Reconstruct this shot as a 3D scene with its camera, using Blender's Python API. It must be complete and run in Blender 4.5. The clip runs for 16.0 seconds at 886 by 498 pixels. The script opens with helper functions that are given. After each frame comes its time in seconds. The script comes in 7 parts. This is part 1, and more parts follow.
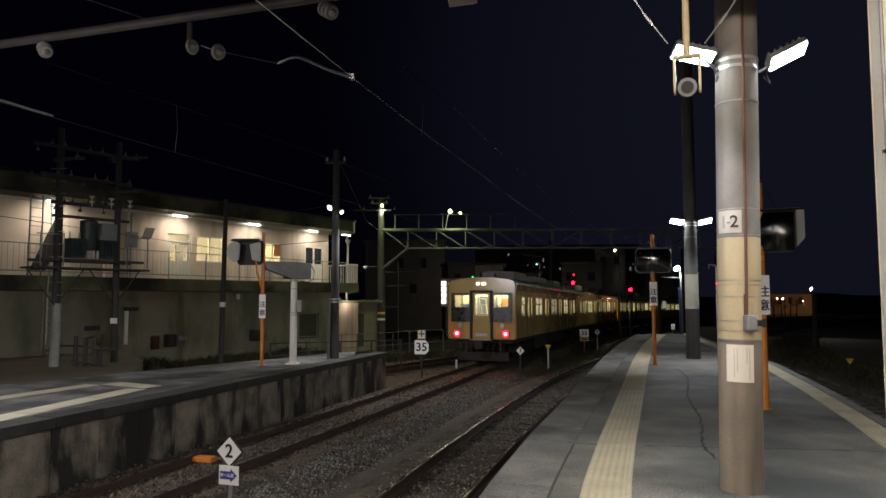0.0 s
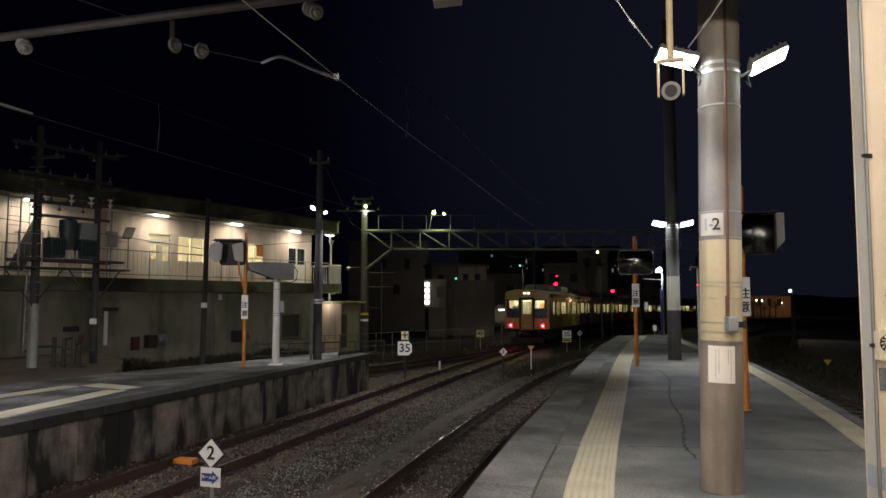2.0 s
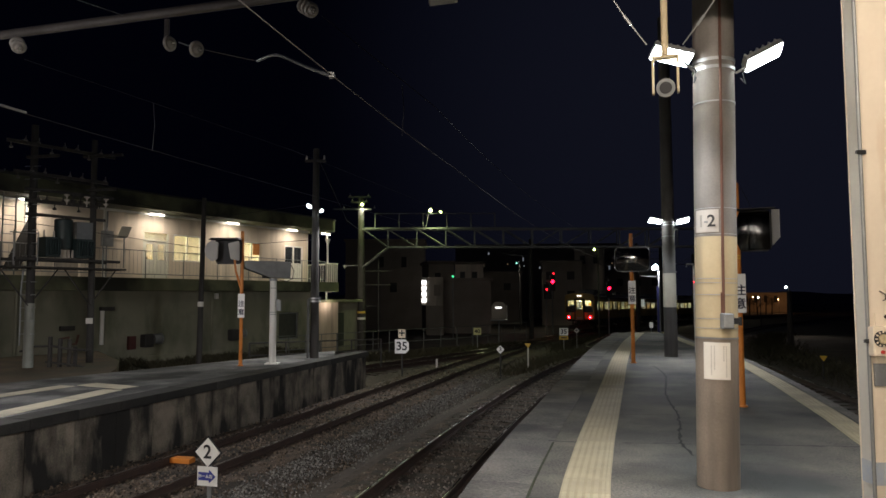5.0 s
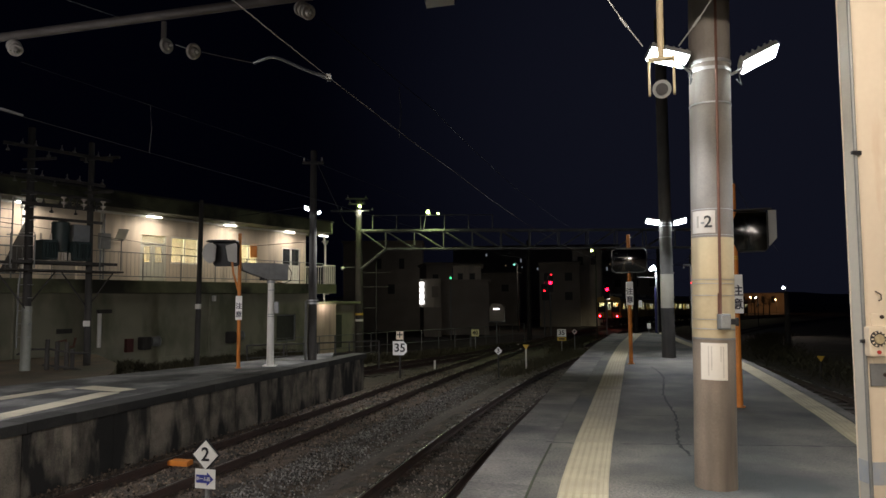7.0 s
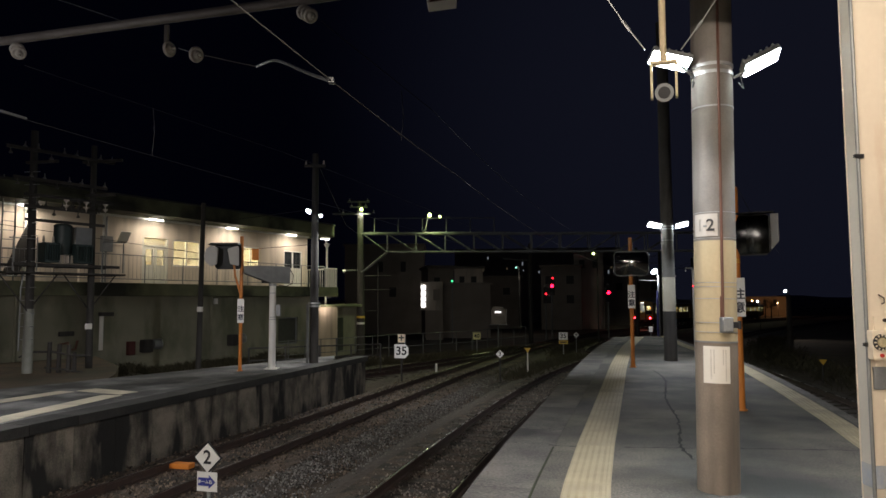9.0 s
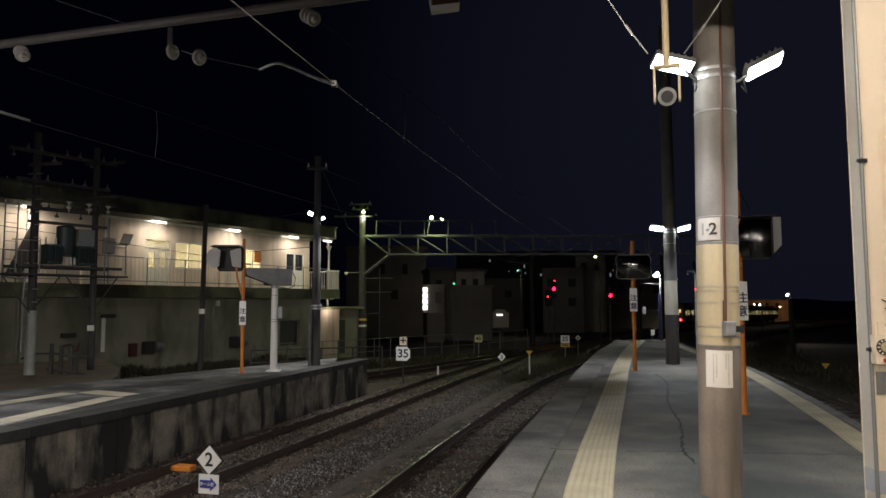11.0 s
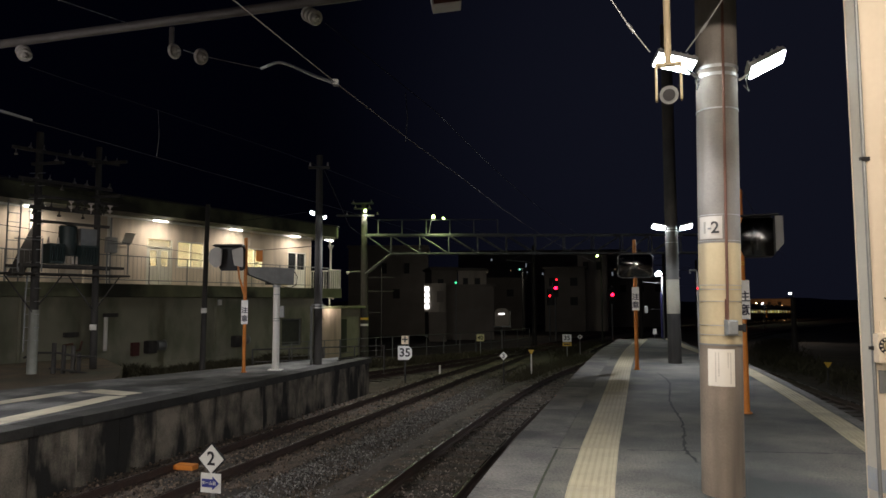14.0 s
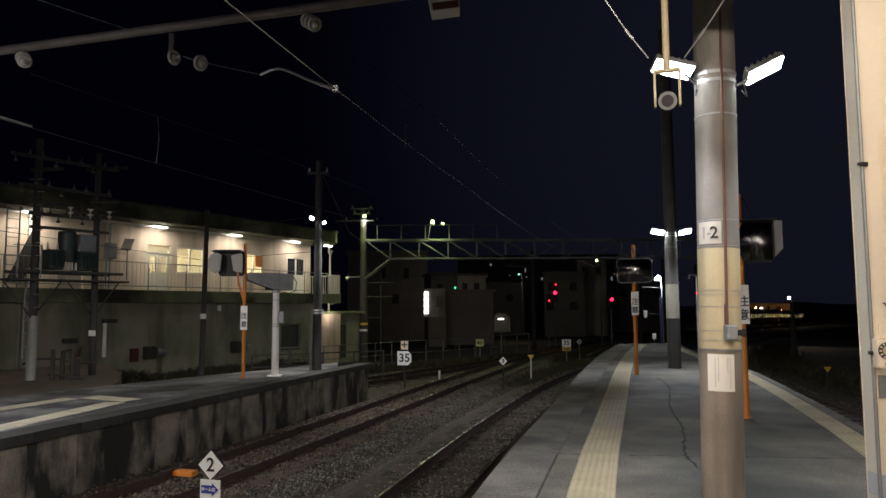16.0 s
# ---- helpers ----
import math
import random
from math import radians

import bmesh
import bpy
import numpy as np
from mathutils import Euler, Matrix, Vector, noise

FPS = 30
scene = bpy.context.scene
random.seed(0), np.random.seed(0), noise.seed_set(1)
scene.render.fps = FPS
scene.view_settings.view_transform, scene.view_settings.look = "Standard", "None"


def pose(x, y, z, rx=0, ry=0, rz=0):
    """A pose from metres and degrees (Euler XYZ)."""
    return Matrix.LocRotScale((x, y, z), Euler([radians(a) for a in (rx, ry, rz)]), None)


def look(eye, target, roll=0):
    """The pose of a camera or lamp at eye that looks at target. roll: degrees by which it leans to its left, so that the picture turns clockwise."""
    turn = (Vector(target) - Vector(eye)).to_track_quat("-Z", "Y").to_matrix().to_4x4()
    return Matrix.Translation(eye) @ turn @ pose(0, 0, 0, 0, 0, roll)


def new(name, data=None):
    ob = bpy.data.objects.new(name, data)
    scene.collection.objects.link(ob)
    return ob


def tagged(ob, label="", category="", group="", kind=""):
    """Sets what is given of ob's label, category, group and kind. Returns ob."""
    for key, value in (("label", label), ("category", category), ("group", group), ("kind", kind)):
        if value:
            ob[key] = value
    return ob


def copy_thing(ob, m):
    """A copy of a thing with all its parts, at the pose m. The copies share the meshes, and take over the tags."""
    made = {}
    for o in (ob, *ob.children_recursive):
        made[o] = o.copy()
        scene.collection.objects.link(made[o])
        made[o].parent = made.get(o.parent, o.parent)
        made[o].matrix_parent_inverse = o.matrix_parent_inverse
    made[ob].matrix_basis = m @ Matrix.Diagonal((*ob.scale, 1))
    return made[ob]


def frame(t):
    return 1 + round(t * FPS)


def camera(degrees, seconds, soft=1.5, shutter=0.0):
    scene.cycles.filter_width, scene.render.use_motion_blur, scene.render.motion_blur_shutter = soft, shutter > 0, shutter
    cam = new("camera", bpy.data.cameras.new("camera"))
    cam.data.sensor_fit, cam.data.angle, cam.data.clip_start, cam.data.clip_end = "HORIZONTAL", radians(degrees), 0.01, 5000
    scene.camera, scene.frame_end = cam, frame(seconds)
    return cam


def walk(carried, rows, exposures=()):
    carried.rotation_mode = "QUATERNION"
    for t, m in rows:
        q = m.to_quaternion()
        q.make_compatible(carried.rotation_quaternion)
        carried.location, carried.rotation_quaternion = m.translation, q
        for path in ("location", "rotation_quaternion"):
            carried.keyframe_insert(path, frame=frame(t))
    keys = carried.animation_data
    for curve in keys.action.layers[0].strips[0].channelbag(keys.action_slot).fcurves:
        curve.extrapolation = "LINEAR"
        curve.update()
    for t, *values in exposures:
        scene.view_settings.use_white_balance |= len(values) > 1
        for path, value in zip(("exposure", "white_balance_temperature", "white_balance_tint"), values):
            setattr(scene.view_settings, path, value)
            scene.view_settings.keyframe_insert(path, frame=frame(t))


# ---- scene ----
cam = camera(66.01, 16.0, soft=1.5)
PATH = [
    (0.0, pose(0.0107, 0.0005, 1.6026, 93.974, 0, 1.542) @ pose(0, 0, 0, 0, 0, -0.059)),
    (0.5, pose(0.0099, 0.0010, 1.6037, 94.109, 0, 0.935) @ pose(0, 0, 0, 0, 0, -0.069)),
    (1.0, pose(0.0072, 0.0007, 1.6051, 94.133, 0, 0.497) @ pose(0, 0, 0, 0, 0, -0.052)),
    (1.5, pose(0.0030, -0.0009, 1.6052, 94.101, 0, 0.221) @ pose(0, 0, 0, 0, 0, 0.004)),
    (2.0, pose(-0.0020, -0.0029, 1.6035, 94.058, 0, 0.142) @ pose(0, 0, 0, 0, 0, 0.073)),
    (2.5, pose(-0.0053, -0.0033, 1.6014, 93.984, 0, 0.043) @ pose(0, 0, 0, 0, 0, 0.109)),
    (3.0, pose(-0.0047, -0.0020, 1.6005, 93.866, 0, -0.008) @ pose(0, 0, 0, 0, 0, 0.083)),
    (3.5, pose(-0.0013, -0.0010, 1.6007, 93.839, 0, 0.000) @ pose(0, 0, 0, 0, 0, 0.016)),
    (4.0, pose(0.0020, -0.0010, 1.6013, 93.866, 0, 0.006) @ pose(0, 0, 0, 0, 0, -0.048)),
    (6.5, pose(0.0127, -0.0038, 1.6018, 93.920, 0, -0.301) @ pose(0, 0, 0, 0, 0, -0.344)),
    (7.0, pose(0.0114, -0.0066, 1.6019, 94.021, 0, -0.309) @ pose(0, 0, 0, 0, 0, -0.352)),
    (7.5, pose(0.0098, -0.0095, 1.6018, 94.125, 0, -0.247) @ pose(0, 0, 0, 0, 0, -0.343)),
    (8.0, pose(0.0074, -0.0120, 1.6014, 94.223, 0, -0.241) @ pose(0, 0, 0, 0, 0, -0.321)),
    (8.5, pose(0.0050, -0.0130, 1.6010, 94.273, 0, -0.221) @ pose(0, 0, 0, 0, 0, -0.305)),
    (9.0, pose(0.0033, -0.0127, 1.6010, 94.279, 0, -0.188) @ pose(0, 0, 0, 0, 0, -0.301)),
    (11.5, pose(-0.0022, -0.0150, 1.6075, 94.512, 0, -0.021) @ pose(0, 0, 0, 0, 0, -0.133)),
    (12.0, pose(-0.0019, -0.0141, 1.6063, 94.498, 0, -0.022) @ pose(0, 0, 0, 0, 0, -0.141)),
    (12.5, pose(-0.0014, -0.0123, 1.6044, 94.445, 0, -0.020) @ pose(0, 0, 0, 0, 0, -0.148)),
    (13.0, pose(-0.0013, -0.0103, 1.6033, 94.392, 0, -0.004) @ pose(0, 0, 0, 0, 0, -0.156)),
    (13.5, pose(-0.0012, -0.0097, 1.6038, 94.371, 0, 0.041) @ pose(0, 0, 0, 0, 0, -0.168)),
    (14.0, pose(-0.0005, -0.0114, 1.6047, 94.417, 0, 0.117) @ pose(0, 0, 0, 0, 0, -0.178)),
    (14.5, pose(-0.0003, -0.0144, 1.6053, 94.525, 0, 0.144) @ pose(0, 0, 0, 0, 0, -0.188)),
    (15.0, pose(-0.0013, -0.0170, 1.6065, 94.632, 0, 0.123) @ pose(0, 0, 0, 0, 0, -0.216)),
    (15.5, pose(-0.0026, -0.0184, 1.6081, 94.719, 0, 0.056) @ pose(0, 0, 0, 0, 0, -0.260)),
    (16.0, pose(-0.0035, -0.0190, 1.6093, 94.838, 0, 0.049) @ pose(0, 0, 0, 0, 0, -0.297)),
]
walk(cam, PATH, ((0.0, 0.38, 6150, 10), (16.0, 0.38, 6150, 10)))

# ---------------------------------------------------------------- night sky
world = bpy.data.worlds.new("night_sky")
scene.world = world
world.use_nodes = True
_w, _k = world.node_tree.nodes, world.node_tree.links
_w["Background"].inputs[1].default_value = 1.0
_dir, _dot, _map, _mix = _w.new("ShaderNodeTexCoord"), _w.new("ShaderNodeVectorMath"), _w.new("ShaderNodeMapRange"), _w.new("ShaderNodeMix")
_dot.operation, _dot.inputs[1].default_value = "DOT_PRODUCT", (0.46, 0.85, 0.25)   # town glow beyond the curve
_map.interpolation_type = "SMOOTHSTEP"
_map.inputs["From Min"].default_value, _map.inputs["From Max"].default_value = 0.76, 1.0
_mix.data_type = "RGBA"
_mix.inputs["A"].default_value, _mix.inputs["B"].default_value = (0.0003, 0.00036, 0.0013, 1), (0.0040, 0.0043, 0.0080, 1)
_k.new(_dir.outputs["Generated"], _dot.inputs[0])
_k.new(_dot.outputs["Value"], _map.inputs["Value"])
_k.new(_map.outputs["Result"], _mix.inputs["Factor"])
_k.new(_mix.outputs["Result"], _w["Background"].inputs[0])

PLAT, LEFT, RAIL, BED = 0.0, -0.20, -1.10, -1.38


def grade(y):
    """The line falls gently beyond the platform ends."""
    return -0.016 * max(0.0, min(y, 200.0) - 24.0)




def lamp(kind, name, m, energy, colour, **more):
    data = bpy.data.lights.new(name, kind)
    data.energy, data.color = energy, colour
    for k, v in more.items():
        if k == "size":
            if kind == "AREA":
                data.size = v
            else:
                data.shadow_soft_size = v
        elif k == "size_y":
            data.shape, data.size_y = "RECTANGLE", v
        elif k == "spot":
            data.spot_size = radians(v)
        elif k == "blend":
            data.spot_blend = v
        elif k == "spread":
            data.spread = radians(v)
    ob = new(name, data)
    ob.matrix_world = m
    return ob


WHITE, COOL, WARM, GREENISH = (1.0, 0.94, 0.9), (0.95, 0.97, 1.0), (1.0, 0.83, 0.66), (0.88, 1.0, 0.45)



# ---------------------------------------------------------------- lamps of the place, and some added ones
def flood(at, to, energy, colour=COOL, size=0.12, spot=150, blend=0.7):
    return lamp("SPOT", "floodlight", look(at, to), energy, colour, size=size, spot=spot, blend=blend)


for sg in (-1, 1):
    flood((2.41 + sg * 0.5, 5.5, 3.56), (2.4 + sg * 3.2, 4.8, 0), 290, COOL, 0.1, 146)
    flood((5.95 + sg * 0.45, 17.35, 3.42), (5.95 + sg * 3.0, 16.0, 0), 260, COOL, 0.1, 150)
flood((-4.35, 19.7, 4.1), (-5.2, 17.6, LEFT), 140, WHITE, 0.1, 140)
flood((-3.0, 20.05, 4.0), (-2.2, 22.6, RAIL + 0.4), 400, WHITE, 0.1, 150)
lamp("POINT", "platform_light", pose(8.85, 28.45, 2.62), 75, COOL, size=0.08)
for x, z in ((-4.5, 6.55), (-0.62, 6.2)):
    flood((x, 38.35, z), (x + 1.1, 34, RAIL), 280, GREENISH, 0.2, 160)
    flood((x, 38.6, z - 0.1), (x + 2.0, 60, 2.0), 110, (1.0, 0.95, 0.7), 0.2, 110)
flood((11.6, 51.7, 4.95), (10.6, 47, RAIL), 220, GREENISH, 0.15, 130)
lamp("POINT", "street_light", pose(7.5, 72.9, 4.9), 130, (1.0, 0.9, 0.72), size=0.12)
flood((30.15, 59.7, 2.1), (28, 52, RAIL), 150, WARM, 0.12, 130)
lamp("POINT", "street_light", pose(97.5, 213.5, 0.2), 150, (1.0, 0.5, 0.2), size=0.3)
lamp("POINT", "street_light", pose(105.2, 213.0, -0.6), 240, (1.0, 0.5, 0.2), size=0.3)
OFFICE = Matrix.Translation((-5.5, 36, -1.15)) @ pose(0, 0, 0, 0, 0, 59.3)
for x in (-15.4, -10.4, -6.43, -2.57, 0.0):
    lamp("AREA", "eave_lamp", OFFICE @ pose(x, 0.5, 5.98), 30, WARM, size=1.0, size_y=0.06)
for x, y in ((-0.4, 2.6), (2.2, 1.6), (-0.4, -2.5), (2.2, -3.0), (0.8, -7)):
    lamp("POINT", "unseen_canopy_lamp", pose(x, y, 3.78), 132, WARM, size=0.05)
# three strong lamps added out of view, to brighten surfaces facing the camera
for y in (-14.0, -20.0, -26.0):
    lamp("POINT", "unseen_canopy_lamp", pose(-0.6, y, 3.75), 640, WARM, size=0.3)
flood((-8.5, 8.2, 3.7), (-7.2, 10.0, LEFT), 960, WHITE, 0.08, 165)
flood((-10.6, -1.5, 3.6), (-9.6, 0.5, LEFT), 500, WHITE, 0.08, 165)
lamp("POINT", "opposite_lamp", pose(-8.5, 8.0, 4.0), 95, WHITE, size=0.08)


lamp("POINT", "porch_lamp", OFFICE @ pose(-0.3, 0.1, 2.5), 24, WARM, size=0.06)

# ---------------------------------------------------------------- materials
def mat(name, a, b=None, rough=0.7, metal=0.0, scale=6.0, fine=60.0, bump=0.15, spread=0.5, stain=None, streak=0.0,
        emit=None, glow=0.0, rand=0.0, coat=0.0, pull=0.12, lo=0.48, hi=0.68, grit=0.45):
    """Two-scale procedural surface: a and b are mixed by coarse and fine noise; stain darkens in blotches or streaks."""
    m = bpy.data.materials.new(name)
    m.use_nodes = True
    t = m.node_tree
    n, l = t.nodes, t.links
    bs = n["Principled BSDF"]
    bs.inputs["Roughness"].default_value, bs.inputs["Metallic"].default_value = rough, metal
    bs.inputs["Coat Weight"].default_value = coat
    b = b or tuple(c * 0.72 for c in a)
    co = n.new("ShaderNodeTexCoord")
    n1, n2 = n.new("ShaderNodeTexNoise"), n.new("ShaderNodeTexNoise")
    n1.inputs["Scale"].default_value, n2.inputs["Scale"].default_value = scale, fine
    n1.inputs["Detail"].default_value, n2.inputs["Detail"].default_value = 6, 4
    place = co.outputs["Object"]
    if rand:
        # each piece shows another stretch of the pattern
        who, away, shift = n.new("ShaderNodeObjectInfo"), n.new("ShaderNodeMath"), n.new("ShaderNodeVectorMath")
        away.operation, away.inputs[1].default_value = "MULTIPLY", 71.0
        l.new(who.outputs["Random"], away.inputs[0])
        l.new(place, shift.inputs[0])
        l.new(away.outputs[0], shift.inputs[1])
        place = shift.outputs[0]
    l.new(place, n1.inputs["Vector"])
    l.new(place, n2.inputs["Vector"])
    mid = n.new("ShaderNodeMath")
    mid.operation = "MULTIPLY_ADD"
    l.new(n2.outputs["Fac"], mid.inputs[0])
    mid.inputs[1].default_value = grit
    l.new(n1.outputs["Fac"], mid.inputs[2])
    ramp = n.new("ShaderNodeMapRange")
    ramp.inputs["From Min"].default_value, ramp.inputs["From Max"].default_value = 0.5 + grit * 0.5 - spread * 0.5, 0.5 + grit * 0.5 + spread * 0.5
    l.new(mid.outputs[0], ramp.inputs["Value"])
    mix = n.new("ShaderNodeMix")
    mix.data_type = "RGBA"
    mix.inputs["A"].default_value, mix.inputs["B"].default_value = (*b, 1), (*a, 1)
    l.new(ramp.outputs["Result"], mix.inputs["Factor"])
    colour = mix.outputs["Result"]
    if stain:
        n3 = n.new("ShaderNodeTexNoise")
        mp = n.new("ShaderNodeMapping")
        mp.inputs["Scale"].default_value = (1, 1, pull) if streak else (1, 1, 1)
        l.new(place, mp.inputs["Vector"])
        l.new(mp.outputs["Vector"], n3.inputs["Vector"])
        n3.inputs["Scale"].default_value, n3.inputs["Detail"].default_value = (streak or scale * 0.35), 8
        r3 = n.new("ShaderNodeMapRange")
        r3.inputs["From Min"].default_value, r3.inputs["From Max"].default_value = lo, hi
        l.new(n3.outputs["Fac"], r3.inputs["Value"])
        mx = n.new("ShaderNodeMix")
        mx.data_type = "RGBA"
        l.new(r3.outputs["Result"], mx.inputs["Factor"])
        l.new(colour, mx.inputs["A"])
        mx.inputs["B"].default_value = (*stain, 1)
        colour = mx.outputs["Result"]
    if rand:
        oi, hs = n.new("ShaderNodeObjectInfo"), n.new("ShaderNodeHueSaturation")
        rr = n.new("ShaderNodeMapRange")
        rr.inputs["To Min"].default_value, rr.inputs["To Max"].default_value = 1 - rand, 1 + rand
        l.new(oi.outputs["Random"], rr.inputs["Value"])
        l.new(rr.outputs["Result"], hs.inputs["Value"])
        l.new(colour, hs.inputs["Color"])
        colour = hs.outputs["Color"]
    l.new(colour, bs.inputs["Base Color"])
    rg = n.new("ShaderNodeMapRange")
    rg.inputs["To Min"].default_value, rg.inputs["To Max"].default_value = max(rough - 0.12, 0.02), min(rough + 0.1, 1)
    l.new(n1.outputs["Fac"], rg.inputs["Value"])
    l.new(rg.outputs["Result"], bs.inputs["Roughness"])
    if bump:
        bp = n.new("ShaderNodeBump")
        bp.inputs["Strength"].default_value, bp.inputs["Distance"].default_value = bump, 0.02
        l.new(mid.outputs[0], bp.inputs["Height"])
        l.new(bp.outputs["Normal"], bs.inputs["Normal"])
    if emit:
        bs.inputs["Emission Color"].default_value, bs.inputs["Emission Strength"].default_value = (*emit, 1), glow
    return m


def glowing(name, colour, strength):
    m = bpy.data.materials.new(name)
    m.use_nodes = True
    bs = m.node_tree.nodes["Principled BSDF"]
    bs.inputs["Base Color"].default_value = (*[c * 0.3 for c in colour], 1)
    bs.inputs["Emission Color"].default_value, bs.inputs["Emission Strength"].default_value = (*colour, 1), strength
    return m


def glass(name, colour=(0.8, 0.85, 0.85), rough=0.03, alpha=0.25):
    m = bpy.data.materials.new(name)
    m.use_nodes = True
    bs = m.node_tree.nodes["Principled BSDF"]
    bs.inputs["Base Color"].default_value, bs.inputs["Roughness"].default_value = (*colour, 1), rough
    bs.inputs["Alpha"].default_value = alpha
    return m


ASPHALT = mat("platform_asphalt", (0.205, 0.184, 0.15), (0.047, 0.045, 0.039), 0.86, scale=1.5, fine=46, bump=0.75, spread=0.62, stain=(0.042, 0.044, 0.039), lo=0.45, hi=0.63, grit=1.0)
PALEASPHALT = mat("worn_pale_asphalt", (0.26, 0.258, 0.25), (0.05, 0.05, 0.05), 0.85, scale=2.4, fine=44, bump=0.7, spread=0.55, stain=(0.045, 0.046, 0.046), lo=0.44, hi=0.6, grit=0.9)
SLAB = mat("edge_concrete", (0.21, 0.19, 0.165), (0.065, 0.061, 0.056), 0.85, scale=1.8, fine=36, bump=0.7, spread=0.5, stain=(0.035, 0.034, 0.032), lo=0.5, hi=0.72, rand=0.03, grit=0.8)
WALL_C = mat("platform_wall_concrete", (0.26, 0.225, 0.18), (0.085, 0.075, 0.06), 0.92, scale=2.6, fine=40, bump=0.7, spread=0.4, stain=(0.016, 0.015, 0.014), streak=1.9, pull=0.3, lo=0.43, hi=0.55, rand=0.12)
COPING = mat("sooty_coping", (0.062, 0.06, 0.055), (0.026, 0.025, 0.023), 0.9, scale=2.5, fine=40, bump=0.5, stain=(0.02, 0.02, 0.019), rand=0.2)
TACTILE = mat("cream_tactile", (0.47, 0.40, 0.255), (0.36, 0.305, 0.195), 0.75, scale=3, fine=90, bump=0.3, spread=0.6, stain=(0.29, 0.25, 0.17), lo=0.52, hi=0.75, rand=0.012, grit=0.7)
GROOVE = mat("dirty_tile_groove", (0.41, 0.35, 0.225), (0.3, 0.255, 0.165), 0.85, scale=3, fine=60, bump=0.3, rand=0.012)
PALETILE = mat("pale_guiding_tile", (0.62, 0.57, 0.43), (0.47, 0.43, 0.32), 0.7, scale=3, fine=60, bump=0.3, stain=(0.36, 0.33, 0.26), rand=0.03)
BALLAST = mat("ballast_stone", (0.11, 0.088, 0.072), (0.043, 0.035, 0.029), 0.9, scale=9, fine=60, bump=0.6)
DIRT = mat("trackbed_dirt", (0.095, 0.07, 0.05), (0.037, 0.029, 0.023), 0.95, scale=1.2, fine=30, bump=0.8, stain=(0.03, 0.027, 0.022))
RUST = mat("rusty_rail_side", (0.06, 0.034, 0.025), (0.028, 0.017, 0.013), 0.8, scale=5, fine=50)
STEEL = mat("polished_rail_head", (0.13, 0.115, 0.1), (0.05, 0.042, 0.035), 0.28, 1.0, scale=3, fine=30, bump=0.02)
SLEEPER = mat("old_sleeper_wood", (0.11, 0.095, 0.078), (0.045, 0.039, 0.032), 0.92, scale=4, fine=40, bump=0.7, rand=0.3)
CONCRETE = mat("pole_concrete", (0.225, 0.205, 0.18), (0.15, 0.136, 0.12), 0.8, scale=3, fine=60, stain=(0.12, 0.105, 0.09), streak=4.0)
CREAM = mat("cream_pole_paint", (0.50, 0.41, 0.25), (0.43, 0.35, 0.21), 0.55, scale=2.5, fine=40, bump=0.08, stain=(0.35, 0.28, 0.18), streak=5.0)
DARKPOLE = mat("dark_pole", (0.045, 0.042, 0.04), (0.022, 0.021, 0.02), 0.8, scale=3, fine=40, bump=0.3, stain=(0.06, 0.055, 0.05), streak=3.0)
GREYSTEEL = mat("grey_painted_steel", (0.24, 0.25, 0.25), (0.16, 0.165, 0.17), 0.5, 0.3, scale=5, fine=60, bump=0.08)
GANTRYSTEEL = mat("dull_gantry_steel", (0.16, 0.165, 0.16), (0.1, 0.103, 0.1), 0.6, 0.2, scale=5, fine=60, bump=0.08)
GALV = mat("galvanised_steel", (0.42, 0.43, 0.43), (0.3, 0.31, 0.31), 0.45, 0.6, scale=6, fine=50, bump=0.06)
WHITEP = mat("white_paint", (0.78, 0.77, 0.73), (0.68, 0.66, 0.6), 0.5, scale=3, fine=50, bump=0.05)
BLACKP = mat("black_paint", (0.018, 0.018, 0.02), (0.01, 0.01, 0.012), 0.45, scale=5, fine=60, bump=0.05)
ORANGE = mat("orange_paint", (0.62, 0.22, 0.03), (0.5, 0.16, 0.02), 0.5, scale=4, fine=50, bump=0.06, stain=(0.4, 0.15, 0.04))
YELLOWP = mat("yellow_paint", (0.75, 0.5, 0.06), (0.62, 0.4, 0.05), 0.5, bump=0.04)
STUCCO = mat("cream_stucco", (0.66, 0.58, 0.47), (0.56, 0.49, 0.39), 0.85, scale=1.5, fine=80, bump=0.25, stain=(0.42, 0.37, 0.3), streak=2.0)
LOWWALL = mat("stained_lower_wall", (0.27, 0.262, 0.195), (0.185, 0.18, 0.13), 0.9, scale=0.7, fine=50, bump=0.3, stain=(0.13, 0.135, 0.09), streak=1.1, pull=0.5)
MOSS = mat("green_fascia", (0.23, 0.24, 0.14), (0.11, 0.115, 0.07), 0.85, scale=1.2, fine=30, bump=0.4, stain=(0.035, 0.035, 0.027), lo=0.45, hi=0.6)
ROOF = mat("dark_roofing", (0.07, 0.07, 0.065), (0.04, 0.04, 0.04), 0.85, scale=1.5, fine=30)


# ---------------------------------------------------------------- mesh helpers
def box(bm, size, at=(0, 0, 0), bevel=0.0, m=None):
    r = bmesh.ops.create_cube(bm, size=1, matrix=Matrix.Translation(at) @ Matrix.Diagonal((*size, 1)))
    vs = r["verts"]
    if bevel:
        es = list({e for v in vs for e in v.link_edges})
        b = bmesh.ops.bevel(bm, geom=es, offset=bevel, segments=2, affect="EDGES", profile=0.7)
        vs = list({v for f in b["faces"] for v in f.verts} | {v for v in vs if v.is_valid})
    if m:
        bmesh.ops.transform(bm, matrix=m, verts=vs)
    return bm


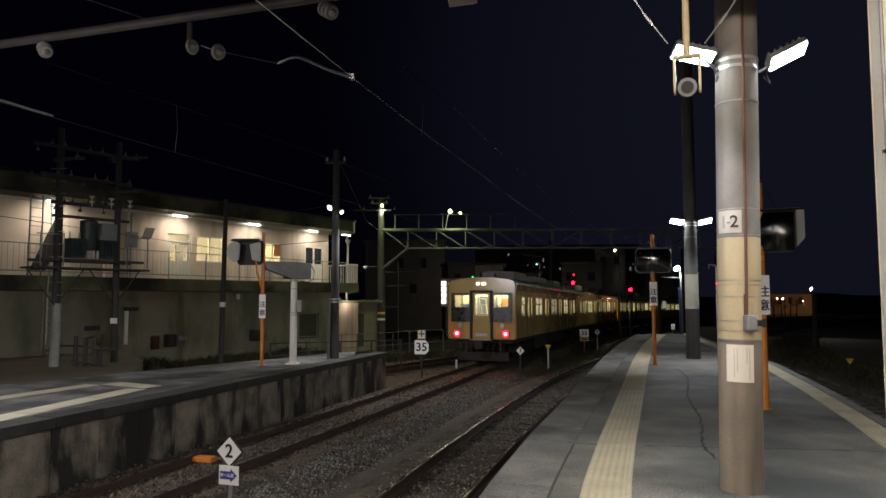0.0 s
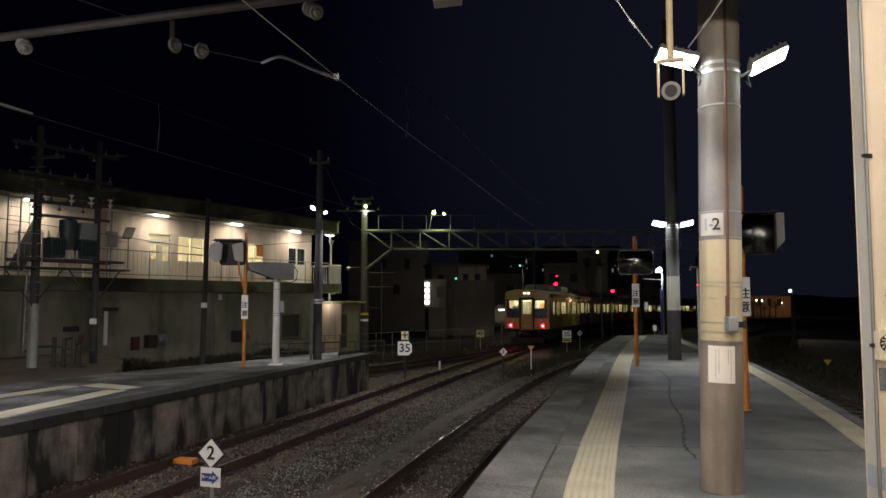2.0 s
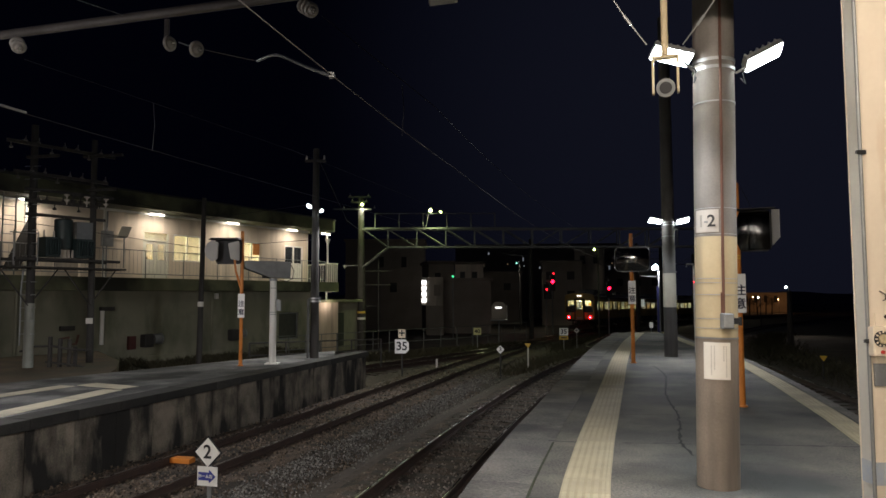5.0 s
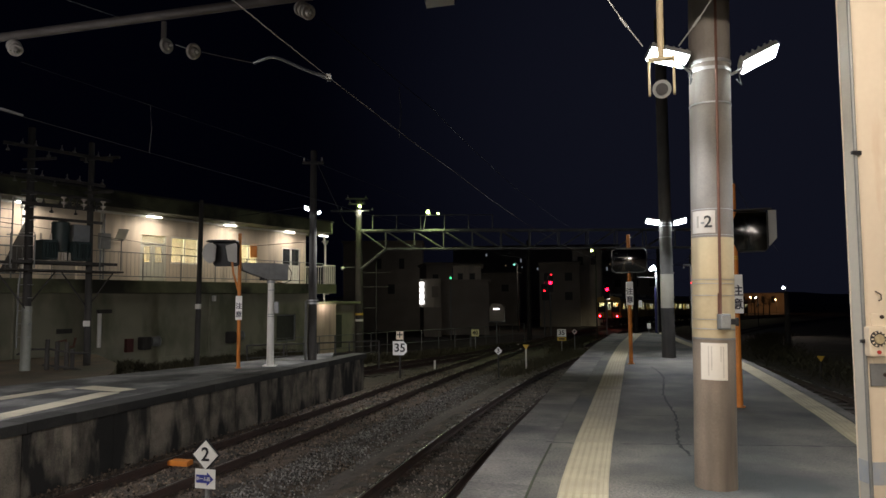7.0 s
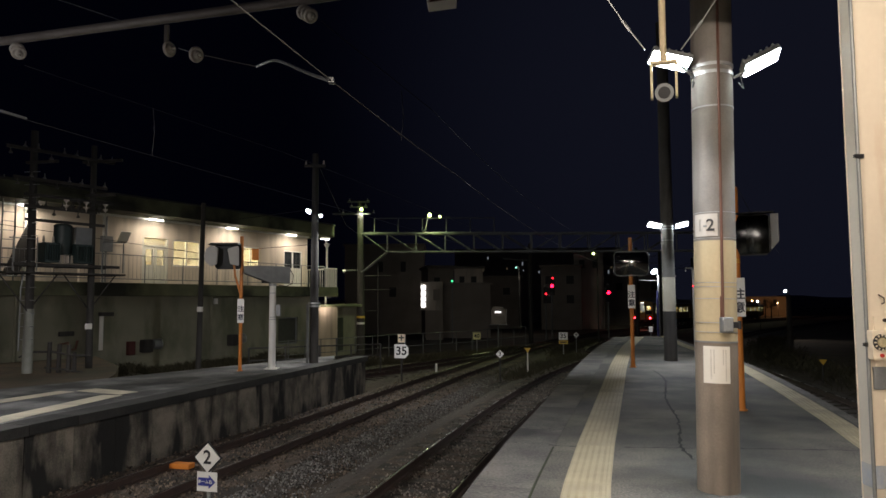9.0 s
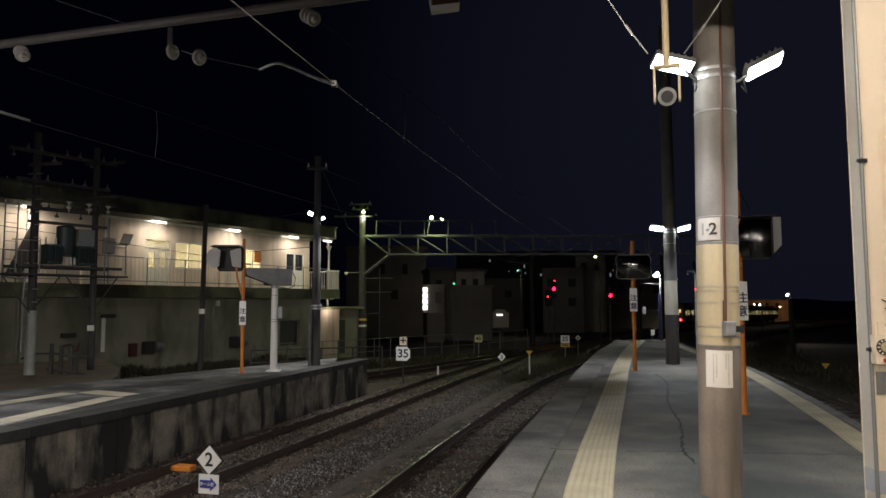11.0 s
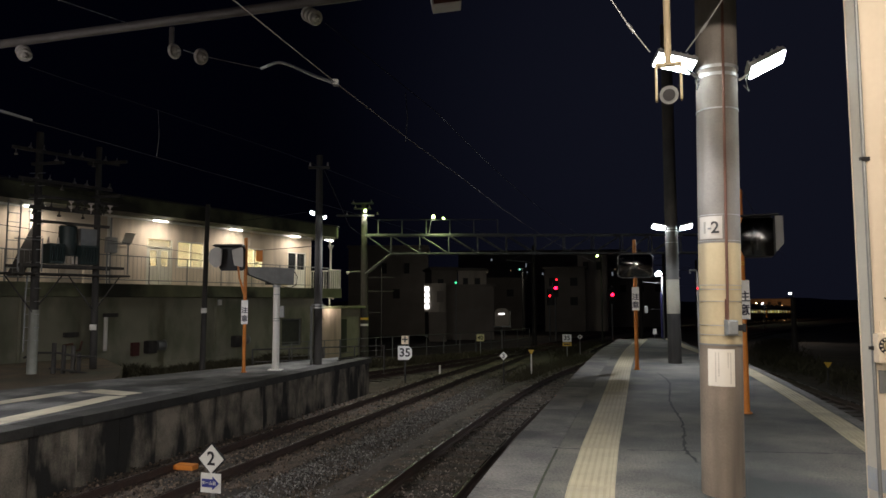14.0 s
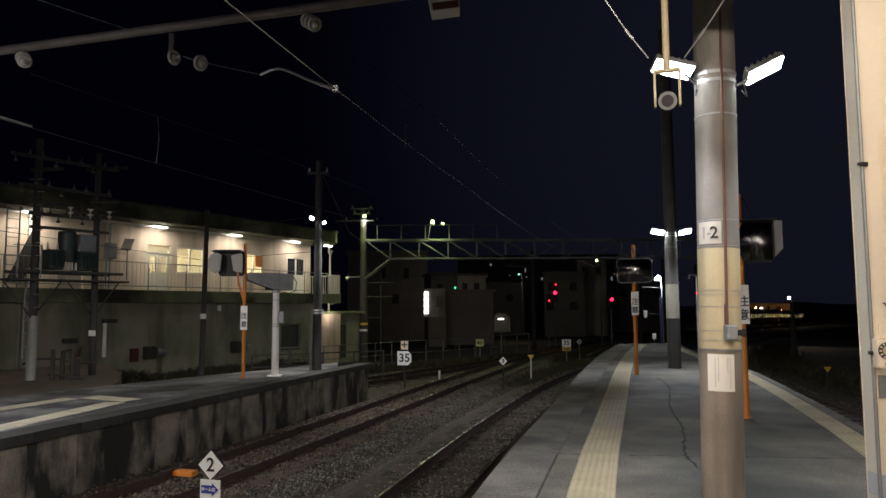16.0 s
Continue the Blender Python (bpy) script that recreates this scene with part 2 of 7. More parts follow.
def rod(bm, p, q, r, r2=None, seg=12):
    p, q = Vector(p), Vector(q)
    d = q - p
    m = Matrix.Translation((p + q) / 2) @ d.to_track_quat("Z", "Y").to_matrix().to_4x4()
    bmesh.ops.create_cone(bm, cap_ends=True, segments=seg, radius1=r, radius2=r if r2 is None else r2, depth=d.length, matrix=m)
    return bm


def tube(bm, pts, r, seg=6):
    """A bent round bar through pts."""
    rings = []
    pts = [Vector(p) for p in pts]
    for i, p in enumerate(pts):
        d = (pts[min(i + 1, len(pts) - 1)] - pts[max(i - 1, 0)]).normalized()
        q = d.to_track_quat("Z", "Y")
        rings.append([bm.verts.new(p + q @ Vector((math.cos(a) * r, math.sin(a) * r, 0))) for a in (2 * math.pi * k / seg for k in range(seg))])
    for a, b in zip(rings, rings[1:]):
        for k in range(seg):
            bm.faces.new((a[k], a[(k + 1) % seg], b[(k + 1) % seg], b[k]))
    bm.faces.new(rings[0][::-1])
    bm.faces.new(rings[-1])
    return bm


def bent(pts, cut=6):
    """Points of a smooth bend through pts."""
    p = [Vector(q) for q in (pts[0], *pts, pts[-1])]
    out = []
    for a, b, c, d in zip(p, p[1:], p[2:], p[3:]):
        for k in range(cut):
            u = k / cut
            out.append(0.5 * (2 * b + (c - a) * u + (2 * a - 5 * b + 4 * c - d) * u * u + (3 * b - a - 3 * c + d) * u ** 3))
    return out + [p[-1]]


def prism(bm, pts, depth, m=None):
    """Polygon pts (x, z) in the plane y = 0, extruded to y = depth."""
    a = [bm.verts.new((x, 0, z)) for x, z in pts]
    b = [bm.verts.new((x, depth, z)) for x, z in pts]
    n = len(pts)
    bm.faces.new(a)
    bm.faces.new(b[::-1])
    for i in range(n):
        bm.faces.new((a[i], b[i], b[(i + 1) % n], a[(i + 1) % n]))
    bmesh.ops.recalc_face_normals(bm, faces=bm.faces)
    if m:
        bmesh.ops.transform(bm, matrix=m, verts=a + b)
    return bm


def flat(bm, pts, z0, z1):
    """Plan polygon pts (x, y), from z0 up to z1."""
    lo, hi = [bm.verts.new((x, y, z0)) for x, y in pts], [bm.verts.new((x, y, z1)) for x, y in pts]
    n = len(pts)
    bm.faces.new(lo[::-1])
    bm.faces.new(hi)
    for i in range(n):
        bm.faces.new((lo[i], lo[(i + 1) % n], hi[(i + 1) % n], hi[i]))
    bmesh.ops.recalc_face_normals(bm, faces=bm.faces)
    return bm


def holed(bm, x0, x1, z0, z1, openings, y, t):
    """One welded wall slab from y to y + t, with rectangular openings (a, b, c, d) cut right through."""
    xs = sorted({x0, x1, *[v for o in openings for v in o[:2]]})
    zs = sorted({z0, z1, *[v for o in openings for v in o[2:4]]})
    gap = lambda i, j: any(o[0] - 1e-6 < (xs[i] + xs[i + 1]) / 2 < o[1] + 1e-6 and o[2] - 1e-6 < (zs[j] + zs[j + 1]) / 2 < o[3] + 1e-6 for o in openings)
    solid_cells = {(i, j) for i in range(len(xs) - 1) for j in range(len(zs) - 1) if not gap(i, j)}
    vs = {}

    def v(i, j, k):
        if (i, j, k) not in vs:
            vs[i, j, k] = bm.verts.new((xs[i], y + k * t, zs[j]))
        return vs[i, j, k]
    for i, j in solid_cells:
        for k in (0, 1):
            q = [v(i, j, k), v(i + 1, j, k), v(i + 1, j + 1, k), v(i, j + 1, k)]
            bm.faces.new(q if k == 0 else q[::-1])
        for (di, dj), (a, b) in {(-1, 0): ((0, 0), (0, 1)), (1, 0): ((1, 0), (1, 1)), (0, -1): ((0, 0), (1, 0)), (0, 1): ((0, 1), (1, 1))}.items():
            if (i + di, j + dj) not in solid_cells:
                bm.faces.new((v(i + a[0], j + a[1], 0), v(i + b[0], j + b[1], 0), v(i + b[0], j + b[1], 1), v(i + a[0], j + a[1], 1)))
    bmesh.ops.recalc_face_normals(bm, faces=bm.faces)
    return bm


def mesh_of(bm, material, name, smooth=False):
    me = bpy.data.meshes.new(name)
    bm.to_mesh(me)
    bm.free()
    for x in (material if isinstance(material, (list, tuple)) else [material]):
        me.materials.append(x)
    if smooth:
        me.polygons.foreach_set("use_smooth", [True] * len(me.polygons))
        me.set_sharp_from_angle(angle=radians(35))
    return me


def part(name, bm, material, parent, label="", smooth=False, at=None):
    ob = new(name, mesh_of(bm, material, name, smooth))
    ob.parent = parent
    if at is not None:
        ob.matrix_basis = at
    return tagged(ob, label)


def thing(name, m, label, category, group="", kind=""):
    ob = new(name)
    ob.empty_display_size = 0.2
    ob.matrix_basis = m if isinstance(m, Matrix) else pose(*m)
    return tagged(ob, label, category, group, kind)


def solid(name, bm, material, label, category="", kind="", group="", smooth=False, at=None):
    ob = new(name, mesh_of(bm, material, name, smooth))
    if at is not None:
        ob.matrix_basis = at
    return tagged(ob, label, category, group, kind)


B = bmesh.new


# ---------------------------------------------------------------- curves of the plan
def curve(pts, step=0.5):
    """Smooth line through plan points, resampled to even steps."""
    p = np.array(pts, float)
    p = np.vstack([2 * p[0] - p[1], p, 2 * p[-1] - p[-2]])
    out = []
    for i in range(1, len(p) - 2):
        for u in np.linspace(0, 1, 24, endpoint=False):
            a, b, c, d = p[i - 1:i + 3]
            out.append(0.5 * (2 * b + (c - a) * u + (2 * a - 5 * b + 4 * c - d) * u * u + (3 * b - a - 3 * c + d) * u ** 3))
    out = np.array(out + [p[-2]])
    s = np.r_[0, np.cumsum(np.linalg.norm(np.diff(out, axis=0), axis=1))]
    t = np.arange(0, s[-1], step)
    return np.c_[np.interp(t, s, out[:, 0]), np.interp(t, s, out[:, 1])]


def aside(line, d):
    """The line moved d metres to its right."""
    g = np.gradient(line, axis=0)
    g /= np.linalg.norm(g, axis=1)[:, None]
    return line + d * np.c_[g[:, 1], -g[:, 0]]


def between(line, y0, y1):
    return line[(line[:, 1] >= y0) & (line[:, 1] <= y1)]


def at_y(line, y):
    return float(np.interp(y, line[:, 1], line[:, 0]))


def sweep(bm, line, profile, z=0.0, fall=False):
    """A profile of (across, up) points carried along a plan line; across is to the right."""
    g = np.gradient(line, axis=0)
    g /= np.linalg.norm(g, axis=1)[:, None]
    rings = [[bm.verts.new((x + a * dy, y - a * dx, z + u + (grade(y) if fall else 0.0))) for a, u in profile] for (x, y), (dx, dy) in zip(line, g)]
    n = len(profile)
    for a, b in zip(rings, rings[1:]):
        for k in range(n):
            bm.faces.new((a[k], a[(k + 1) % n], b[(k + 1) % n], b[k]))
    bm.faces.new(rings[0][::-1])
    bm.faces.new(rings[-1])
    bmesh.ops.recalc_face_normals(bm, faces=bm.faces)
    return bm


MAIN = curve([(-12.5, -16), (-7.5, 0.5), (-4.8, 9.3), (-3.62, 13), (-2.5, 16.5), (-0.95, 21.5), (1.0, 28), (4.18, 39), (7.69, 50),
              (11.99, 61.5), (17.08, 73), (23.25, 85), (34.72, 103), (47.62, 121.5), (88, 178), (149, 264)])
ARC = curve([(-6.0, -34)] + [(y * 0.1976 - 1.07 + 0.0035 * y * y, y) for y in (-16, -6, 0, 6, 12, 18, 24, 30, 36)], 0.25)   # arc of the near track
EDGE = curve([(-6.0, -34)] + [(y * 0.1976 - 1.07 + 0.0035 * y * y + d, y) for y, d in
              ((-16, 0), (-6, 0), (0, 0), (5, 0), (7.5, 0.04), (9.5, 0.1), (12.5, 0.14), (17.5, 0.07), (22.5, -0.08), (26, -0.18), (30, -0.3), (36, -0.5))], 0.25)
NEAR = curve([tuple(p) for p in aside(ARC, -1.595)[::24]] + [tuple(p) for p in aside(MAIN, 4.3)[120::14]])
SIDING = curve([(-7.7, 18.2), (-5.6, 22), (-2.1, 28), (2.3, 36.5), (6.0, 44.5), (10.0, 54.3)])
EDGE2 = curve([(1.0, -34), (2.6, -16), (3.4, 0), (4.6, 6), (5.53, 9.2), (6.6, 13.04), (7.67, 17.43), (8.7, 23.5), (9.9, 29.5)], 0.25)
FAR_R = curve([(5.0, -16), (6.0, 0), (7.2, 6), (9.2, 13), (11.3, 23.5), (13.6, 33), (18, 45), (27, 62), (50, 96), (120, 190)])

MUSTARD = mat("mustard_train_paint", (0.49, 0.345, 0.12), (0.4, 0.28, 0.095), 0.18, scale=1.5, fine=25, bump=0.03, stain=(0.37, 0.255, 0.085), streak=1.5, pull=0.5, coat=0.2)
TRAINROOF = mat("train_roof_grey", (0.22, 0.22, 0.22), (0.14, 0.14, 0.14), 0.7)
UNDER = mat("train_underframe", (0.03, 0.028, 0.026), (0.018, 0.017, 0.016), 0.8, bump=0.3)
RUBBER = mat("black_rubber", (0.02, 0.02, 0.022), (0.012, 0.012, 0.013), 0.7)
CABLACK = mat("dark_window_surround", (0.022, 0.018, 0.017), (0.014, 0.012, 0.012), 0.3)
GLOSSY = mat("glossy_wavy_panel", (0.46, 0.33, 0.13), (0.38, 0.27, 0.1), 0.1, scale=1.3, fine=9, bump=0.5, coat=0.6)
# pale colour paints the bright glint along the train's rain gutter
GLINTTRIM = mat("gutter_painted_glint", (0.85, 0.83, 0.8), (0.7, 0.68, 0.66), 0.28, 0.3, scale=2.5, fine=20, bump=0.25)
INSIDE = mat("train_interior_cream", (0.62, 0.58, 0.42), (0.52, 0.48, 0.34), 0.6, bump=0.03)
SEAT = mat("seat_moquette", (0.06, 0.10, 0.16), (0.04, 0.07, 0.11), 0.9)
PANE = glass("clear_pane", (0.75, 0.8, 0.78), 0.04, 0.12)
FARPANE = mat("dull_far_pane", (0.03, 0.032, 0.035), (0.02, 0.02, 0.022), 0.6, bump=0.0)
DARKPANE = glass("dark_pane", (0.03, 0.035, 0.04), 0.05, 0.85)
MIRROR = mat("mirror_glass", (0.24, 0.245, 0.25), (0.2, 0.205, 0.21), 0.08, 1.0, bump=0.0)
# flap shell colour; on the twin mirror plates it paints their reflection
PALEGREY = mat("pale_shell_and_reflection_grey", (0.42, 0.41, 0.38), (0.34, 0.33, 0.31), 0.4, scale=3, fine=40, bump=0.05)
DULLMIRROR = mat("dull_dark_mirror", (0.055, 0.058, 0.06), (0.04, 0.042, 0.045), 0.16, 1.0, bump=0.0)
# much darker porcelain, for the insulators on the stand's upper cross arms
DARKPORC = mat("dark_porcelain", (0.16, 0.15, 0.135), (0.09, 0.085, 0.075), 0.4, bump=0.02)
PORCELAIN = mat("brown_white_porcelain", (0.62, 0.58, 0.52), (0.45, 0.4, 0.36), 0.25, scale=6, fine=30, bump=0.02)
WIRE = mat("copper_wire", (0.11, 0.095, 0.08), (0.07, 0.06, 0.052), 0.75, 0.0, bump=0.0)
BEAMG = mat("old_galvanised_beam", (0.24, 0.21, 0.195), (0.12, 0.108, 0.1), 0.6, 0.2, scale=2, fine=40, stain=(0.13, 0.11, 0.1))
PAPER = mat("white_paper", (0.8, 0.76, 0.68), (0.74, 0.69, 0.6), 0.85, bump=0.02)
BANNER = mat("dim_blue_banner", (0.03, 0.03, 0.12), (0.02, 0.02, 0.08), 0.8)
BLUEP = mat("blue_paint", (0.04, 0.05, 0.28), (0.03, 0.04, 0.22), 0.5, bump=0.02)
REDP = mat("red_paint", (0.45, 0.03, 0.02), (0.35, 0.025, 0.02), 0.5, bump=0.03)
BROWNP = mat("brown_conduit", (0.14, 0.06, 0.035), (0.1, 0.04, 0.025), 0.6, bump=0.05)
PINKWALL = mat("pinkish_annex_wall", (0.46, 0.37, 0.29), (0.38, 0.3, 0.24), 0.85, scale=1.5, fine=60, stain=(0.25, 0.2, 0.16), streak=2.0)
TRANSF = mat("dark_green_transformer", (0.028, 0.045, 0.045), (0.016, 0.028, 0.028), 0.5)
WEED = mat("dry_weeds", (0.065, 0.055, 0.028), (0.03, 0.03, 0.015), 0.9, bump=0.0)
MOSSJ = mat("moss_in_joint", (0.05, 0.06, 0.025), (0.02, 0.022, 0.015), 0.95, bump=0.3)
TAR = mat("open_crack", (0.018, 0.017, 0.016), (0.01, 0.01, 0.01), 0.95, bump=0.3)
FARWALL = mat("far_building_wall", (0.62, 0.55, 0.47), (0.52, 0.46, 0.39), 0.9, scale=0.6, fine=10, bump=0.1, stain=(0.18, 0.16, 0.15), streak=0.8)
FARDARK = mat("far_dark_wall", (0.33, 0.29, 0.255), (0.23, 0.205, 0.18), 0.9, scale=0.6, fine=10, bump=0.1)
TUBE = glowing("fluorescent_tube", (1.0, 0.93, 0.8), 26)
LED = glowing("led_face", (0.95, 1.0, 0.95), 60)
SODIUM = glowing("yellow_green_lamp", (0.80, 1.0, 0.30), 7)
TRAINTUBE = glowing("train_tube", (1.0, 0.92, 0.58), 23)
TAIL = glowing("red_tail_lens", (1.0, 0.0006, 0.0015), 55)
TAILCORE = glowing("red_tail_core", (1.0, 0.03, 0.05), 60)
SIGNALRED = glowing("red_signal_lens", (1.0, 0.003, 0.02), 16)
SIGNALDIM = glowing("dim_red_lens", (1.0, 0.01, 0.02), 7)
ROLLSIGN = glowing("lit_roll_sign", (1.0, 0.95, 0.9), 2)
LITSIGN = glowing("lit_sign_panel", (1.0, 0.97, 0.93), 2.6)
ROOMGLOW = glowing("office_tube", (1.0, 0.88, 0.5), 105)
AMBER = glowing("amber_lamp", (1.0, 0.33, 0.02), 3)
AMBERLAMP = glowing("sodium_street_lamp", (1.0, 0.6, 0.25), 25)
GREENLAMP = glowing("pale_green_street_lamp", (0.35, 1.0, 0.75), 0.7)
FARLIT = glowing("far_lit_window", (0.85, 0.92, 1.0), 0.14)
FARWARM = glowing("far_warm_window", (1.0, 0.7, 0.4), 0.12)
GREENLED = glowing("green_lamp", (0.1, 1.0, 0.35), 1.2)


def words(body, size, depth=0.002):
    """Lettering as a mesh standing in the plane y = 0, read from -y, centred."""
    cu = bpy.data.curves.new("lettering", "FONT")
    cu.body, cu.size, cu.extrude, cu.align_x, cu.align_y = body, size, depth, "CENTER", "CENTER"
    cu.resolution_u, cu.offset = 3, size * 0.018
    ob = bpy.data.objects.new("lettering", cu)
    scene.collection.objects.link(ob)
    me = bpy.data.meshes.new_from_object(ob.evaluated_get(bpy.context.evaluated_depsgraph_get()))
    bpy.data.objects.remove(ob)
    me.transform(Matrix.Rotation(radians(90), 4, "X"))
    return me


def lettering(name, body, size, material, parent, x, y, z):
    me = words(body, size)
    me.materials.clear()
    me.materials.append(material)
    ob = new(name, me)
    ob.parent = parent
    ob.matrix_basis = pose(x, y, z)
    return ob


def wire(name, pts, r, material, label, category="cable"):
    return solid(name, tube(B(), pts, r, 6), material, label, category)


# ---------------------------------------------------------------- ground, tracks, ballast
def build_ground():
    bm = B()
    rows = [[bm.verts.new((x, y, BED + grade(y) + 0.03 * noise.noise((x * 0.4, y * 0.4, 0)) * (abs(x) < 60))) for x in (-500, -60, *np.arange(-22, 26, 1.5), 60, 600)]
            for y in (-80, -10, *np.arange(0, 60, 1.5), 70, 85, 100, 130, 160, 200, 800)]
    for a, b in zip(rows, rows[1:]):
        for k in range(len(a) - 1):
            bm.faces.new((a[k], a[k + 1], b[k + 1], b[k]))
    solid("ground", bm, DIRT, "dark earth of the station yard", kind="structure")
    for line, w in ((MAIN, 1.75), (NEAR, 1.75), (SIDING, 1.5), (FAR_R, 1.6)):
        bm = B()
        sweep(bm, between(line, -12, 120)[::2], [(-w, 0), (w, 0), (w - 0.35, 0.075), (-w + 0.35, 0.075)], BED + 0.004, True)
        solid("ballast_bed", bm, BALLAST, "dark ballast bed under the rails", kind="structure")


def stones(name, label, count, place, lo, hi, material, lift=0.0):
    """Many angular stones in one mesh; place() gives a plan point and the height of its bed."""
    base = np.array([(1, 0, 0), (-1, 0, 0), (0, 1, 0), (0, -1, 0), (0, 0, 1), (0, 0, -1)], float)
    tri = np.array([(0, 2, 4), (2, 1, 4), (1, 3, 4), (3, 0, 4), (2, 0, 5), (1, 2, 5), (3, 1, 5), (0, 3, 5)])
    rng = np.random.default_rng(5)
    v, f = [], []
    for k in range(count):
        x, y, z = place(rng)
        s = rng.uniform(lo, hi)
        q, _ = np.linalg.qr(rng.normal(size=(3, 3)))
        p = (base * rng.uniform(0.6, 1.15, (6, 1)) * (s * np.array([1, 0.8, 0.65]))) @ q
        v.append(p + (x, y, z + s * 0.25 + lift))
        f.append(tri + 6 * k)
    me = bpy.data.meshes.new(name)
    me.from_pydata(np.concatenate(v).tolist(), [], np.concatenate(f).tolist())
    me.materials.append(material)
    return tagged(new(name, me), label, "", "", "stuff")




def stone(name, a, b):
    m = mat(name, a, b, 0.9, scale=14, fine=90, bump=0.2)
    n, l = m.node_tree.nodes, m.node_tree.links
    g, h, r = n.new("ShaderNodeNewGeometry"), n.new("ShaderNodeHueSaturation"), n.new("ShaderNodeMapRange")
    r.inputs["To Min"].default_value, r.inputs["To Max"].default_value = 0.08, 1.3
    l.new(g.outputs["Random Per Island"], r.inputs["Value"])
    l.new(r.outputs["Result"], h.inputs["Value"])
    l.new(n["Principled BSDF"].inputs["Base Color"].links[0].from_socket, h.inputs["Color"])
    l.new(h.outputs["Color"], n["Principled BSDF"].inputs["Base Color"])
    return m


NEARSTONE = stone("grey_brown_ballast", (0.27, 0.23, 0.2), (0.1, 0.083, 0.068))
STONE, RUSTSTONE = stone("loose_ballast", (0.30, 0.285, 0.265), (0.11, 0.102, 0.092)), stone("rust_stained_ballast", (0.2, 0.152, 0.11), (0.085, 0.065, 0.05))

SLEEPER_MESH = mesh_of(box(B(), (2.1, 0.21, 0.13), (0, 0, -0.065), 0.012), SLEEPER, "sleeper")
CLIP_MESH = mesh_of(box(box(B(), (0.3, 0.15, 0.016), (0.566, 0, 0.008), 0.003), (0.3, 0.15, 0.016), (-0.566, 0, 0.008), 0.003), RUST, "tie_plate")


FILLEARTH = mat("earthy_ballast", (0.15, 0.108, 0.078), (0.035, 0.026, 0.02), 0.95, scale=5, fine=26, bump=1.0, spread=0.5, stain=(0.035, 0.028, 0.022), lo=0.46, hi=0.6, grit=1.2)
FILL = {"main_track": 0.157, "near_track": 0.183}   # depth of the fill under the rail top


def build_track(line, name, label, y0, y1):
    track = thing(name, (0, 0, 0), label, "railway track", kind="structure")
    for side in (-1, 1):
        rail = aside(line, side * 0.566)
        part("rail", sweep(B(), rail, [(-0.06, -0.15), (0.06, -0.15), (0.06, -0.135), (0.01, -0.12), (0.01, -0.04), (0.034, -0.03),
                                       (0.034, -0.004), (-0.034, -0.004), (-0.034, -0.03), (-0.01, -0.04), (-0.01, -0.12), (-0.06, -0.135)], RAIL, True),
             RUST, track)
        part("rail_head", sweep(B(), rail, [(-0.014, -0.005), (0.014, -0.005), (0.009, 0.001), (-0.009, 0.001)], RAIL, True), STEEL, track, "polished steel running surface")
    rng = random.Random(len(name))
    run = between(line, y0, y1)
    if name in FILL:
        # earth and fine stone that half buries the sleepers, between and outside the rails
        near = between(line, 5, 40)[::2]
        g = np.gradient(near, axis=0)
        g /= np.linalg.norm(g, axis=1)[:, None]
        for lo, hi, cut in ((-0.5, 0.5, 5), (-1.25, -0.64, 4), (0.64, 1.25, 4)):
            bm = B()
            prev = None
            for (x, y), (dx, dy) in zip(near, g):
                ring = []
                for k in range(cut + 1):
                    a = lo + (hi - lo) * k / cut
                    px, py = x + a * dy, y - a * dx
                    lift = 0.028 * noise.noise((px * 1.6, py * 1.6, 2.0)) + 0.012 * noise.noise((px * 6, py * 6, 5.0)) - 0.05 * max(0, abs(a) - 0.95)
                    ring.append(bm.verts.new((px, py, RAIL - FILL[name] + lift + grade(py))))
                if prev:
                    for k in range(cut):
                        bm.faces.new((prev[k], ring[k], ring[k + 1], prev[k + 1]))
                prev = ring
            bmesh.ops.recalc_face_normals(bm, faces=bm.faces)
            part("ballast_fill", bm, FILLEARTH, track, "dark earthy ballast fill", True)
    d = np.gradient(run, axis=0)
    s = np.r_[0, np.cumsum(np.linalg.norm(np.diff(run, axis=0), axis=1))]
    for t in np.arange(0.2, s[-1], 0.62):
        x, y = np.interp(t, s, run[:, 0]), np.interp(t, s, run[:, 1])
        h = math.degrees(math.atan2(np.interp(t, s, d[:, 1]), np.interp(t, s, d[:, 0]))) - 90
        for nm, me, z in (("sleeper", SLEEPER_MESH, RAIL - 0.166), ("tie_plate", CLIP_MESH, RAIL - 0.166)):
            if nm == "tie_plate" and (y > 22 or y < 7):
                continue
            o = new(nm, me)
            o.parent = track
            o.matrix_basis = pose(x + rng.uniform(-0.03, 0.03) * (nm == "sleeper"), y, z + grade(y), 0, 0, h + rng.uniform(-1.2, 1.2) * (nm == "sleeper"))
    return track


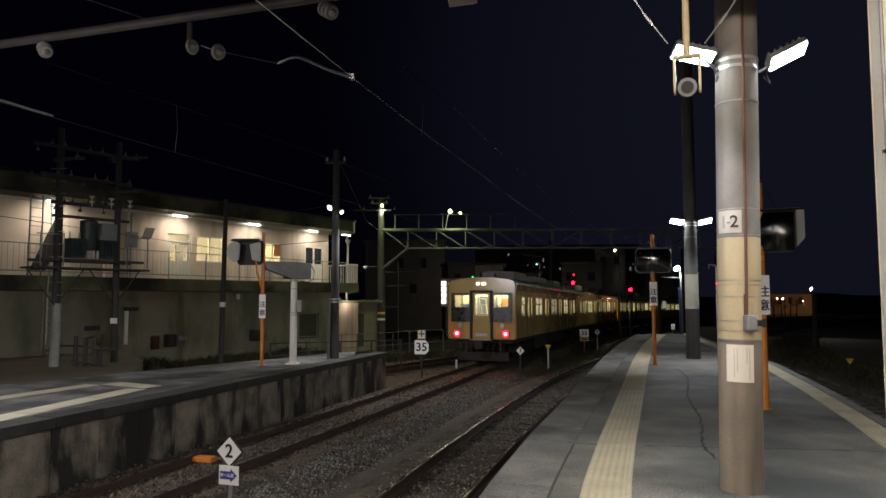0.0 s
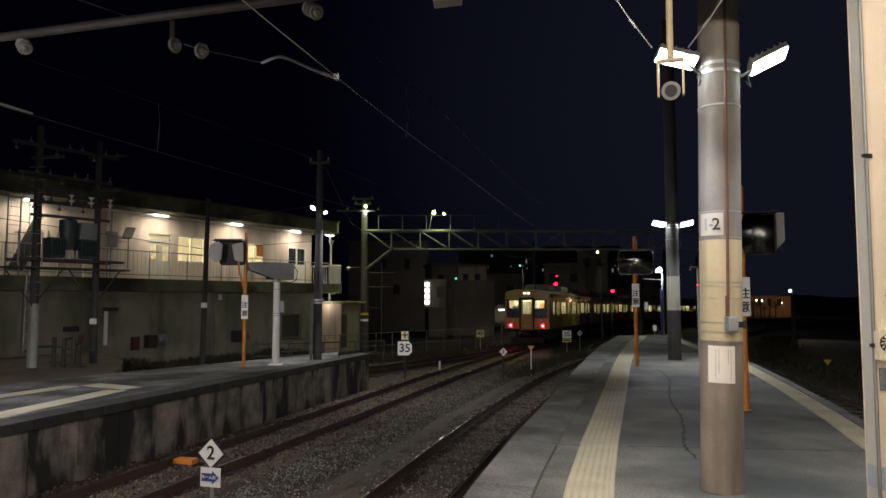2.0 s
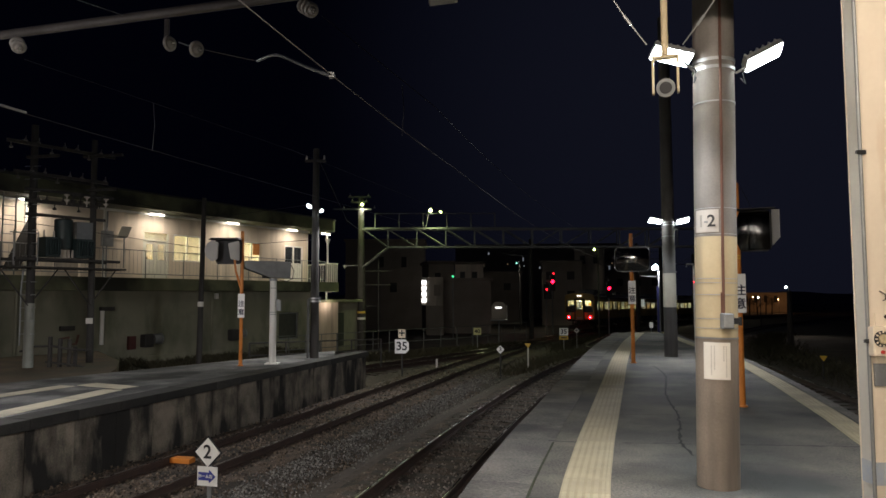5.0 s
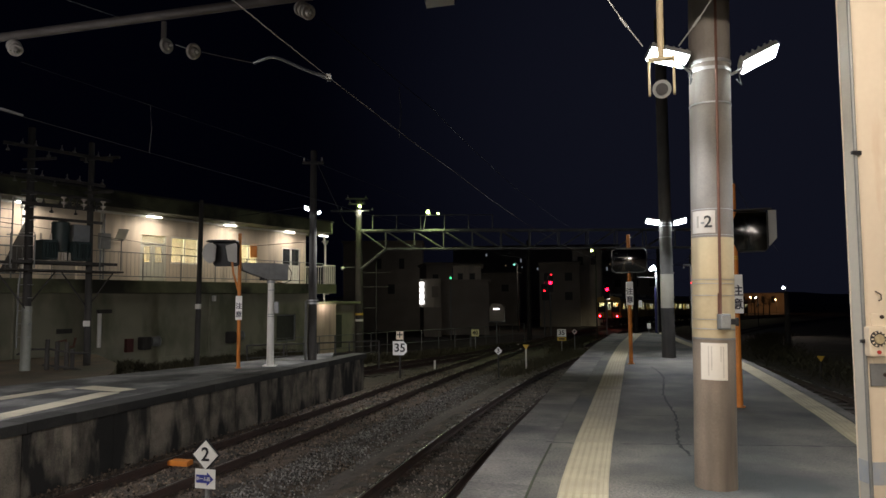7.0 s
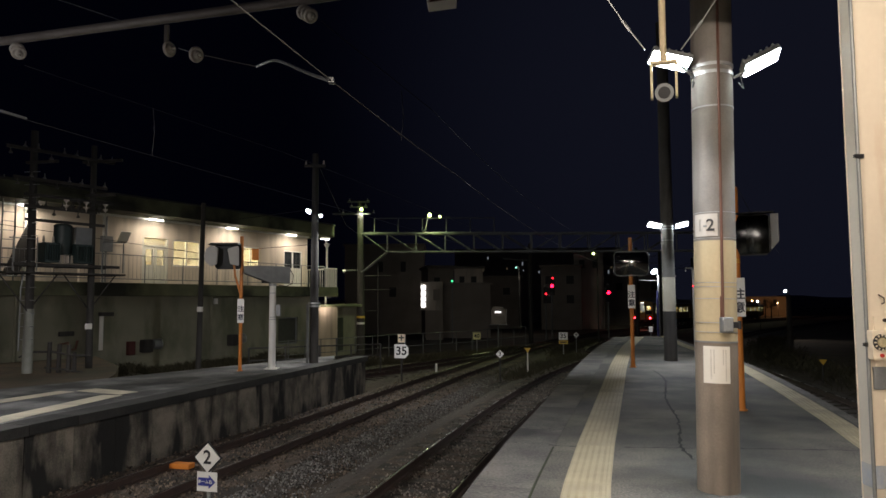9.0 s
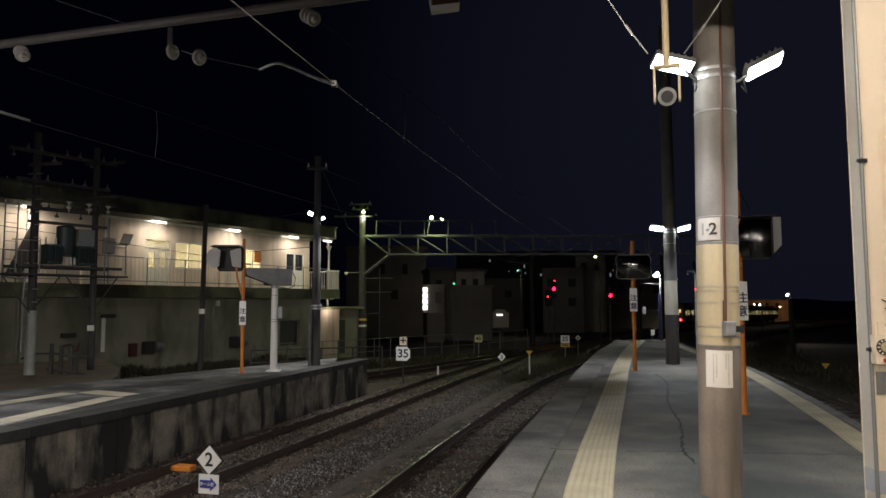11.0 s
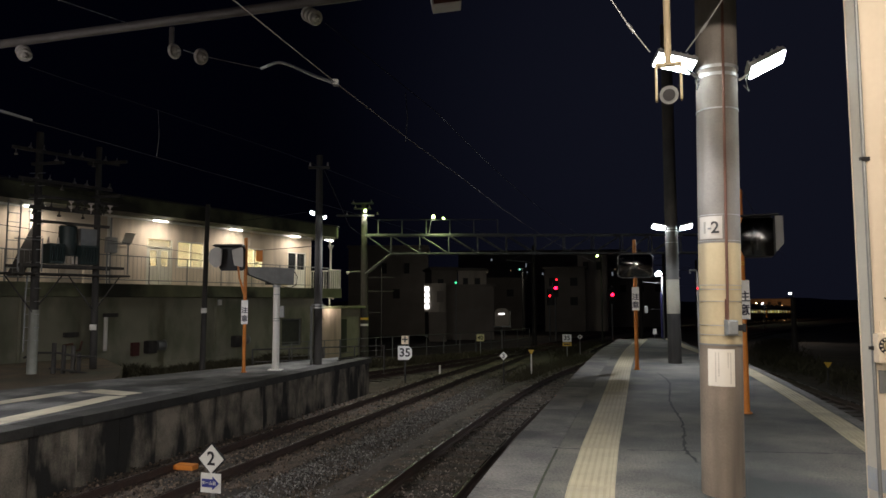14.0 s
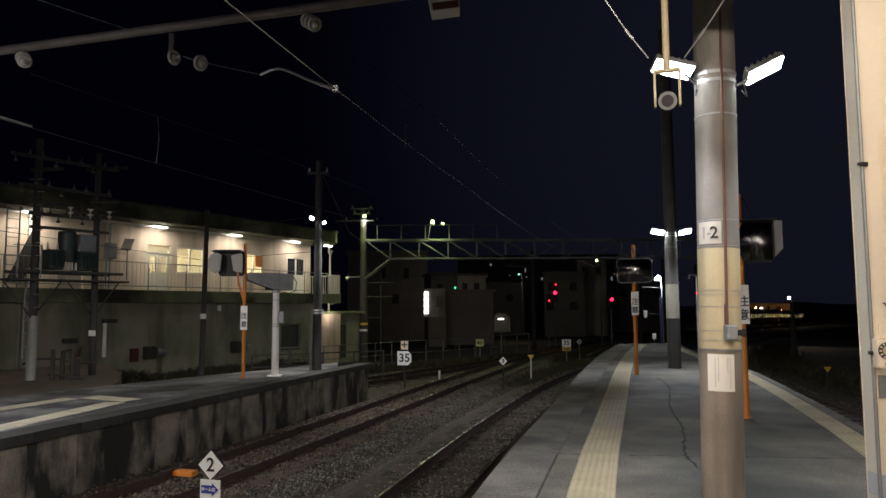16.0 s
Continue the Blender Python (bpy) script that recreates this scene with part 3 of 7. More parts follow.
def build_stones():
    def bed(line, w):
        run = between(line, 6.5, 30)

        def place(rng):
            k = int(len(run) * rng.beta(1, 1.9))
            off = rng.uniform(-w, w)
            p = run[min(k, len(run) - 1)]
            g = run[min(k + 1, len(run) - 1)] - run[max(k - 1, 0)]
            g = g / (np.linalg.norm(g) + 1e-9)
            p = p + off * np.array([g[1], -g[0]]) + rng.uniform(-0.3, 0.3, 2)
            return p[0], p[1], BED + 0.121 - max(0, abs(off) - w + 0.5) * 0.32
        return place
    stones("ballast_stones", "loose rust-stained ballast stones between the rails", 9000, bed(MAIN, 1.6), 0.016, 0.042, RUSTSTONE, 0.012)
    stones("ballast_stones", "loose rust-stained ballast stones between the rails", 7000, bed(NEAR, 1.3), 0.014, 0.038, NEARSTONE, -0.008)
    middle = aside(MAIN, 1.75)

    def heap(rng):
        run = between(middle, 7, 26)
        k = int(len(run) * rng.beta(1, 1.6))
        q = rng.normal(0, 0.4, 2)
        p = run[min(k, len(run) - 1)] + q + (-0.25, 0)
        if noise.noise((p[0] * 0.9, p[1] * 0.9, 3.0)) < -0.12:
            p = p + q * 0.8
        return p[0], p[1], BED + 0.03 + 0.09 * math.exp(-(q[0] ** 2 + q[1] ** 2) / 0.3)
    strip = aside(NEAR, -1.75)

    def loose(rng):
        run = between(strip, 7, 30)
        p = run[int((len(run) - 1) * rng.beta(1, 1.5))] + rng.normal(0, 0.35, 2)
        while noise.noise((p[0] * 1.1, p[1] * 0.6, 7.0)) < 0.0:
            p = run[int((len(run) - 1) * rng.beta(1, 1.5))] + rng.normal(0, 0.35, 2)
        return p[0], p[1], BED + 0.004
    stones("loose_stones", "scattered brown stones on the earth beside the track", 2500, loose, 0.012, 0.04, RUSTSTONE, 0.0)
    stones("gravel_ridge", "ridge of pale coarse gravel between two tracks", 13000, heap, 0.009, 0.032, STONE, 0.004)


def weeds(label, count, place, h0, h1, seed):
    rng = np.random.default_rng(seed)
    v, f = [], []
    for k in range(count):
        x, y, z = place(rng)
        h, a, lean = rng.uniform(h0, h1), rng.uniform(0, 6.28), rng.normal(0, 0.35, 2) * h1
        w = 0.006 + 0.006 * rng.random()
        c, s = math.cos(a) * w, math.sin(a) * w
        n = len(v)
        z += grade(y)
        v += [(x - c, y - s, z), (x + c, y + s, z), (x + c * 0.7 + lean[0] * 0.45, y + s * 0.7 + lean[1] * 0.45, z + h * 0.65), (x + lean[0], y + lean[1], z + h)]
        f += [(n, n + 1, n + 2), (n, n + 2, n + 3)]
    me = bpy.data.meshes.new("weeds")
    me.from_pydata(v, [], f)
    me.materials.append(WEED)
    return tagged(new("weeds", me), label, "", "", "stuff")


# ---------------------------------------------------------------- platforms
def build_platform():
    left, right = between(EDGE, -32, 30), between(EDGE2, -32, 30)
    plat = thing("platform", (0, 0, 0), "curved island platform of worn dark asphalt", "platform", kind="structure")
    flat_l, flat_r = aside(left, 0.54)[::4], aside(right, -0.145)[::4]
    part("asphalt", flat(B(), [tuple(p) for p in flat_l] + [tuple(p) for p in flat_r[::-1]], -0.3, PLAT), ASPHALT, plat)
    part("wall", flat(B(), [tuple(p) for p in aside(left, 0.12)[::4]] + [tuple(p) for p in aside(right, -0.12)[::-4]], BED - 0.1, -0.304), WALL_C, plat)
    # edge slabs, one by one
    rng = random.Random(3)
    for line, w, sg in ((between(left, -31.5, 30), 0.536, 1), (between(right, -31.5, 30), 0.14, -1)):
        s = np.r_[0, np.cumsum(np.linalg.norm(np.diff(line, axis=0), axis=1))]
        for k in range(int(s[-1] / 0.9)):
            a, b = k * 0.9 + 0.003, (k + 1) * 0.9 - 0.003
            ia = [np.interp((a, b), s, line[:, j]) for j in (0, 1)]
            p, q = np.array([ia[0][0], ia[1][0]]), np.array([ia[0][1], ia[1][1]])
            d = (q - p) / np.linalg.norm(q - p)
            nrm = np.array([d[1], -d[0]]) * sg * w
            part("edge_slab", flat(B(), [tuple(x) for x in (p, q, q + nrm, p + nrm)], -0.16, PLAT + rng.uniform(0.0, 0.003)), SLAB, plat)
    # tactile tiles, one by one
    for line, off in ((between(left, -16, 29.5), 0.98), (between(right, -16, 29.5), -0.34)):
        run = aside(line, off)
        s = np.r_[0, np.cumsum(np.linalg.norm(np.diff(run, axis=0), axis=1))]
        tile = B()
        box(tile, (0.4 if off > 0 else 0.3, 0.3995, 0.012), (0, 0, 0.002))
        for i in range(5 if off > 0 else 4):
            box(tile, (0.036, 0.397, 0.006), (-0.165 + 0.062 * i + (0 if off > 0 else 0.07), 0, 0.0108), 0.002)
        if off > 0:
            for x in (0.139, 0.176):
                box(tile, (0.024, 0.397, 0.007), (x, 0, 0.0112), 0.002)
        for f in list(tile.faces)[6:]:
            f.material_index = 1
        me = mesh_of(tile, [GROOVE, TACTILE], "tactile_tile")
        for k in range(int(s[-1] / 0.4)):
            t = (k + 0.5) * 0.4
            x, y = np.interp(t, s, run[:, 0]), np.interp(t, s, run[:, 1])
            x2, y2 = np.interp(t + 0.2, s, run[:, 0]), np.interp(t + 0.2, s, run[:, 1])
            o = new("tactile_tile", me)
            o.parent = plat
            o.matrix_basis = pose(x, y, PLAT, rng.uniform(-0.02, 0.02), 0, math.degrees(math.atan2(y2 - y, x2 - x)) - 90 + rng.uniform(-0.2, 0.2))
    # joints and cracks
    moss = between(aside(EDGE, 0.535), 0, 7.6)
    part("mossy_joint", sweep(B(), moss, [(-0.012, 0), (0.012, 0), (0.006, 0.007), (-0.006, 0.007)], PLAT), MOSSJ, plat, "green moss in the slab joint")

    def crack(pts, w):
        rg = random.Random(len(pts))
        line = curve(pts, 0.06)
        line = line + np.array([[rg.gauss(0, 0.009), rg.gauss(0, 0.008)] for _ in line])
        bm = B()
        g = np.gradient(line, axis=0)
        g /= np.linalg.norm(g, axis=1)[:, None]
        pr = None
        for (x, y), (dx, dy) in zip(line, g):
            ww = w * rg.uniform(0.35, 1.4)
            cur = bm.verts.new((x - dy * ww, y + dx * ww, PLAT + 0.003)), bm.verts.new((x + dy * ww, y - dx * ww, PLAT + 0.003))
            if pr:
                bm.faces.new((pr[0], pr[1], cur[1], cur[0]))
            pr = cur
        part("crack", bm, TAR, plat, "dark open crack in the asphalt")
    crack([(4.8, 15.6), (4.42, 13.6), (3.58, 11.0), (3.12, 9.1), (2.62, 7.6), (2.5, 6.9)], 0.016)
    crack([(1.18, 7.64), (1.34, 7.58), (1.5, 7.55)], 0.013)
    crack([(1.96, 7.5), (2.4, 7.47), (3.2, 7.4), (4.7, 7.25)], 0.013)
    crack([(2.1, 9.3), (2.9, 9.25), (3.3, 9.2)], 0.006)
    return plat


def build_opposite():
    k = np.clip((MAIN[:, 1] - 10) / 9, 0, 1)[:, None]
    line = between(aside(MAIN, -1.42) * (1 - k) + aside(MAIN, -1.55) * k, -8, 22.3)
    back = [(-3.5, 22.7), (-5.9, 19.2), (-9.6, 13.8), (-14.0, 6.5), (-21, -8)]
    plat = thing("opposite_platform", (0, 0, 0), "low old platform with a stained concrete face", "platform", kind="structure")
    part("asphalt", flat(B(), [tuple(p) for p in aside(line, -0.5)[::4]] + back, -0.5, LEFT), PALEASPHALT, plat)
    part("core", flat(B(), [tuple(p) for p in aside(line, -0.14)[::4]] + [(x - 0.02, y - 0.1) for x, y in back], BED - 0.1, -0.504), WALL_C, plat)
    s = np.r_[0, np.cumsum(np.linalg.norm(np.diff(line, axis=0), axis=1))]
    rng = random.Random(8)
    for k in range(int(s[-1] / 0.9) + 1):
        a, b = k * 0.9 + 0.005, min((k + 1) * 0.9 - 0.005, s[-1])
        if b - a < 0.1:
            continue
        p, q = (np.array([np.interp(t, s, line[:, j]) for j in (0, 1)]) for t in (a, b))
        d = (q - p) / np.linalg.norm(q - p)
        n = np.array([d[1], -d[0]])
        part("coping_slab", flat(B(), [tuple(x) for x in (p, q, q - n * 0.495, p - n * 0.495)], LEFT - 0.15, LEFT + rng.uniform(0, 0.012)), COPING, plat)
        o = rng.uniform(0.075, 0.095)
        part("wall_panel", flat(B(), [tuple(x) for x in (p - n * o, q - n * o, q - n * 0.2, p - n * 0.2)], BED - 0.05, LEFT - 0.152), WALL_C, plat)
    bank = [(-14.0, 6.6), (-9.62, 13.86), (-8.0, 16.25), (-8.6, 18.2), (-9.6, 20.5), (-12.0, 24.0), (-19.5, 13.9), (-24.0, 5.0)]
    solid("earth_bank", flat(B(), bank, BED - 0.05, LEFT - 0.1), mat("brown_bank_earth", (0.12, 0.085, 0.05), (0.045, 0.036, 0.024), 0.95, scale=1.6, fine=30, bump=1.0, stain=(0.05, 0.05, 0.03)), "brown earth bank behind the platform", kind="structure")
    # cream guiding strip that turns at its end
    def strip(name, p, q, w):
        p, q = np.array(p), np.array(q)
        d = (q - p) / np.linalg.norm(q - p)
        n = np.array([d[1], -d[0]]) * w / 2
        k = max(1, int(np.linalg.norm(q - p) / 0.4))
        for i in range(k):
            a, b = p + (q - p) * (i + 0.012) / k, p + (q - p) * (i + 0.988) / k
            part(name, flat(B(), [tuple(x) for x in (a + n, b + n, b - n, a - n)], LEFT, LEFT + 0.008), PALETILE, plat)
    strip("tactile_tile", (-7.9, 3.5), (-6.35, 13.35), 0.42)
    strip("tactile_tile", (-6.15, 13.62), (-7.3, 14.2), 0.42)
    strip("tactile_tile", (-7.55, 13.95), (-9.9, 7.4), 0.38)


# ---------------------------------------------------------------- poles, lamps, posts on the island platform
def head(parent, at, material=LED, size=(0.35, 0.17), name="lamp_head"):
    """Flat floodlight: housing, glowing face, bracket. The face looks down its own -z."""
    w, d = size
    h = part(name, box(B(), (w, d, 0.05), (0, 0, 0.03), 0.012), GALV, parent, "flat floodlight head", at=at)
    for i in range(6):
        part("cooling_fin", box(B(), (0.012, d * 0.8, 0.03), (-w / 2 + w * (i + 0.5) / 6, 0, 0.07)), GALV, h)
    part("led_face", box(B(), (w * 0.92, d * 0.88, 0.012), (0, 0, 0.0), 0.003), material, h, "glowing white lamp face")
    return h


def lamp_pole(name, x, y, top, label, tiers, zl, spread, tilt, lean=0.0, r1=0.14, level=28, rise=28):
    p = thing(name, pose(x, y, 0, 0, lean, 0), label, "lamp pole")
    r0 = 0.171
    rad = lambda z: r0 + (r1 - r0) * z / top
    for a, b, m, lab in tiers:
        part("shaft", rod(B(), (0, 0, a), (0, 0, b), rad(a), rad(b), 40), m, p, lab, True)
    for i, z in enumerate((zl - 0.09, zl - 0.02)):
        part("clamp_band", rod(B(), (0, 0, z), (0, 0, z + 0.028), rad(z) + 0.006, None, 32), GALV, p, "perforated steel band", True)
    part("band", rod(B(), (0, 0, zl - 0.38), (0, 0, zl - 0.368), rad(zl) + 0.004, None, 32), GALV, p)
    for sg in (-1, 1):
        head(p, pose(sg * spread, -0.1, zl + 0.02, -tilt, -rise if sg > 0 else level, 0))
        part("bracket", tube(B(), [(sg * (rad(zl) + 0.0), -0.05, zl - 0.1), (sg * (rad(zl) + 0.08), -0.09, zl - 0.06), (sg * (spread - 0.05), -0.1, zl + 0.04)], 0.012), GALV, p)
        part("cable", tube(B(), [(sg * (rad(zl) + 0.02), -0.1, zl - 0.16), (sg * (rad(zl) + 0.05), -0.13, zl - 0.22), (sg * (rad(zl) + 0.03), -0.12, zl - 0.1), (sg * (spread - 0.03), -0.1, zl + 0.03)], 0.007), RUBBER, p)
    return p


def build_column():
    tiers = [(0, 1.24, mat("stained_pole_base", (0.33, 0.27, 0.21), (0.19, 0.155, 0.12), 0.85, scale=2.2, fine=55, bump=0.14, stain=(0.13, 0.105, 0.083), streak=3.0, grit=0.4), "bare stained concrete base"), (1.24, 2.09, CREAM, "cream painted band"), (2.09, 9.0, CONCRETE, "")]
    p = lamp_pole("lamp_pole", 2.327, 5.84, 9.0, "thick concrete pole with cream band and twin floodlights", tiers, 3.62, 0.40, 26, 1.0, 0.17, 12)
    part("ring", rod(B(), (0, 0, 1.232), (0, 0, 1.246), 0.1735, None, 40), GREYSTEEL, p, smooth=True)
    # direction of the viewer-side face
    def on(a, z, r=0.175):
        return Vector((math.sin(a) * r, -math.cos(a) * r, z))
    a0 = radians(-22)
    def curved(name, a1, a2, z1, z2, m, lab="", lift=0.0025):
        bm = B()
        pr = None
        for i in range(13):
            a = a1 + (a2 - a1) * i / 12
            v = [bm.verts.new(on(a, z, 0.1712 + lift)) for z in (z1, z2)]
            if pr:
                bm.faces.new((pr[0], v[0], v[1], pr[1]))
            pr = v
        return part(name, bm, m, p, lab)
    curved("number_plate_paper", radians(-84), radians(-13), 2.125, 2.315, mat("weathered_plate_paper", (0.52, 0.48, 0.43), (0.44, 0.4, 0.35), 0.85, bump=0.02), "white paper plate wrapped round the pole")
    t = lettering("numeral", "2", 0.14, BLACKP, p, *on(radians(-23), 2.21, 0.17))
    t.matrix_basis = pose(*on(radians(-32), 2.215, 0.1735), 0, 0, -32)
    t = lettering("dash", "-", 0.11, GREYSTEEL, p, *on(radians(-45), 2.21, 0.168))
    t.matrix_basis = pose(*on(radians(-47), 2.22, 0.1738), 0, 0, -48)
    t = lettering("faded_numeral", "1", 0.14, mat("faded_ink", (0.34, 0.32, 0.28)), p, 0, 0, 0)
    t.matrix_basis = pose(*on(radians(-62), 2.215, 0.174), 0, 0, -62)
    curved("notice", radians(-58), radians(15), 0.9, 1.205, PAPER, "pinkish-white paper notice with faint vertical lines")
    ink = mat("faint_ink", (0.56, 0.51, 0.44))
    rgi = random.Random(6)
    for a, z0 in ((4, 0.93), (-3, 1.05), (-27, 0.98), (-35, 0.94)):
        z = 1.175
        while z > z0:
            h = rgi.uniform(0.009, 0.014)
            curved("faint_line", radians(a - 2.6), radians(a + 0.4), z - h, z, ink, lift=0.0035)
            z -= h + rgi.uniform(0.004, 0.007)
    for z in (1.32, 1.40, 1.60, 1.70, 1.735, 2.33, 2.11):
        bm = B()
        bmesh.ops.create_circle(bm, cap_ends=False, radius=0.1725 - 0.002 * z, segments=40, matrix=Matrix.Translation((0, 0, z)))
        vs = [v.co.copy() for v in bm.verts]
        bm.free()
        part("steel_tie", tube(B(), vs + [vs[0]], 0.004, 5), GALV, p)
    part("conduit", tube(B(), [on(radians(-4), 1.42, 0.183), on(radians(-4), 2.2, 0.181), on(radians(-4), 3.3, 0.178), on(radians(-4), 5.0, 0.174)], 0.012, 8), BROWNP, p, "brown cable conduit")
    part("thin_conduit", tube(B(), [on(radians(-9), 1.42, 0.181), on(radians(-9), 1.62, 0.181)], 0.006, 6), BROWNP, p)
    jb = part("junction_box", box(B(), (0.09, 0.07, 0.125), (0, 0, 0), 0.008), GREYSTEEL, p, "small grey junction box", at=pose(*on(radians(1), 1.385, 0.207), 0, 0, 1))
    part("lid", box(B(), (0.075, 0.008, 0.105), (0, -0.038, 0), 0.003), GALV, jb)
    part("clamp", box(box(B(), (0.05, 0.02, 0.05), (0.08, 0.0, 0.0), 0.004), (0.02, 0.03, 0.07), (0.11, 0, 0), 0.004), BLACKP, jb)
    return p


def mirror(parent, at, w=0.6, h=0.55, flaps=0.0):
    """Convex safety mirror in a square hooded frame, its face towards -y."""
    m = part("mirror_hood", bmesh.new(), RUBBER, parent, at=at)
    bm = B()
    prism(bm, [(-w / 2, -h / 2 + 0.06), (-w / 2 + 0.06, -h / 2), (w / 2 - 0.06, -h / 2), (w / 2, -h / 2 + 0.06), (w / 2, h / 2 - 0.05), (w / 2 - 0.05, h / 2), (-w / 2 + 0.05, h / 2), (-w / 2, h / 2 - 0.05)], 0.03)
    bmesh.ops.bevel(bm, geom=list(bm.edges), offset=0.006, segments=1, affect="EDGES")
    m.data = mesh_of(bm, RUBBER, "mirror_hood")
    bm = B()
    n = 10
    g = [[bm.verts.new(((i / n - 0.5) * (w - 0.05), -0.004 - 0.045 * (2 - (2 * i / n - 1) ** 2 - (2 * j / n - 1) ** 2), (j / n - 0.5) * (h - 0.05))) for j in range(n + 1)] for i in range(n + 1)]
    for i in range(n):
        for j in range(n):
            bm.faces.new((g[i][j], g[i + 1][j], g[i + 1][j + 1], g[i][j + 1]))
    part("mirror_face", bm, DULLMIRROR if flaps else MIRROR, m, "convex mirror", True)
    if not flaps:
        c = 0.07
        ring = [(-w / 2, -h / 2 + c), (-w / 2 + c, -h / 2), (w / 2 - c, -h / 2), (w / 2, -h / 2 + c), (w / 2, h / 2 - c), (w / 2 - c, h / 2), (-w / 2 + c, h / 2), (-w / 2, h / 2 - c)]
        part("rim", tube(B(), [(x, -0.012, z) for x, z in ring + ring[:2]], 0.012, 8), GALV, m, "thin pale mirror rim")
    if flaps:
        part("visor", box(B(), (w + 0.1, 0.2, 0.012), (0, -0.09, h / 2 + 0.006), 0.003), RUBBER, m, "black top visor")
        for sg in (-1, 1):
            fl = prism(B(), [(0, -h * 0.36), (flaps, -h * 0.2), (flaps, h * 0.46), (0, h * 0.5)], 0.012)
            part("side_flap", fl, PALEGREY, m, "pale grey side flap", at=pose(sg * w / 2, 0, 0) @ (pose(0, 0, 0, 0, 0, -62) if sg > 0 else Matrix.Diagonal((-1, 1, 1, 1)) @ pose(0, 0, 0, 0, 0, -62)))
    return m


INKBLUE = mat("blue_black_ink", (0.02, 0.022, 0.05), (0.014, 0.016, 0.035), 0.5, bump=0.0)
ENAMEL = mat("white_enamel_plate", (0.9, 0.9, 0.88), (0.85, 0.85, 0.83), 0.35, scale=4, fine=50, bump=0.02)


def twin_mirror(parent, at):
    """Black housing with two mirror plates, their pale grey reflection painted on, set at an angle to each other under
    one visor; its front towards -y.
    """
    h = part("mirror_housing", B(), RUBBER, parent, "black twin mirror housing", at=at)
    bm = B()
    prism(bm, [(-0.34, -0.27), (-0.28, -0.33), (0.26, -0.33), (0.33, -0.29), (0.34, 0.24), (0.3, 0.31), (-0.3, 0.31), (-0.38, 0.26)], 0.12)
    bmesh.ops.bevel(bm, geom=list(bm.edges), offset=0.012, segments=2, affect="EDGES")
    bmesh.ops.translate(bm, verts=bm.verts, vec=(0, 0.06, 0))
    h.data = mesh_of(bm, RUBBER, "mirror_housing")
    part("visor", prism(B(), [(-0.44, 0.29), (0.34, 0.29), (0.32, 0.335), (-0.36, 0.335)], 0.36, pose(0, -0.24, 0)), RUBBER, h, "black top visor")
    left = B()
    prism(left, [(-0.21, 0.0), (-0.14, 0.20), (0.02, 0.28), (0.2, 0.2), (0.17, -0.2), (0.02, -0.27), (-0.15, -0.16)], 0.05)
    bmesh.ops.bevel(left, geom=list(left.edges), offset=0.015, segments=2, affect="EDGES")
    part("mirror_plate", left, PALEGREY, h, "mirror plate with its pale grey reflection painted on", at=pose(-0.38, -0.16, 0.0, 0, 0, -14))
    right = B()
    prism(right, [(-0.15, 0.2), (0.11, 0.28), (0.14, 0.2), (0.14, -0.24), (-0.08, -0.2)], 0.05)
    bmesh.ops.bevel(right, geom=list(right.edges), offset=0.015, segments=2, affect="EDGES")
    part("mirror_plate", right, PALEGREY, h, "mirror plate with its pale grey reflection painted on", at=pose(0.2, -0.14, -0.01, 0, 0, 22))
    part("bracket", rod(B(), (0.1, 0.14, 0.0), (0.34, 0.16, 0.0), 0.03, None, 10), ORANGE, h)
    return h


def mirror_post(x, y, z, top, label, sign_z, sign_turn, hood, sign_h=0.56, bend=False, twin=None, tape=0.0):
    p = thing("mirror_post", (x, y, z), label, "mirror post", "orange mirror posts")
    part("post", rod(B(), (0, 0, 0), (0, 0, top - z), 0.045, 0.045, 20), ORANGE, p, "orange steel tube", True)
    part("base_flange", rod(B(), (0, 0, 0), (0, 0, 0.02), 0.075, None, 20), ORANGE, p)
    part("cap", rod(B(), (0, 0, top - z), (0, 0, top - z + 0.015), 0.047, 0.03, 16), ORANGE, p)
    s = part("caution_plate", box(B(), (0.17, 0.012, sign_h), (0, -0.055, 0), 0.005), ENAMEL, p, "white upright caution plate", at=pose(0, 0, sign_z - z, 0, 0, sign_turn))
    lettering("lettering", "注", 0.165, INKBLUE, s, 0, -0.0635, sign_h * 0.1 - 0.02)
    lettering("lettering", "意", 0.165, INKBLUE, s, 0, -0.0635, -sign_h * 0.28)
    for k in (-0.2, 0.2):
        part("bracket", rod(B(), (0, 0, sign_z - z + k), (0, 0, sign_z - z + k + 0.03), 0.05, None, 16), GALV, p)
    for at, w, h, flaps in hood:
        mirror(p, at, w, h, flaps)
    if twin:
        twin_mirror(p, twin)
    if tape:
        for k in (0.0, 0.035):
            part("tape_band", rod(B(), (0, 0, tape - z + k), (0, 0, tape - z + k + 0.015), 0.0465, None, 16), YELLOWP, p, "yellow tape band")
    if bend:
        part("brace", tube(B(), [(-0.02, -0.02, 2.0), (-0.07, -0.04, 2.2), (-0.14, -0.07, 2.45), (-0.17, -0.09, 2.75)], 0.028, 8), ORANGE, p)
    return p


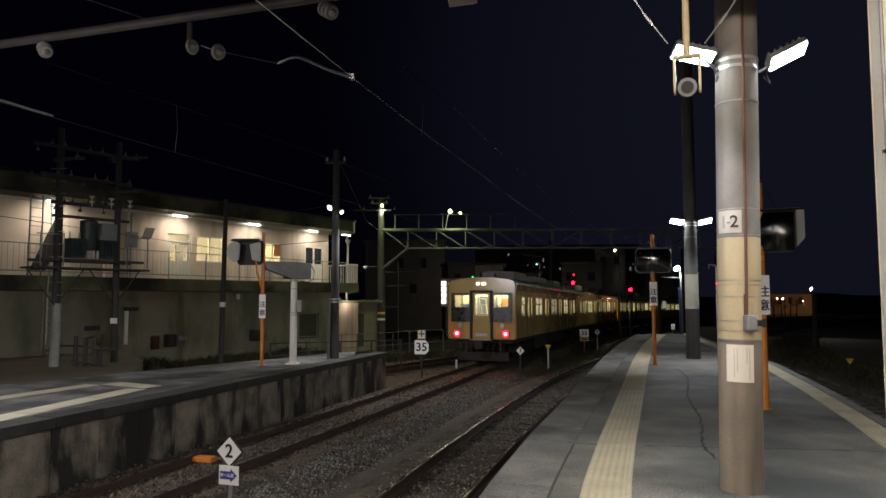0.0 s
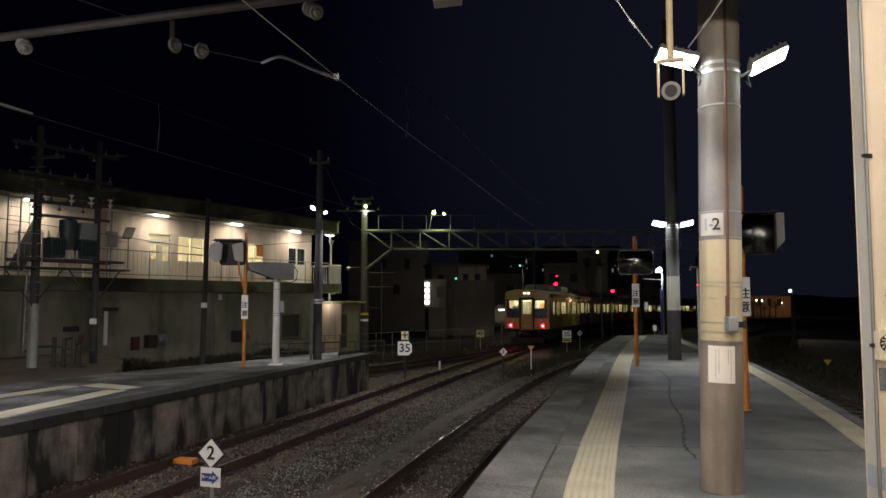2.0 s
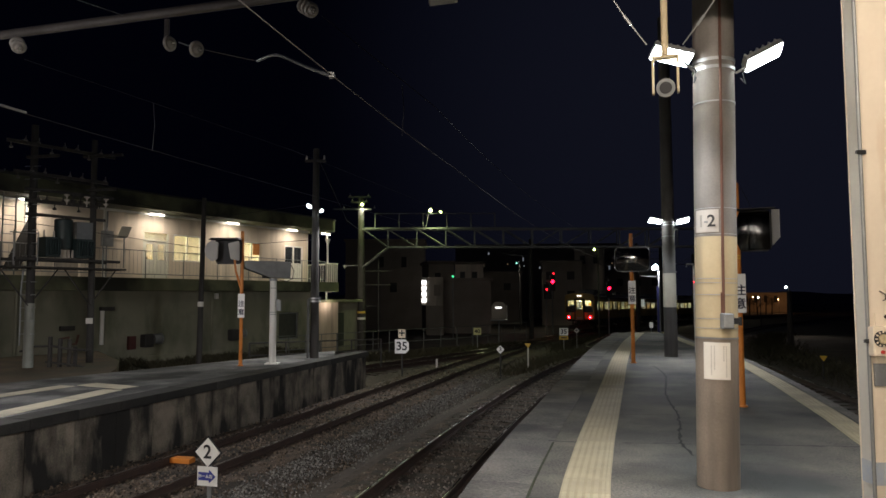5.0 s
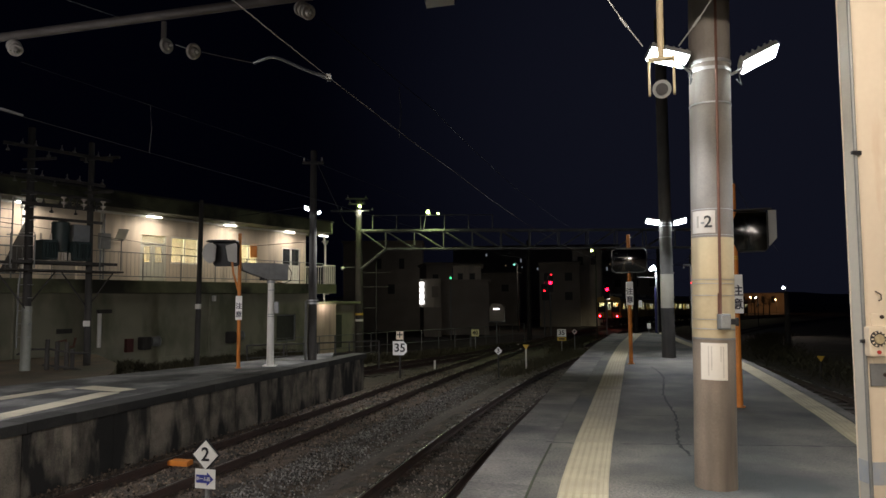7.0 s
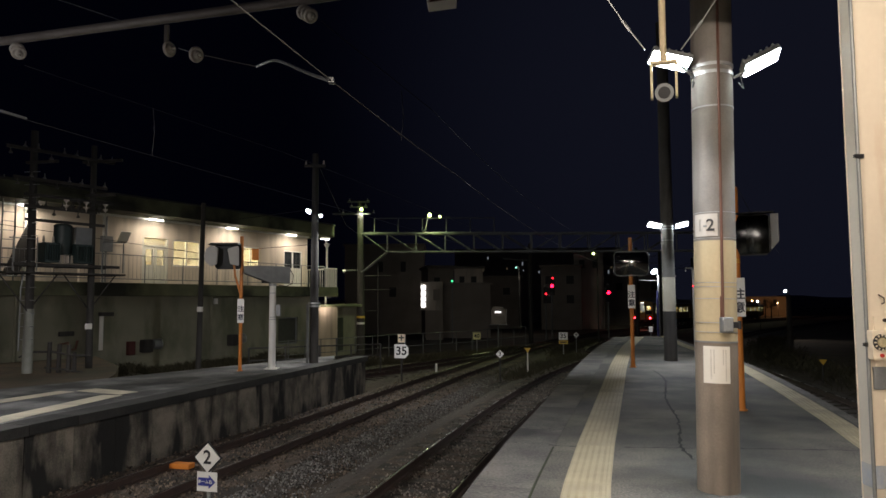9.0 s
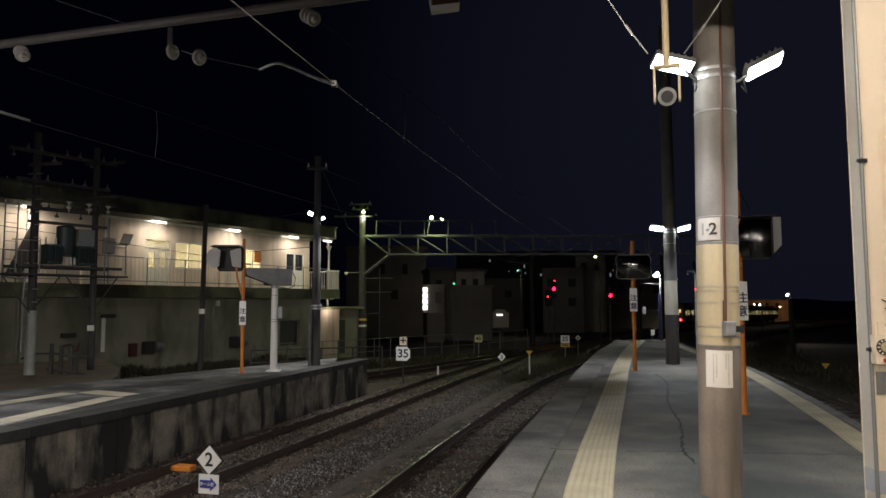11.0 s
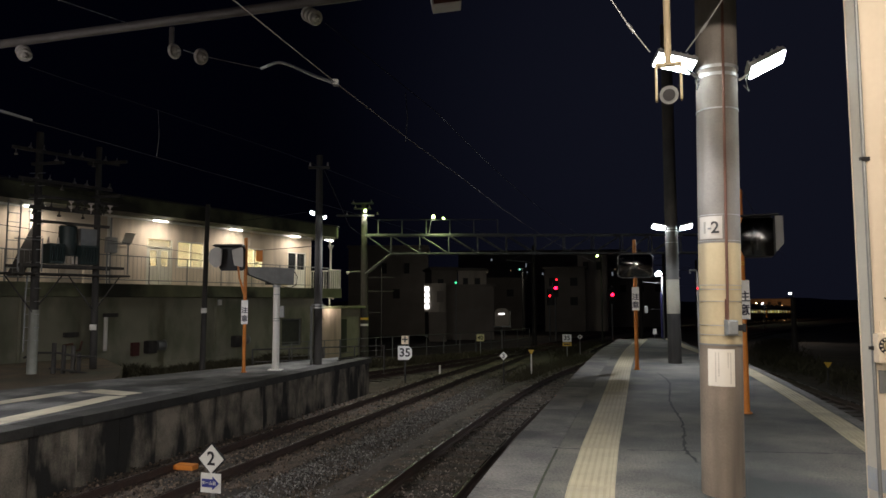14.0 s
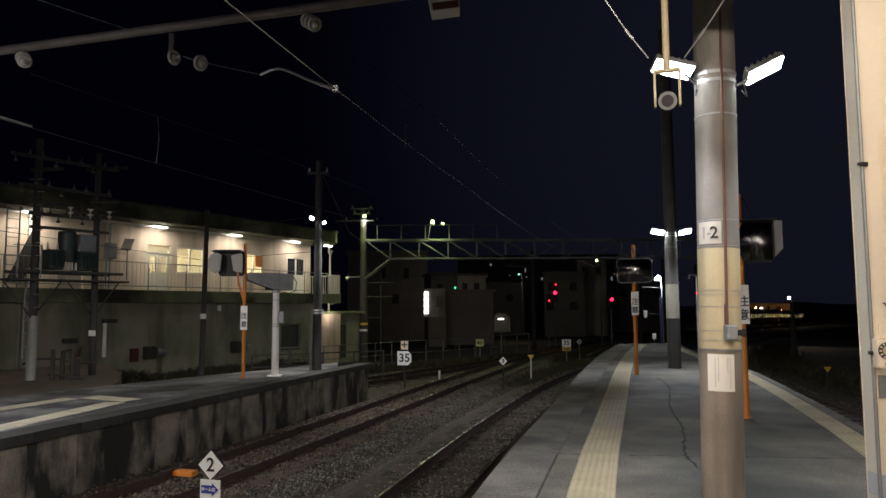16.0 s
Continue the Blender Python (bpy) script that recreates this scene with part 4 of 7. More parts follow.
def build_cctv_pipe():
    p = thing("hanging_camera", (1.62, 4.8, 0, 0, 0, -18.6), "cream surveillance camera hung on a ceiling pipe", "camera")
    part("pipe", rod(B(), (0, 0, 3.32), (0, 0, 3.93), 0.024, None, 16), CREAM, p, "cream drop pipe", True)
    part("yoke", box(box(box(B(), (0.016, 0.05, 0.26), (-0.085, 0, 3.17), 0.003), (0.016, 0.05, 0.26), (0.085, 0, 3.17), 0.003), (0.19, 0.06, 0.02), (0, 0, 3.305), 0.004), CREAM, p)
    bm = B()
    rod(bm, (0, -0.15, 3.04), (0, 0.12, 3.12), 0.058, 0.058, 24)
    part("housing", bm, WHITEP, p, "round camera housing", True)
    part("hood_ring", rod(B(), (0, -0.165, 3.0355), (0, -0.15, 3.04), 0.064, None, 24), GREYSTEEL, p, smooth=True)
    part("lens", rod(B(), (0, -0.171, 3.034), (0, -0.166, 3.0353), 0.042, None, 20), BLACKP, p)
    for sg in (-1, 1):
        wire("guy_wire", [(1.62 + sg * 0.5, 4.78, 3.93), (1.62 + sg * 0.28, 4.8, 3.6), (1.62 + sg * 0.13, 4.8, 3.4)], 0.005, GALV, "thin steel guy wire with a turnbuckle")
        wire("turnbuckle", [(1.62 + sg * 0.29, 4.8, 3.615), (1.62 + sg * 0.24, 4.8, 3.545)], 0.011, GALV, "small steel turnbuckle on a guy wire", "turnbuckle")
    return p


def build_canopy():
    p = thing("canopy_column", (2.493, 4.0, 0), "cream painted steel canopy column with rust spots", "column", kind="structure")
    CRM = mat("cream_steel_paint", (0.73, 0.645, 0.51), (0.66, 0.575, 0.45), 0.5, scale=1.5, fine=30, bump=0.06, stain=(0.5, 0.33, 0.19), streak=5.0, pull=0.2, lo=0.6, hi=0.8)
    # greyer copy of the flange cream: the web's shade is put into its colour
    CRM_SHADED = mat("shaded_cream_paint", (0.55, 0.53, 0.46), (0.47, 0.45, 0.4), 0.55, scale=1.5, fine=30, bump=0.06)
    part("flange", box(B(), (0.26, 0.014, 3.9), (0.13, 0.0, 1.95), 0.003), CRM, p)
    part("flange", box(B(), (0.26, 0.014, 3.9), (0.13, 0.114, 1.95), 0.003), CRM, p)
    part("web", box(B(), (0.012, 0.098, 3.9), (0.008, 0.057, 1.95), 0.002), CRM_SHADED, p)
    faded = mat("faded_blue_band", (0.3, 0.36, 0.47), (0.42, 0.42, 0.4), 0.7, scale=8)
    part("blue_band", box(B(), (0.262, 0.004, 0.13), (0.13, -0.0095, 0.57), 0.001), faded, p)
    part("blue_band", box(B(), (0.004, 0.096, 0.13), (-0.0005, 0.057, 0.57), 0.001), faded, p)
    part("conduit", tube(B(), [(-0.006, -0.012, 0.0), (-0.004, -0.012, 2.0), (-0.003, -0.012, 3.9)], 0.011, 8), GREYSTEEL, p)
    for z in (1.33, 2.44):
        part("saddle", box(box(B(), (0.05, 0.012, 0.025), (0.0, -0.022, z), 0.003), (0.02, 0.02, 0.02), (-0.025, -0.025, z), 0.003), BLACKP, p)
    b = part("button_box", box(B(), (0.15, 0.06, 0.17), (0, 0, 0), 0.012), CRM, p, "cream emergency stop button box", at=pose(0.065, -0.04, 1.33))
    part("ring", rod(B(), (-0.026, -0.03, 0.015), (-0.026, -0.042, 0.015), 0.047, 0.043, 24), BLACKP, b, smooth=True)
    part("button", rod(B(), (-0.026, -0.035, 0.015), (-0.026, -0.05, 0.015), 0.031, 0.026, 24), mat("tan_button", (0.5, 0.42, 0.26), (0.3, 0.24, 0.14), 0.5, scale=60, fine=200), b, smooth=True)
    for k in range(12):
        part("grille_tooth", box(B(), (0.008, 0.006, 0.012), (0, 0, 0.041), 0.0015), CRM, b, at=pose(-0.026, -0.044, 0.015) @ Matrix.Rotation(radians(30 * k), 4, "Y"))
    part("red_lamp", rod(B(), (-0.026, -0.03, -0.06), (-0.026, -0.04, -0.06), 0.011, None, 12), REDP, b)
    part("mounting_plate", box(B(), (0.22, 0.006, 0.34), (0.15, -0.0105, 1.32), 0.002), CRM, p)
    for z in (1.135, 1.47):
        part("bolt", rod(B(), (0.1, -0.012, z), (0.1, -0.026, z), 0.011, None, 6), RUST, p)
    part("name_plate", box(B(), (0.16, 0.012, 0.13), (0.1, -0.0125, 1.135), 0.003), GREYSTEEL, p, "small grey metal plate")
    part("hook", tube(B(), [(0.075, -0.01, 1.62), (0.095, -0.03, 1.6), (0.095, -0.03, 1.57), (0.08, -0.03, 1.565)], 0.004, 6), RUST, p)
    roof = solid("canopy_roof", box(B(), (5.4, 33.0, 0.12), (0.3, -11.6, 3.99), 0.01), WHITEP, "white platform canopy roof over the waiting area", kind="structure")
    # the last three battens only house the added far lamps
    for x, y in ((-0.4, 2.6), (2.2, 1.6), (-0.4, -2.5), (2.2, -3.0), (0.8, -7), (-0.6, -14), (-0.6, -20), (-0.6, -26)):
        f = thing("canopy_light", (x, y, 3.9), "long white fluorescent batten under the canopy, out of view", "ceiling light", "canopy lights")
        part("batten", box(B(), (0.12, 1.25, 0.05), (0, 0, 0), 0.01), WHITEP, f)
        part("tube", rod(B(), (0, -0.6, -0.04), (0, 0.6, -0.04), 0.016, None, 12), TUBE, f)
    for y in (-1.0, -6.0):
        copy = copy_thing(p, pose(2.0, y, 0))
    box2 = thing("hanging_lantern_box", (0.05, 9.0, 5.64), "weathered white metal box hung under the beam", "junction box")
    part("case", prism(B(), [(-0.2, 0), (0.19, 0.05), (0.17, 0.42), (-0.28, 0.42)], 0.3), WHITEP, box2)
    part("cover", box(B(), (0.36, 0.01, 0.1), (0, -0.008, 0.08), 0.004, pose(0, 0, 0, 0, -7, 0)), BROWNP, box2)
    part("hanger", rod(B(), (0, 0.3, 0.3), (0, 0.36, 0.48), 0.02), BEAMG, box2)


def build_platform_things():
    build_column()
    tiers = [(0, 1.28, DARKPOLE, "dark lower wrap"), (1.28, 2.16, mat("pale_band_paint", (0.42, 0.39, 0.31), (0.33, 0.31, 0.25), 0.6, scale=3, fine=40, bump=0.08, stain=(0.25, 0.23, 0.19), streak=4.0), "pale cream-grey band"), (2.16, 9.0, mat("dark_pole_concrete", (0.13, 0.125, 0.115), (0.08, 0.077, 0.07), 0.85, scale=3, fine=60), "")]
    lamp_pole("lamp_pole", 5.95, 17.8, 9.0, "concrete pole with dark base and twin floodlights", tiers, 3.5, 0.36, 40, level=10, rise=14)
    mirror_post(4.315, 9.9, 0, 3.22, "orange post with a hooded mirror and caution plate", 1.62, -10, [(pose(0.15, -0.06, 2.52, 0, 0, -26), 0.6, 0.6, 0.2)], tape=2.12)
    mirror_post(4.52, 16.2, 0, 3.05, "orange post with a square convex mirror and caution plate", 1.66, -12, [(pose(0.0, -0.06, 2.44, 4, 0, -12), 0.8, 0.57, 0)], 0.55)
    g = thing("thin_pipe_post", (7.0, 18.9, 0), "thin grey pipe post with a hooked top", "post")
    part("pipe", tube(B(), [(0, 0, 0), (0, 0, 2.38), (-0.03, 0, 2.45), (-0.2, 0, 2.45), (-0.2, 0, 2.36)], 0.03, 8), GALV, g)
    for z in (1.95,):
        part("red_marker", rod(B(), (-0.02, -0.035, z), (-0.02, -0.05, z), 0.018, None, 12), SIGNALDIM, g, "small red marker lamp")
    f = thing("platform_lamp", (9.15, 28.7, 0), "slim lamp post with a blue banner at the platform end", "lamp post")
    part("post", rod(B(), (0, 0, 0), (0, 0, 2.6), 0.05, 0.045, 14), GREYSTEEL, f, smooth=True)
    part("arm", tube(B(), [(0, 0, 2.55), (-0.08, -0.05, 2.72), (-0.2, -0.1, 2.75)], 0.02), GREYSTEEL, f)
    part("lamp_head", rod(B(), (-0.12, -0.14, 2.78), (-0.3, -0.16, 2.7), 0.1, 0.06, 16), LED, f, "glowing lamp head")
    part("side_arm", rod(B(), (0, 0, 2.36), (-0.8, 0.0, 2.39), 0.013), DARKPOLE, f)
    part("banner", box(B(), (0.09, 0.03, 1.9), (-0.08, -0.06, 1.0), 0.005), BANNER, f, "narrow blue banner")
    part("plate", box(B(), (0.14, 0.02, 0.3), (-0.72, -0.05, 1.26), 0.004), WHITEP, f)
    part("plate_arm", rod(B(), (0, -0.02, 1.26), (-0.72, -0.035, 1.26), 0.01), DARKPOLE, f)
    for x, y, z in ((9.05, 29.6, 0),):
        q = thing("small_marker", (x, y, z), "small white marker board on a short stake", "marker sign")
        part("stake", rod(B(), (0, 0, 0), (0, 0, 0.3), 0.015), GALV, q)
        part("board", box(B(), (0.16, 0.02, 0.24), (0, -0.02, 0.3), 0.004), WHITEP, q)


# ---------------------------------------------------------------- things on the opposite platform
def build_opposite_things():
    for x, y in ((-8.6, 8.1), (-10.6, -1.5)):
        q = thing("platform_lamp", (x - 0.5, y, LEFT), "grey lamp post with a flood head on the opposite platform", "lamp post")
        part("post", rod(B(), (0, 0, 0), (0, 0, 4.1), 0.07, 0.06, 16), GREYSTEEL, q, smooth=True)
        part("arm", rod(B(), (0, 0, 4.0), (0.45, 0, 4.06), 0.03), GREYSTEEL, q)
        head(q, pose(0.5, 0, 3.86, 0, 8, 90))
    mirror_post(-5.2, 17.8, LEFT, 3.28, "orange forked post with a hooded black mirror", 1.35, 10, [], 0.62, bend=True, twin=pose(-0.33, -0.14, 2.96))
    p = thing("camera_post", (-4.5, 18.3, LEFT), "white steel post with a grey camera housing", "camera post")
    part("post", rod(B(), (0, 0, 0), (0, 0, 2.22), 0.095, 0.085, 24), WHITEP, p, "white painted tube", True)
    part("base_plate", box(B(), (0.34, 0.34, 0.03), (0, 0, 0.015), 0.006), WHITEP, p)
    part("collar", rod(B(), (0, 0, 2.2), (0, 0, 2.27), 0.11, None, 20), GALV, p)
    for z in (1.3, 1.36, 2.0):
        part("band", rod(B(), (0, 0, z), (0, 0, z + 0.02), 0.094, None, 20), GALV, p)
    h = part("camera_housing", box(B(), (0.52, 0.4, 0.44), (0.06, 0, 0), 0.015), GREYSTEEL, p, "large grey metal camera housing", at=pose(0.1, 0, 2.5, 0, 2, 25))
    part("hood", prism(B(), [(-0.2, -0.22), (-0.86, 0.0), (-0.9, 0.19), (-0.2, 0.22)], 0.42, pose(0, -0.21, 0)), GREYSTEEL, h, "tapered front hood")
    part("lens_box", box(B(), (0.2, 0.2, 0.16), (-0.28, 0, -0.16), 0.01), BLACKP, h)
    part("cable", tube(B(), [(0.33, -0.1, 0.15), (0.42, -0.12, 0.0), (0.4, -0.12, -0.22), (0.25, -0.1, -0.3), (0.05, -0.08, -0.28)], 0.012), RUBBER, h)
    part("switch_box", box(B(), (0.12, 0.1, 0.3), (0.16, -0.02, 1.55), 0.01), GREYSTEEL, p)
    p = thing("wooden_lamp_pole", (-3.7, 20.0, LEFT), "dark pole with cross arm and twin lamps", "lamp pole")
    part("shaft", rod(B(), (0, 0, 0), (0, 0, 6.15), 0.13, 0.09, 24), DARKPOLE, p, smooth=True)
    part("cross_arm", box(B(), (0.62, 0.08, 0.08), (0, -0.1, 5.77), 0.01), DARKPOLE, p)
    for x in (-0.26, 0.26):
        part("insulator", rod(B(), (x, -0.1, 5.8), (x, -0.1, 5.93), 0.035, 0.02, 10), PORCELAIN, p)
    head(p, pose(-0.15, -0.25, 4.4, -58, 25, -20), LED, (0.14, 0.11))
    head(p, pose(0.2, -0.15, 4.28, -45, -30, 20), LED, (0.1, 0.08))
    part("guard_pipe", rod(B(), (-0.17, -0.1, 0), (-0.17, -0.1, 1.7), 0.04, None, 12), GREYSTEEL, p)
    for z in (1.62, 1.7):
        part("clamp", rod(B(), (0, 0, z), (0, 0, z + 0.05), 0.175, None, 20), GALV, p)
    r = thing("pipe_railing", (0, 0, 0), "low dark pipe railing behind the platform", "railing")
    a, b = Vector((-6.6, 23.6, -0.9)), Vector((-2.4, 27.2, -1.0))
    for i in range(5):
        q = a.lerp(b, i / 4)
        part("post", rod(B(), (q.x, q.y, BED), (q.x, q.y, q.z + 0.9), 0.03), DARKPOLE, r)
    for k in (0.45, 0.88):
        part("rail", rod(B(), a + Vector((0, 0, k)), b + Vector((0, 0, k)), 0.025), DARKPOLE, r)


# ---------------------------------------------------------------- station office building
BLD = Matrix.Translation((-5.5, 36, -1.15)) @ pose(0, 0, 0, 0, 0, 59.3)


def build_office():
    o = thing("station_office", BLD, "two storey cream station office with a lit balcony", "building")
    X0, X1 = -26.0, -0.95

    def wall(y, t, x0, x1, z0, z1, openings, m, name="wall"):
        bm = holed(B(), x0, x1, z0, z1, openings, y, t)
        return part(name, bm, m, o)
    door, win, win3, dark, post = (-10.72, -9.5, 3.46, 5.34), (-9.28, -7.85, 4.22, 5.36), (-2.68, -1.34, 3.46, 5.3), (-14.2, -13.3, 3.46, 5.3), (-5.95, -4.35, 4.2, 5.32)
    wall(1.2, 0.2, X0, X1, 3.46, 6.12, [dark, door, win, post, win3], STUCCO)
    part("end_wall", box(B(), (0.2, 7.0, 2.66), (X1 - 0.1, 4.9, 4.79)), STUCCO, o)
    part("back_wall", box(B(), (X1 - X0, 0.2, 2.66), ((X0 + X1) / 2, 8.4, 4.79)), STUCCO, o)
    part("room_floor", box(B(), (X1 - X0, 6.9, 0.1), ((X0 + X1) / 2, 4.86, 3.41)), ROOF, o)
    for x in (-12.2, -7.2, -3.4):
        part("partition", box(B(), (0.1, 3.0, 2.6), (x, 2.95, 4.79)), STUCCO, o)
    part("room_back", box(B(), (X1 - X0 - 0.5, 0.1, 2.6), ((X0 + X1) / 2, 4.5, 4.79)), STUCCO, o)
    for x in (-9.6, -5.4):
        part("office_lamp", box(B(), (1.2, 0.3, 0.05), (x, 2.9, 6.0)), ROOMGLOW, o, "bright office ceiling lamp")
    for x, w, hh, m in ((-9.0, 0.5, 1.3, WHITEP), (-8.3, 0.4, 1.1, CREAM), (-10.4, 0.5, 1.4, CREAM), (-5.2, 0.5, 1.2, WHITEP)):
        part("cupboard", box(B(), (w, 0.4, hh), (x, 4.2, 3.46 + hh / 2), 0.01), m, o)
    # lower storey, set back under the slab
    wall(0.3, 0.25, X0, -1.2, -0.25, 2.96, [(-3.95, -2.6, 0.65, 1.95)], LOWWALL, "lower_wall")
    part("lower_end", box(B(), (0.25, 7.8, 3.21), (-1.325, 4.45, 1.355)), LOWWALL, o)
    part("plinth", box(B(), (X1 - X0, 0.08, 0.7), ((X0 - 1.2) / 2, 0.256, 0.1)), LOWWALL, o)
    for a, b, c, d in ((-3.95, -2.6, 0.65, 1.95),):
        w = part("window", holed(B(), a, b, c, d, [(a + 0.06, b - 0.06, c + 0.06, d - 0.06)], 0.37, 0.06), GREYSTEEL, o)
        part("pane", box(B(), (b - a - 0.1, 0.02, d - c - 0.1), ((a + b) / 2, 0.42, (c + d) / 2)), mat("dusty_dark_pane", (0.07, 0.072, 0.06), (0.045, 0.045, 0.04), 0.5, bump=0.0), w)
    # slab, fascia and roof with a rounded end
    part("balcony_slab", box(B(), (0.12 - X0, 9.0, 0.48), ((X0 + 0.12) / 2, 4.5, 3.212), 0.01), MOSS, o, "mossy green balcony edge")

    def rounded(z0, z1, over, m, name):
        pts = [(X0, -over), (-0.7, -over)] + [(-0.7 + 0.95 * math.sin(a), 0.95 - over - 0.95 * math.cos(a)) for a in (radians(k) for k in range(15, 91, 15))] + [(0.25, 9), (X0, 9)]
        return part(name, flat(B(), pts, z0, z1), m, o)
    rounded(6.125, 6.68, 0.12, MOSS, "roof_fascia")
    rounded(6.684, 6.74, 0.2, ROOF, "roof")
    part("soffit_trim", box(B(), (X1 - X0, 0.12, 0.08), ((X0 + X1) / 2, 1.13, 6.08), 0.01), WHITEP, o)
    # doors and windows of the upper storey
    fr = GREYSTEEL
    TEALF = mat("pale_grey_green_door", (0.6, 0.6, 0.52), (0.52, 0.52, 0.45), 0.5, bump=0.04)
    a, b, c, d = door
    dr = part("double_door", box(box(box(B(), (0.07, 0.08, d - c), (a + 0.035, 1.26, (c + d) / 2)), (0.07, 0.08, d - c), (b - 0.035, 1.26, (c + d) / 2)), (b - a - 0.14, 0.08, 0.07), ((a + b) / 2, 1.26, 5.02)), TEALF, o, "pale grey-green half-glazed double door")
    for k in (0, 1):
        x = a + 0.07 + (k + 0.5) * (b - a - 0.14) / 2
        lf = part("leaf", box(box(box(box(B(), (0.52, 0.05, 0.78), (x, 1.27, 3.85)), (0.52, 0.05, 0.1), (x, 1.27, 4.93)), (0.1, 0.05, 0.64), (x - 0.21, 1.27, 4.56)), (0.1, 0.05, 0.64), (x + 0.21, 1.27, 4.56)), TEALF, dr)
        part("pane", box(B(), (0.32, 0.01, 0.62), (x, 1.28, 4.56)), PANE, lf).visible_shadow = False
    part("transom_pane", box(B(), (b - a - 0.14, 0.01, 0.24), ((a + b) / 2, 1.28, 5.19)), PANE, dr).visible_shadow = False
    for (a, b, c, d), n, pane in ((win, 2, PANE), (win3, 2, DARKPANE), (post, 3, PANE)):
        c2 = max(c, 3.47)
        low = 4.36 if c < 4 else c2
        holes = [(a + 0.06 + (b - a - 0.06) * k / n, a + (b - a - 0.06) * (k + 1) / n, low + 0.06, d - 0.06) for k in range(n)]
        bm = holed(B(), a, b, c2, d, holes, 1.22, 0.07)
        w = part("window", bm, WHITEP, o, "white framed window")
        for i in range(n):
            part("pane", box(B(), ((b - a) / n - 0.08, 0.01, d - max(c2, 4.3 if c < 4 else c2) - 0.12), (a + (b - a) * (i + 0.5) / n, 1.285, (max(c2, 4.3 if c < 4 else c2) + d) / 2)), pane, w).visible_shadow = False
    part("orange_notice", box(B(), (0.42, 0.01, 0.55), (-4.62, 1.19, 4.98)), ORANGE, o, "orange notice on the wall")
    a, b, c, d = dark
    part("dark_door", box(B(), (b - a, 0.06, d - c), ((a + b) / 2, 1.36, (c + d) / 2), 0.006), mat("drab_door", (0.4, 0.36, 0.3), (0.32, 0.29, 0.24)), o, "drab beige sliding door")
    for x in (-15.3, -12.4):
        part("pilaster", box(B(), (0.12, 0.08, 2.6), (x, 1.16, 4.77), 0.006), WHITEP, o)
    part("open_vent_window", box(B(), (0.42, 0.03, 0.5), (0, 0, 0), 0.006), WHITEP, o, "small white vent window tilted open", at=pose(-11.7, 0.98, 5.25, 32, 0, 0))
    part("wall_box", box(B(), (0.4, 0.22, 0.6), (-12.35, 1.08, 4.95), 0.02), GREYSTEEL, o)
    part("wall_pipe", rod(B(), (-12.35, 1.1, 3.5), (-12.35, 1.1, 6.0), 0.03), GREYSTEEL, o)
    # eave tubes
    for x in (-15.4, -10.4, -6.43, -2.57, 0.0):
        y = 0.8
        f = part("eave_light", box(B(), (0.75, 0.1, 0.05), (x, y, 6.095), 0.01), WHITEP, o, "fluorescent batten under the eaves")
        part("tube", rod(B(), (x - 0.32, y, 6.04), (x + 0.32, y, 6.04), 0.015, None, 10), TUBE, f)
    # balcony railing: thin dark bars, white tube section at the end
    for i in range(14):
        x = -0.9 - i * 1.75
        part("rail_post", rod(B(), (x, 0.06, 3.45), (x, 0.06, 4.52), 0.02, None, 8), GREYSTEEL, o)
    for z in (3.6, 4.5):
        part("handrail", rod(B(), (-25, 0.06, z), (-0.9, 0.06, z), 0.018, None, 8), GREYSTEEL, o)
    bm = B()
    for i in range(140):
        rod(bm, (-25 + i * 0.172, 0.06, 3.6), (-25 + i * 0.172, 0.06, 4.5), 0.006, None, 4)
    part("balusters", bm, GREYSTEEL, o)
    for i in range(12):
        part("white_baluster", rod(B(), (-0.85 + 0.083 * i, 0.05, 3.46), (-0.85 + 0.083 * i, 0.05, 4.4), 0.016, None, 8), WHITEP, o)
    for i in range(14):
        part("white_baluster", rod(B(), (0.08, 0.15 + 0.15 * i, 3.46), (0.08, 0.15 + 0.15 * i, 4.4), 0.016, None, 8), WHITEP, o)
    part("white_handrail", tube(B(), [(-0.9, 0.05, 4.42), (0.07, 0.05, 4.42), (0.08, 2.2, 4.42)], 0.03, 8), WHITEP, o)
    part("corner_pipe", tube(B(), [(-0.55, 0.2, 3.46), (-0.55, 0.2, 5.5), (-0.5, 0.3, 5.8), (-0.3, 0.5, 6.1)], 0.05, 10), WHITEP, o, "white downpipe with a hopper")
    part("hopper", rod(B(), (-0.55, 0.2, 5.5), (-0.55, 0.2, 5.72), 0.06, 0.16, 12), WHITEP, o)
    # ladder and stair at the far left
    for x in (-16.5, -16.1):
        part("ladder_rail", rod(B(), (x, 0.3, 3.46), (x, 0.3, 6.9), 0.025, None, 8), GREYSTEEL, o)
    for i in range(11):
        part("ladder_rung", rod(B(), (-16.5, 0.3, 3.6 + i * 0.3), (-16.1, 0.3, 3.6 + i * 0.3), 0.014, None, 6), GREYSTEEL, o)
    part("stair_flank", prism(B(), [(-16.25, 3.6), (-15.75, 3.6), (-15.2, 4.7), (-15.2, 5.5), (-15.35, 5.6)], 0.05, pose(0, 0.75, 0)), DARKPOLE, o, "dark stair side panel")
    # fixtures on the lower wall
    part("white_pipe", rod(B(), (-13.0, 0.24, 1.0), (-13.0, 0.24, 2.25), 0.07, None, 12), WHITEP, o, "thick white pipe")
    part("pipe_head", box(B(), (0.5, 0.2, 0.14), (-12.85, 0.2, 2.3), 0.02), DARKPOLE, o)
